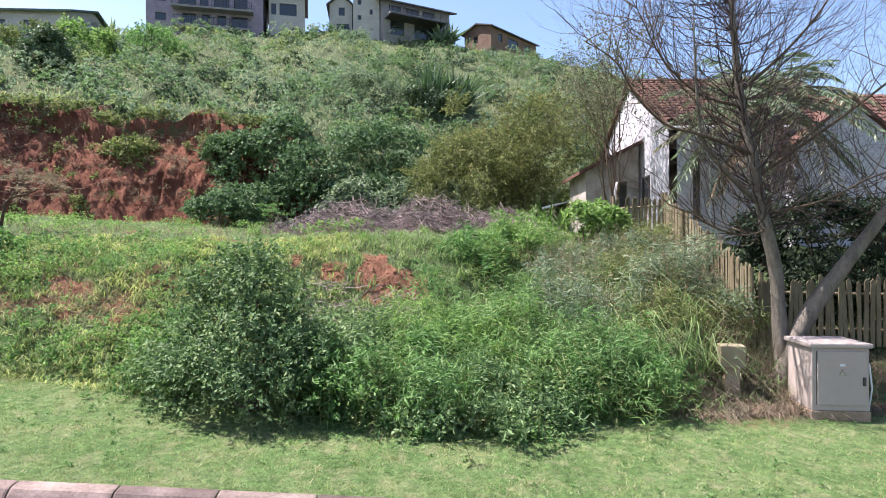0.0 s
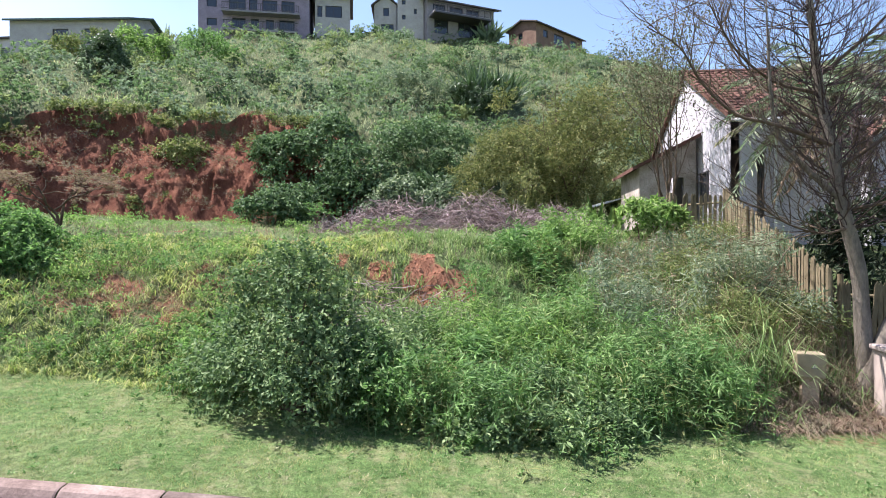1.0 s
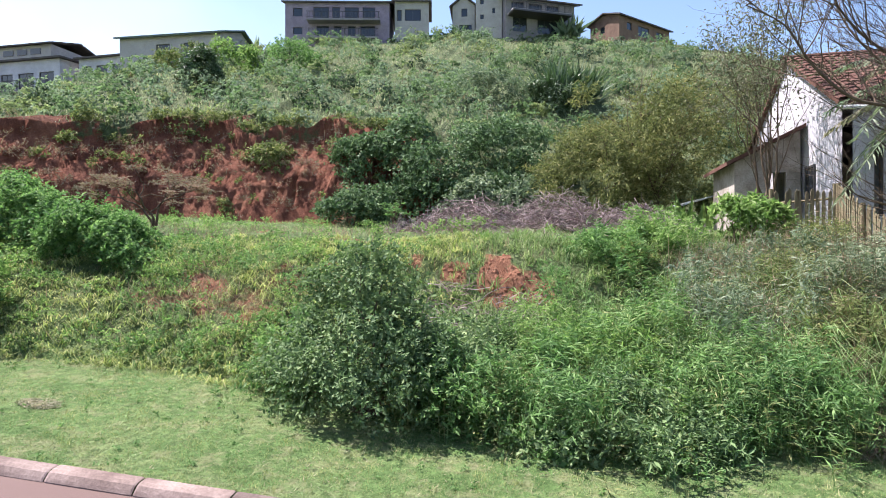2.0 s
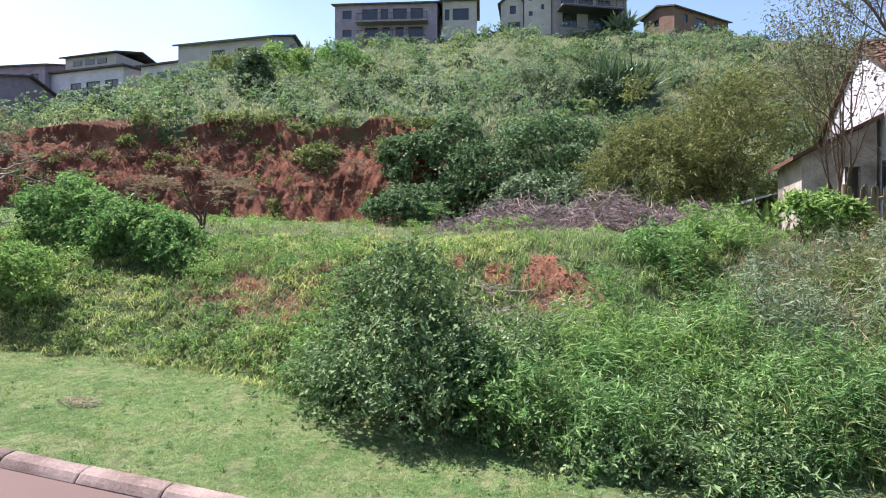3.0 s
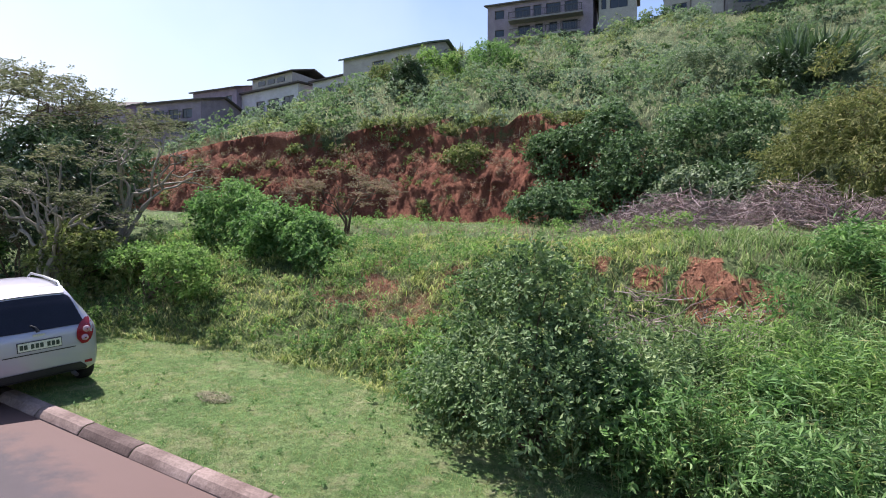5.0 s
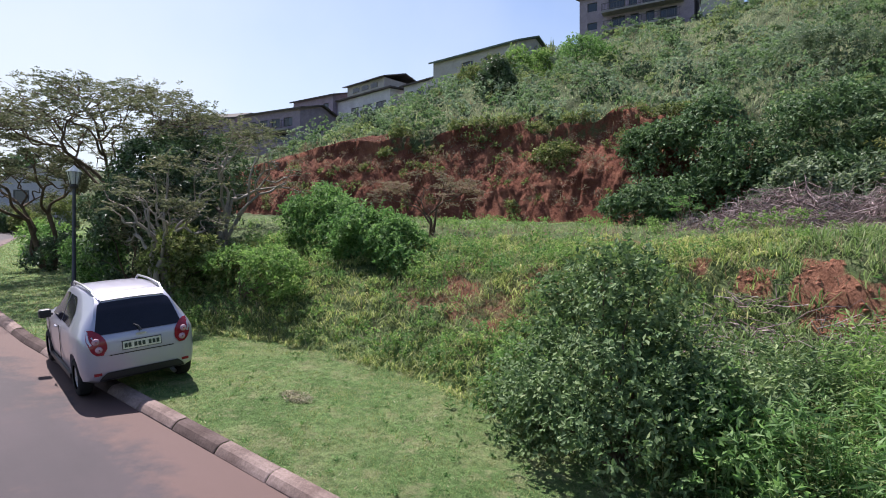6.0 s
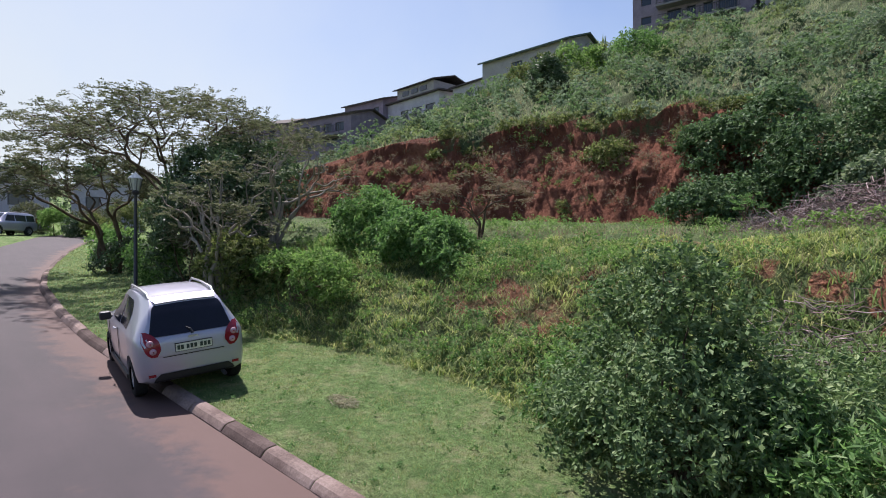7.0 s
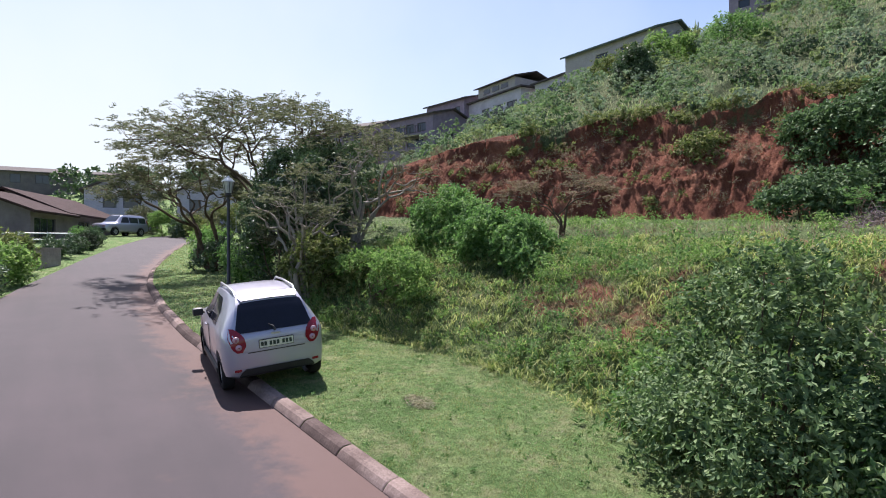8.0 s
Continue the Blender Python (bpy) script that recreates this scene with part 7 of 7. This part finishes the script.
def palm(x, y, h, label, n=26, length=2.6, dead=12):
    top = thing("palm_tree", pose(x, y, ground_at(x, y)[0] - 0.1), label, "palm")
    part("trunk", Geo().tube([(0, 0, 0), (0.05, 0, h * 0.4), (0.1, 0, h)], [0.2, 0.17, 0.15], 12), BARK_BROWN, top, smooth=True)
    for k in range(n):
        a, e = k * 2.4, 1.1 - 1.6 * (k / n)
        g_ = Geo()
        frond(g_, (0.1, 0, h), (math.cos(a) * math.cos(e), math.sin(a) * math.cos(e), math.sin(e)), length * RNG.uniform(0.85, 1.1), 42, 0.3 + 0.4 * RNG.uniform())
        part("frond", g_, LEAF_GREY if k % 3 else LEAF_DUSK, top)
    for k in range(dead):
        a, e = k * 2.4 + 0.7, -0.7 - 0.5 * RNG.uniform()
        g_ = Geo()
        frond(g_, (0.1, 0, h - 0.1), (math.cos(a) * math.cos(e), math.sin(a) * math.cos(e), math.sin(e)), length * RNG.uniform(0.6, 0.85), 26, 0.35)
        part("dead_frond", g_, GRASS_DRY, top, "dry brown hanging frond")


palm(8.5, 15.6, 4.5, "feathery grey-green palm before the white house", 42, 2.8, 16)


def strap_clump(x, y, label, n, length, width, mat=None):
    """Big upright strap or paddle leaves from one foot."""
    g_ = Geo()
    a, e = RNG.uniform(0, 2 * np.pi, n), RNG.uniform(0.5, 1.45, n)
    d = np.stack([np.cos(a) * np.cos(e), np.sin(a) * np.cos(e), np.sin(e)], -1)
    b = RNG.normal(size=(n, 3)) * [0.5, 0.5, 0.1]
    leaves(g_, b, d, length * RNG.uniform(0.7, 1.2, n), np.full(n, width))
    top = thing("strap_plant", pose(x, y, ground_at(x, y)[0]), label, "plant")
    tagged(part("foliage", g_, mat or LEAF_DARK, top))


strap_clump(-1.5, 46.5, "dark clump of strap-leaved plants on the hillside", 320, 3.4, 0.26)
strap_clump(0.3, 47.5, "dark clump of strap-leaved plants among scrub", 260, 3.0, 0.24)
strap_clump(-38.3, 63.0, "tall paddle-leaved plants beside a hilltop house", 60, 3.8, 0.6, LEAF_GREY)
strap_clump(-0.6, 78.0, "row of paddle-leaved plants beside a hilltop house", 90, 3.0, 0.5, LEAF_GREY)
strap_clump(4.3, 24.0, "broad-leaved green plant beside the low shelter", 26, 1.3, 0.3, LEAF_BRIGHT)

bush("lime_shrub", 4.05, 16.3, [(0, 0, 0.55, 0.75, 0.6, 0.6), (0.3, 0, 0.8, 0.5, 0.45, 0.45)], 420, 9, 0.17, 0.06, LEAF_BRIGHT, "lime green leafy shrub before the fence", "shrub", n_stems=12)
bush("dark_shrub", 8.2, 12.4, [(0, 0, 1.2, 1.8, 0.9, 1.3), (1.8, 0.2, 1.3, 1.8, 0.9, 1.3), (3.8, 0, 1.1, 1.7, 0.9, 1.2)], 3000, 9, 0.17, 0.055, LEAF_SHADE, "overgrown shrubs behind the fence in a dark shaded green", "shrub", n_stems=40, twig=0.35)
bush("flowering_shrub", 9.4, 10.7, [(0, 0, 0.9, 0.5, 0.35, 0.7)], 160, 8, 0.09, 0.045, leafy("leaf_orange_red", [(0.25, 0.05, 0.02), (0.4, 0.09, 0.03), (0.12, 0.10, 0.03)], 0.5, 0.3), "shrub with orange-red leaves by the fence", "shrub", n_stems=8)
bush("garden_tree", 7.2, 25.5, [(0, 0, 1.6, 1.4, 1.2, 1.5), (-1.2, 0, 1.0, 1.1, 1.0, 1.0)], 800, 9, 0.2, 0.07, LEAF_OLIVE, "straggly brownish green tree beside the outbuilding", "tree", n_stems=30, rough=0.5)


# twiggy straggler before the white house's gable
def straggler(x, y, h):
    top = thing("straggly_tree", pose(x, y, ground_at(x, y)[0] - 0.1), "thin straggly tree of grey-brown twigs beside the white house", "tree")
    t, ends = Geo(), []
    for k in range(5):
        a = k * 1.3
        branches(t, (0, 0, 0), unit(np.array([0.22 * math.cos(a), 0.3 * math.sin(a), 1.0])), h * 0.5, 0.05, 4, 0.6, 3, 0.12, ends, 0.1, sides=5, taper=0.6)
    part("trunk", t, BARK_BROWN, top)
    g_ = Geo()
    e = np.array([q for q, _ in ends])
    e = e[RNG.integers(0, len(e), 4500)] + RNG.normal(size=(4500, 3)) * 0.2
    leaves(g_, e, unit(RNG.normal(size=(4500, 3))), RNG.uniform(0.06, 0.17, 4500), RNG.uniform(0.03, 0.06, 4500))
    part("crown", g_, LEAF_DUSK, top)


straggler(5.5, 19.4, 5.0)


def flat_tree(x, y, label, height, radius, bark, mat, clumps, n, leaf=0.26, group="spreading trees by the road", lean=(0, 0), trunks=4, low=0.35):
    """An umbrella-shaped tree: forked trunks, fanning limbs, and a crown of thin flat sprays with gaps between them."""
    top = thing("spreading_tree", pose(x, y, ground_at(x, y)[0] - 0.1), label, "tree", group)
    a = RNG.uniform(0, 2 * np.pi, clumps)
    r = np.sqrt(RNG.uniform(0.02, 1, clumps))
    cx, cy = radius * r * np.cos(a) + lean[0] * height, radius * r * np.sin(a) + lean[1] * height
    cz = height * (1 - low * r**2.2) * (1 - 0.22 * RNG.uniform(0, 1, clumps) ** 2) - height * 0.02
    centre = np.stack([cx, cy, cz], -1)
    which = np.floor((a / (2 * np.pi)) * trunks).astype(int) % trunks
    thin = max(0.005, 0.0016 * height)

    def spread(geo, start, own, radius_, depth):
        """Limbs that fork again and again on their way to the sprays they carry."""
        if len(own) == 1 or depth == 0:
            for q in own:
                bend = start + (q - start) * 0.55 + RNG.normal(size=3) * 0.025 * height
                limb(geo, [start, bend, q], max(thin, radius_), thin * 0.7, 4, 3)
                for _ in range(3):
                    e = q + RNG.normal(size=3) * np.array([0.09, 0.09, 0.02]) * radius
                    geo.tube([bend, (bend + e) / 2 + RNG.normal(size=3) * 0.03, e], [thin, thin * 0.8, thin * 0.5], 3)
            return
        mid = own.mean(0)
        axis = RNG.normal(size=3) * [1, 1, 0.2]
        order = np.argsort((own - mid) @ axis)
        cut = max(1, int(len(own) * RNG.uniform(0.35, 0.65)))
        for some in (own[order[:cut]], own[order[cut:]]):
            if not len(some):
                continue
            aim = start + (some.mean(0) - start) * RNG.uniform(0.34, 0.5) + RNG.normal(size=3) * 0.015 * height
            bend = (start + aim) / 2 + RNG.normal(size=3) * 0.02 * height
            limb(geo, [start, bend, aim], radius_, radius_ * 0.72, 6, 3)
            spread(geo, aim, some, radius_ * 0.7, depth - 1)

    for k in range(trunks):
        b = (k + 0.5) * 2 * np.pi / trunks
        fork = np.array([0.13 * radius * math.cos(b) + 0.3 * lean[0] * height, 0.13 * radius * math.sin(b) + 0.3 * lean[1] * height, height * RNG.uniform(0.28, 0.45)])
        g_ = Geo()
        foot = np.array([0.05 * radius * math.cos(b), 0.05 * radius * math.sin(b), 0.0])
        mid = (foot + fork) / 2 + RNG.normal(size=3) * 0.03 * height
        limb(g_, [foot, mid, fork], 0.02 * height, 0.0135 * height, 8)
        if (which == k).any():
            spread(g_, fork, centre[which == k], 0.0115 * height, 4)
        part("trunk", g_, bark, top, smooth=True)
    c = Geo()
    pick = centre[RNG.integers(0, clumps, n)] + RNG.normal(size=(n, 3)) * np.array([0.075 * radius, 0.075 * radius, 0.015 * height])
    d = unit(RNG.normal(size=(n, 3)) * [1, 1, 0.3] + [0, 0, 0.1])
    per = 12
    s = np.linspace(0.1, 1, per)
    base = (pick[:, None] + d[:, None] * (s[None, :, None] * leaf * 2.2)).reshape(-1, 3)
    sd = unit(np.cross(d, [0, 0, 1.0]))
    lw = unit((d[:, None] * 0.5 + sd[:, None] * np.where(np.arange(per) % 2, 1, -1)[None, :, None] + 0.3 * RNG.normal(size=(n, per, 3))).reshape(-1, 3))
    leaves(c, base, lw, np.full(len(base), leaf) * RNG.uniform(0.6, 1.2, len(base)), np.full(len(base), leaf * 0.33))
    part("crown", c, mat, top)
    return top


flat_tree(-21.0, 9.3, "flat-topped spreading tree with a thin brownish green crown", 5.7, 4.8, BARK_BROWN, LEAF_DUSK, 120, 3400, 0.1, lean=(0.0, -0.06), trunks=3, low=0.24)
flat_tree(-24.5, 7.8, "spreading tree leaning over the road with open foliage", 5.0, 2.7, BARK_BROWN, LEAF_DUSK, 50, 1600, 0.11, lean=(0, -0.25), trunks=3)
flat_tree(-14.0, 7.75, "pale-stemmed tree with several leaning trunks and sparse leaves", 3.8, 1.7, BARK_PALE, LEAF_DUSK, 40, 420, 0.11, trunks=6, low=0.5)
flat_tree(-14.9, 9.6, "nearly bare young tree with thin leaning stems", 3.8, 1.9, BARK_PALE, LEAF_DUSK, 34, 130, 0.1, lean=(0.1, 0.12), low=0.4)
flat_tree(-11.5, 14.2, "small flat-topped sapling with brownish feathery leaves", 2.1, 1.6, BARK_BROWN, LEAF_RUST, 30, 900, 0.055, "saplings", trunks=3)
flat_tree(-5.6, 17.6, "thin sapling with few leaves on the plateau", 1.1, 0.5, BARK_BROWN, LEAF_MID, 12, 60, 0.07, "saplings", trunks=2)
# dark evergreens under the trees
for x, y, blobs, n, mat, lab in [
    (-16.6, 8.0, [(0, 0, 1.4, 1.3, 1.0, 1.5), (0.9, 0.4, 1.7, 1.2, 1.0, 1.5), (-0.9, 0.2, 1.2, 1.1, 0.9, 1.2), (0.3, 0.4, 2.9, 1.1, 0.9, 0.9)], 2000, LEAF_DARK, "dense dark evergreen shrub beneath the spreading trees"),
    (-17.0, 9.4, [(0, 0, 1.5, 1.3, 1.1, 1.6), (0.8, 0.6, 2.3, 1.2, 1.0, 1.3), (-0.8, 0.5, 2.6, 1.2, 1.0, 1.2)], 1300, LEAF_DARK, "tall dark evergreen shrub behind pale trunks"),
    (-14.2, 8.2, [(0, 0, 0.6, 1.0, 0.7, 0.7), (0.8, 0.3, 0.5, 0.8, 0.6, 0.6)], 800, LEAF_OLIVE, "scrubby olive undergrowth at the foot of the trees"),
    (-18.6, 9.6, [(0, 0, 1.6, 1.6, 1.3, 1.7), (0, 0.6, 2.8, 1.3, 1.1, 1.0)], 1100, LEAF_SHADE, "bush beside the street lamp in a dark shaded green"),
    (-19.5, 7.9, [(0, 0, 0.7, 1.3, 0.7, 0.8)], 600, LEAF_MID, "low green bush at the road's edge")]:
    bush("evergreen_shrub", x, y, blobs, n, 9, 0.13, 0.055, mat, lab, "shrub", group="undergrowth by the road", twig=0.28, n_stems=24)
for x, y, s, mat, lab in [(-31.5, 9.3, 1.0, LEAF_BRIGHT, "rounded bright green bush on the far verge"), (-27.5, 8.4, 0.8, LEAF_MID, "green bush on the far verge"), (-24.5, 7.9, 0.8, LEAF_DARK, "dark low bush beside the verge"),
                          (-23.6, 1.0, 0.8, LEAF_BRIGHT, "clipped leafy hedge bush across the road"), (-21.2, 0.6, 0.7, LEAF_DARK, "dark low hedge bush across the road"), (-26.8, 0.9, 1.0, LEAF_OLIVE, "tall leafy hedge bush across the road"),
                          (-57.0, 10.4, 1.3, LEAF_BRIGHT, "yellow-green garden bush before a villa"), (-58.5, 13.6, 1.8, LEAF_DUSK, "brownish green garden tree before a villa"), (-61.0, 17.0, 2.0, LEAF_OLIVE, "olive garden tree beyond the bend"), (-61.5, 8.8, 1.7, LEAF_DUSK, "brownish green garden tree beside a villa"), (-33.5, 2.6, 0.55, LEAF_DARK, "dark clipped bush before the bungalow"), (-36.5, 3.3, 0.5, LEAF_DARK, "dark clipped bush along the garden"), (-39.0, 3.9, 0.5, LEAF_SHADE, "clipped bush along the garden in a dark shaded green"), (-42.0, 4.2, 0.6, LEAF_DARK, "small clipped bush before the parked wagon"), (-44.0, 4.0, 0.6, LEAF_MID, "small clipped bush near the parked wagon"), (-52.5, 12.5, 1.1, LEAF_OLIVE, "yellow-green garden shrub by the road"), (-50.0, 17.5, 2.0, LEAF_DARK, "dark garden bush beyond the bend")]:
    bush("verge_bush", x, y, [(0, 0, 0.7 * s, 1.1 * s, 1.0 * s, 0.85 * s), (0.6 * s, 0.2, 0.6 * s, 0.8 * s, 0.7 * s, 0.7 * s), (-0.6 * s, 0, 0.55 * s, 0.8 * s, 0.7 * s, 0.65 * s)], int(500 * s), 9, 0.15 if x > -40 else 0.22, 0.065, mat, lab, "bush", group="bushes along the road", twig=0.3, n_stems=10)
hz = float(road_z(-56))
hedge = Geo()
crown(hedge, [(-54.0 - 1.2 * k, 11.2 + 0.45 * k, hz + 0.6, 1.1, 0.8, 0.75) for k in range(6)], 1500, 8, 0.18, 0.08, 0.2)
tagged(part("clipped_hedge", hedge, LEAF_DARK), "dark clipped hedge along the bend of the road", "hedge")
bw = thing("boundary_wall", pose(-28.4, 1.9, float(road_z(-28)) - 0.25, 0, 0, 158), "low pale concrete garden wall across the road", "wall")
part("wall", wall_geo(2.2, 1.1, 0.2), CONCRETE, bw)
part("coping", Geo().box(-0.05, 2.25, -0.04, 0.24, 1.102, 1.16), CONCRETE, bw)
rail = thing("garden_rail", pose(-44.5, -4.0, float(road_z(-45)) - 0.1, 0, 0, 92), "low pale rail fence before the bungalows", "fence")
for zr in (0.35, 0.75):
    part("rail", Geo().tube([(0, 0, zr), (9, 0, zr)], [0.04, 0.04], 6), TRIM_WHITE, rail)
for k in range(7):
    part("post", Geo().box(k * 1.5 - 0.04, k * 1.5 + 0.04, -0.04, 0.04, -0.3, 0.85), TRIM_WHITE, rail)
far_wood = Geo()
for q in on_ground(24, -150, -95, lambda x: -30, lambda x: 30):
    s = RNG.uniform(1.2, 3.0)
    crown(far_wood, [(q[0], q[1], q[2] + s * 0.8, s, s, s)], 70, 6, 0.7, 0.35, 0.6)
for q in on_ground(10, -92, -74, lambda x: 2, lambda x: 24):
    s = RNG.uniform(1.2, 2.4)
    crown(far_wood, [(q[0], q[1], q[2] + s * 0.9, s, s, s), (q[0], q[1] + s, q[2] + s * 0.6, s * 0.8, s * 0.8, s * 0.7)], 150, 7, 0.34, 0.17, 0.5)
tagged(part("far_trees", far_wood, LEAF_DARK), "distant trees between the houses on the far hill", "trees", kind="stuff")
# clods of soil on the bare scarp
clods = Geo()
ball = bmesh.new()
bmesh.ops.create_icosphere(ball, subdivisions=1, radius=1.0)
ball_v, ball_f = np.array([q.co[:] for q in ball.verts]), np.array([[q.index for q in f.verts] for f in ball.faces])
ball.free()
for q in on_ground(420, -3.4, -0.4, lambda x: 11.3, lambda x: 13.2, lambda x, y: bare_earth(x, y) > 0.4, sink=-0.0):
    r = RNG.uniform(0.015, 0.055)
    clods.add(q + ball_v * r * RNG.uniform(0.6, 1.2, (len(ball_v), 3)) * [1, 1, 0.8], ball_f)
tagged(part("soil_clods", clods, mottled("soil_dry_red", (0.20, 0.085, 0.052), (0.32, 0.15, 0.095), 4.0, 0.95, 30, 0.5, 0.01)), "dry crumbling red soil clods on the bare scarp", "soil", kind="stuff")
# a heap of dead clippings on the lawn
heap = Geo()
for q in on_ground(420, -7.35, -6.75, lambda x: 6.72, lambda x: 7.08, lambda x, y: ((x + 7.05) / 0.3) ** 2 + ((y - 6.9) / 0.17) ** 2 < 1):
    a = RNG.uniform(0, 2 * np.pi)
    d = np.array([math.cos(a), math.sin(a), RNG.uniform(-0.1, 0.5)]) * RNG.uniform(0.04, 0.1)
    heap.tube([q + [0, 0, 0.02], q + d * 0.5 + [0, 0, 0.035], q + d + [0, 0, 0.02]], [0.005, 0.005, 0.003], 3)
tagged(part("dead_clippings", heap, GRASS_STRAW), "small heap of grey dead clippings on the lawn", "clippings", kind="stuff")
# dead sticks on the bank
sticks = Geo()
for q in on_ground(170, -3.4, -0.7, lambda x: 10.4, lambda x: 12.2, sink=-0.12):
    a = RNG.uniform(0, 2 * np.pi)
    l_ = RNG.uniform(0.3, 0.8)
    d = np.array([math.cos(a), 0.5 * math.sin(a), RNG.uniform(-0.1, 0.6)]) * l_
    sticks.tube([q, q + d * 0.3 + RNG.normal(size=3) * 0.05, q + d * 0.65 + RNG.normal(size=3) * 0.07, q + d + [0, 0, -0.1 * l_]], [0.010, 0.008, 0.006, 0.003], 4)
tagged(part("dead_sticks", sticks, TWIG_PINK), "bleached dead sticks lying on the bank", "sticks", kind="stuff")
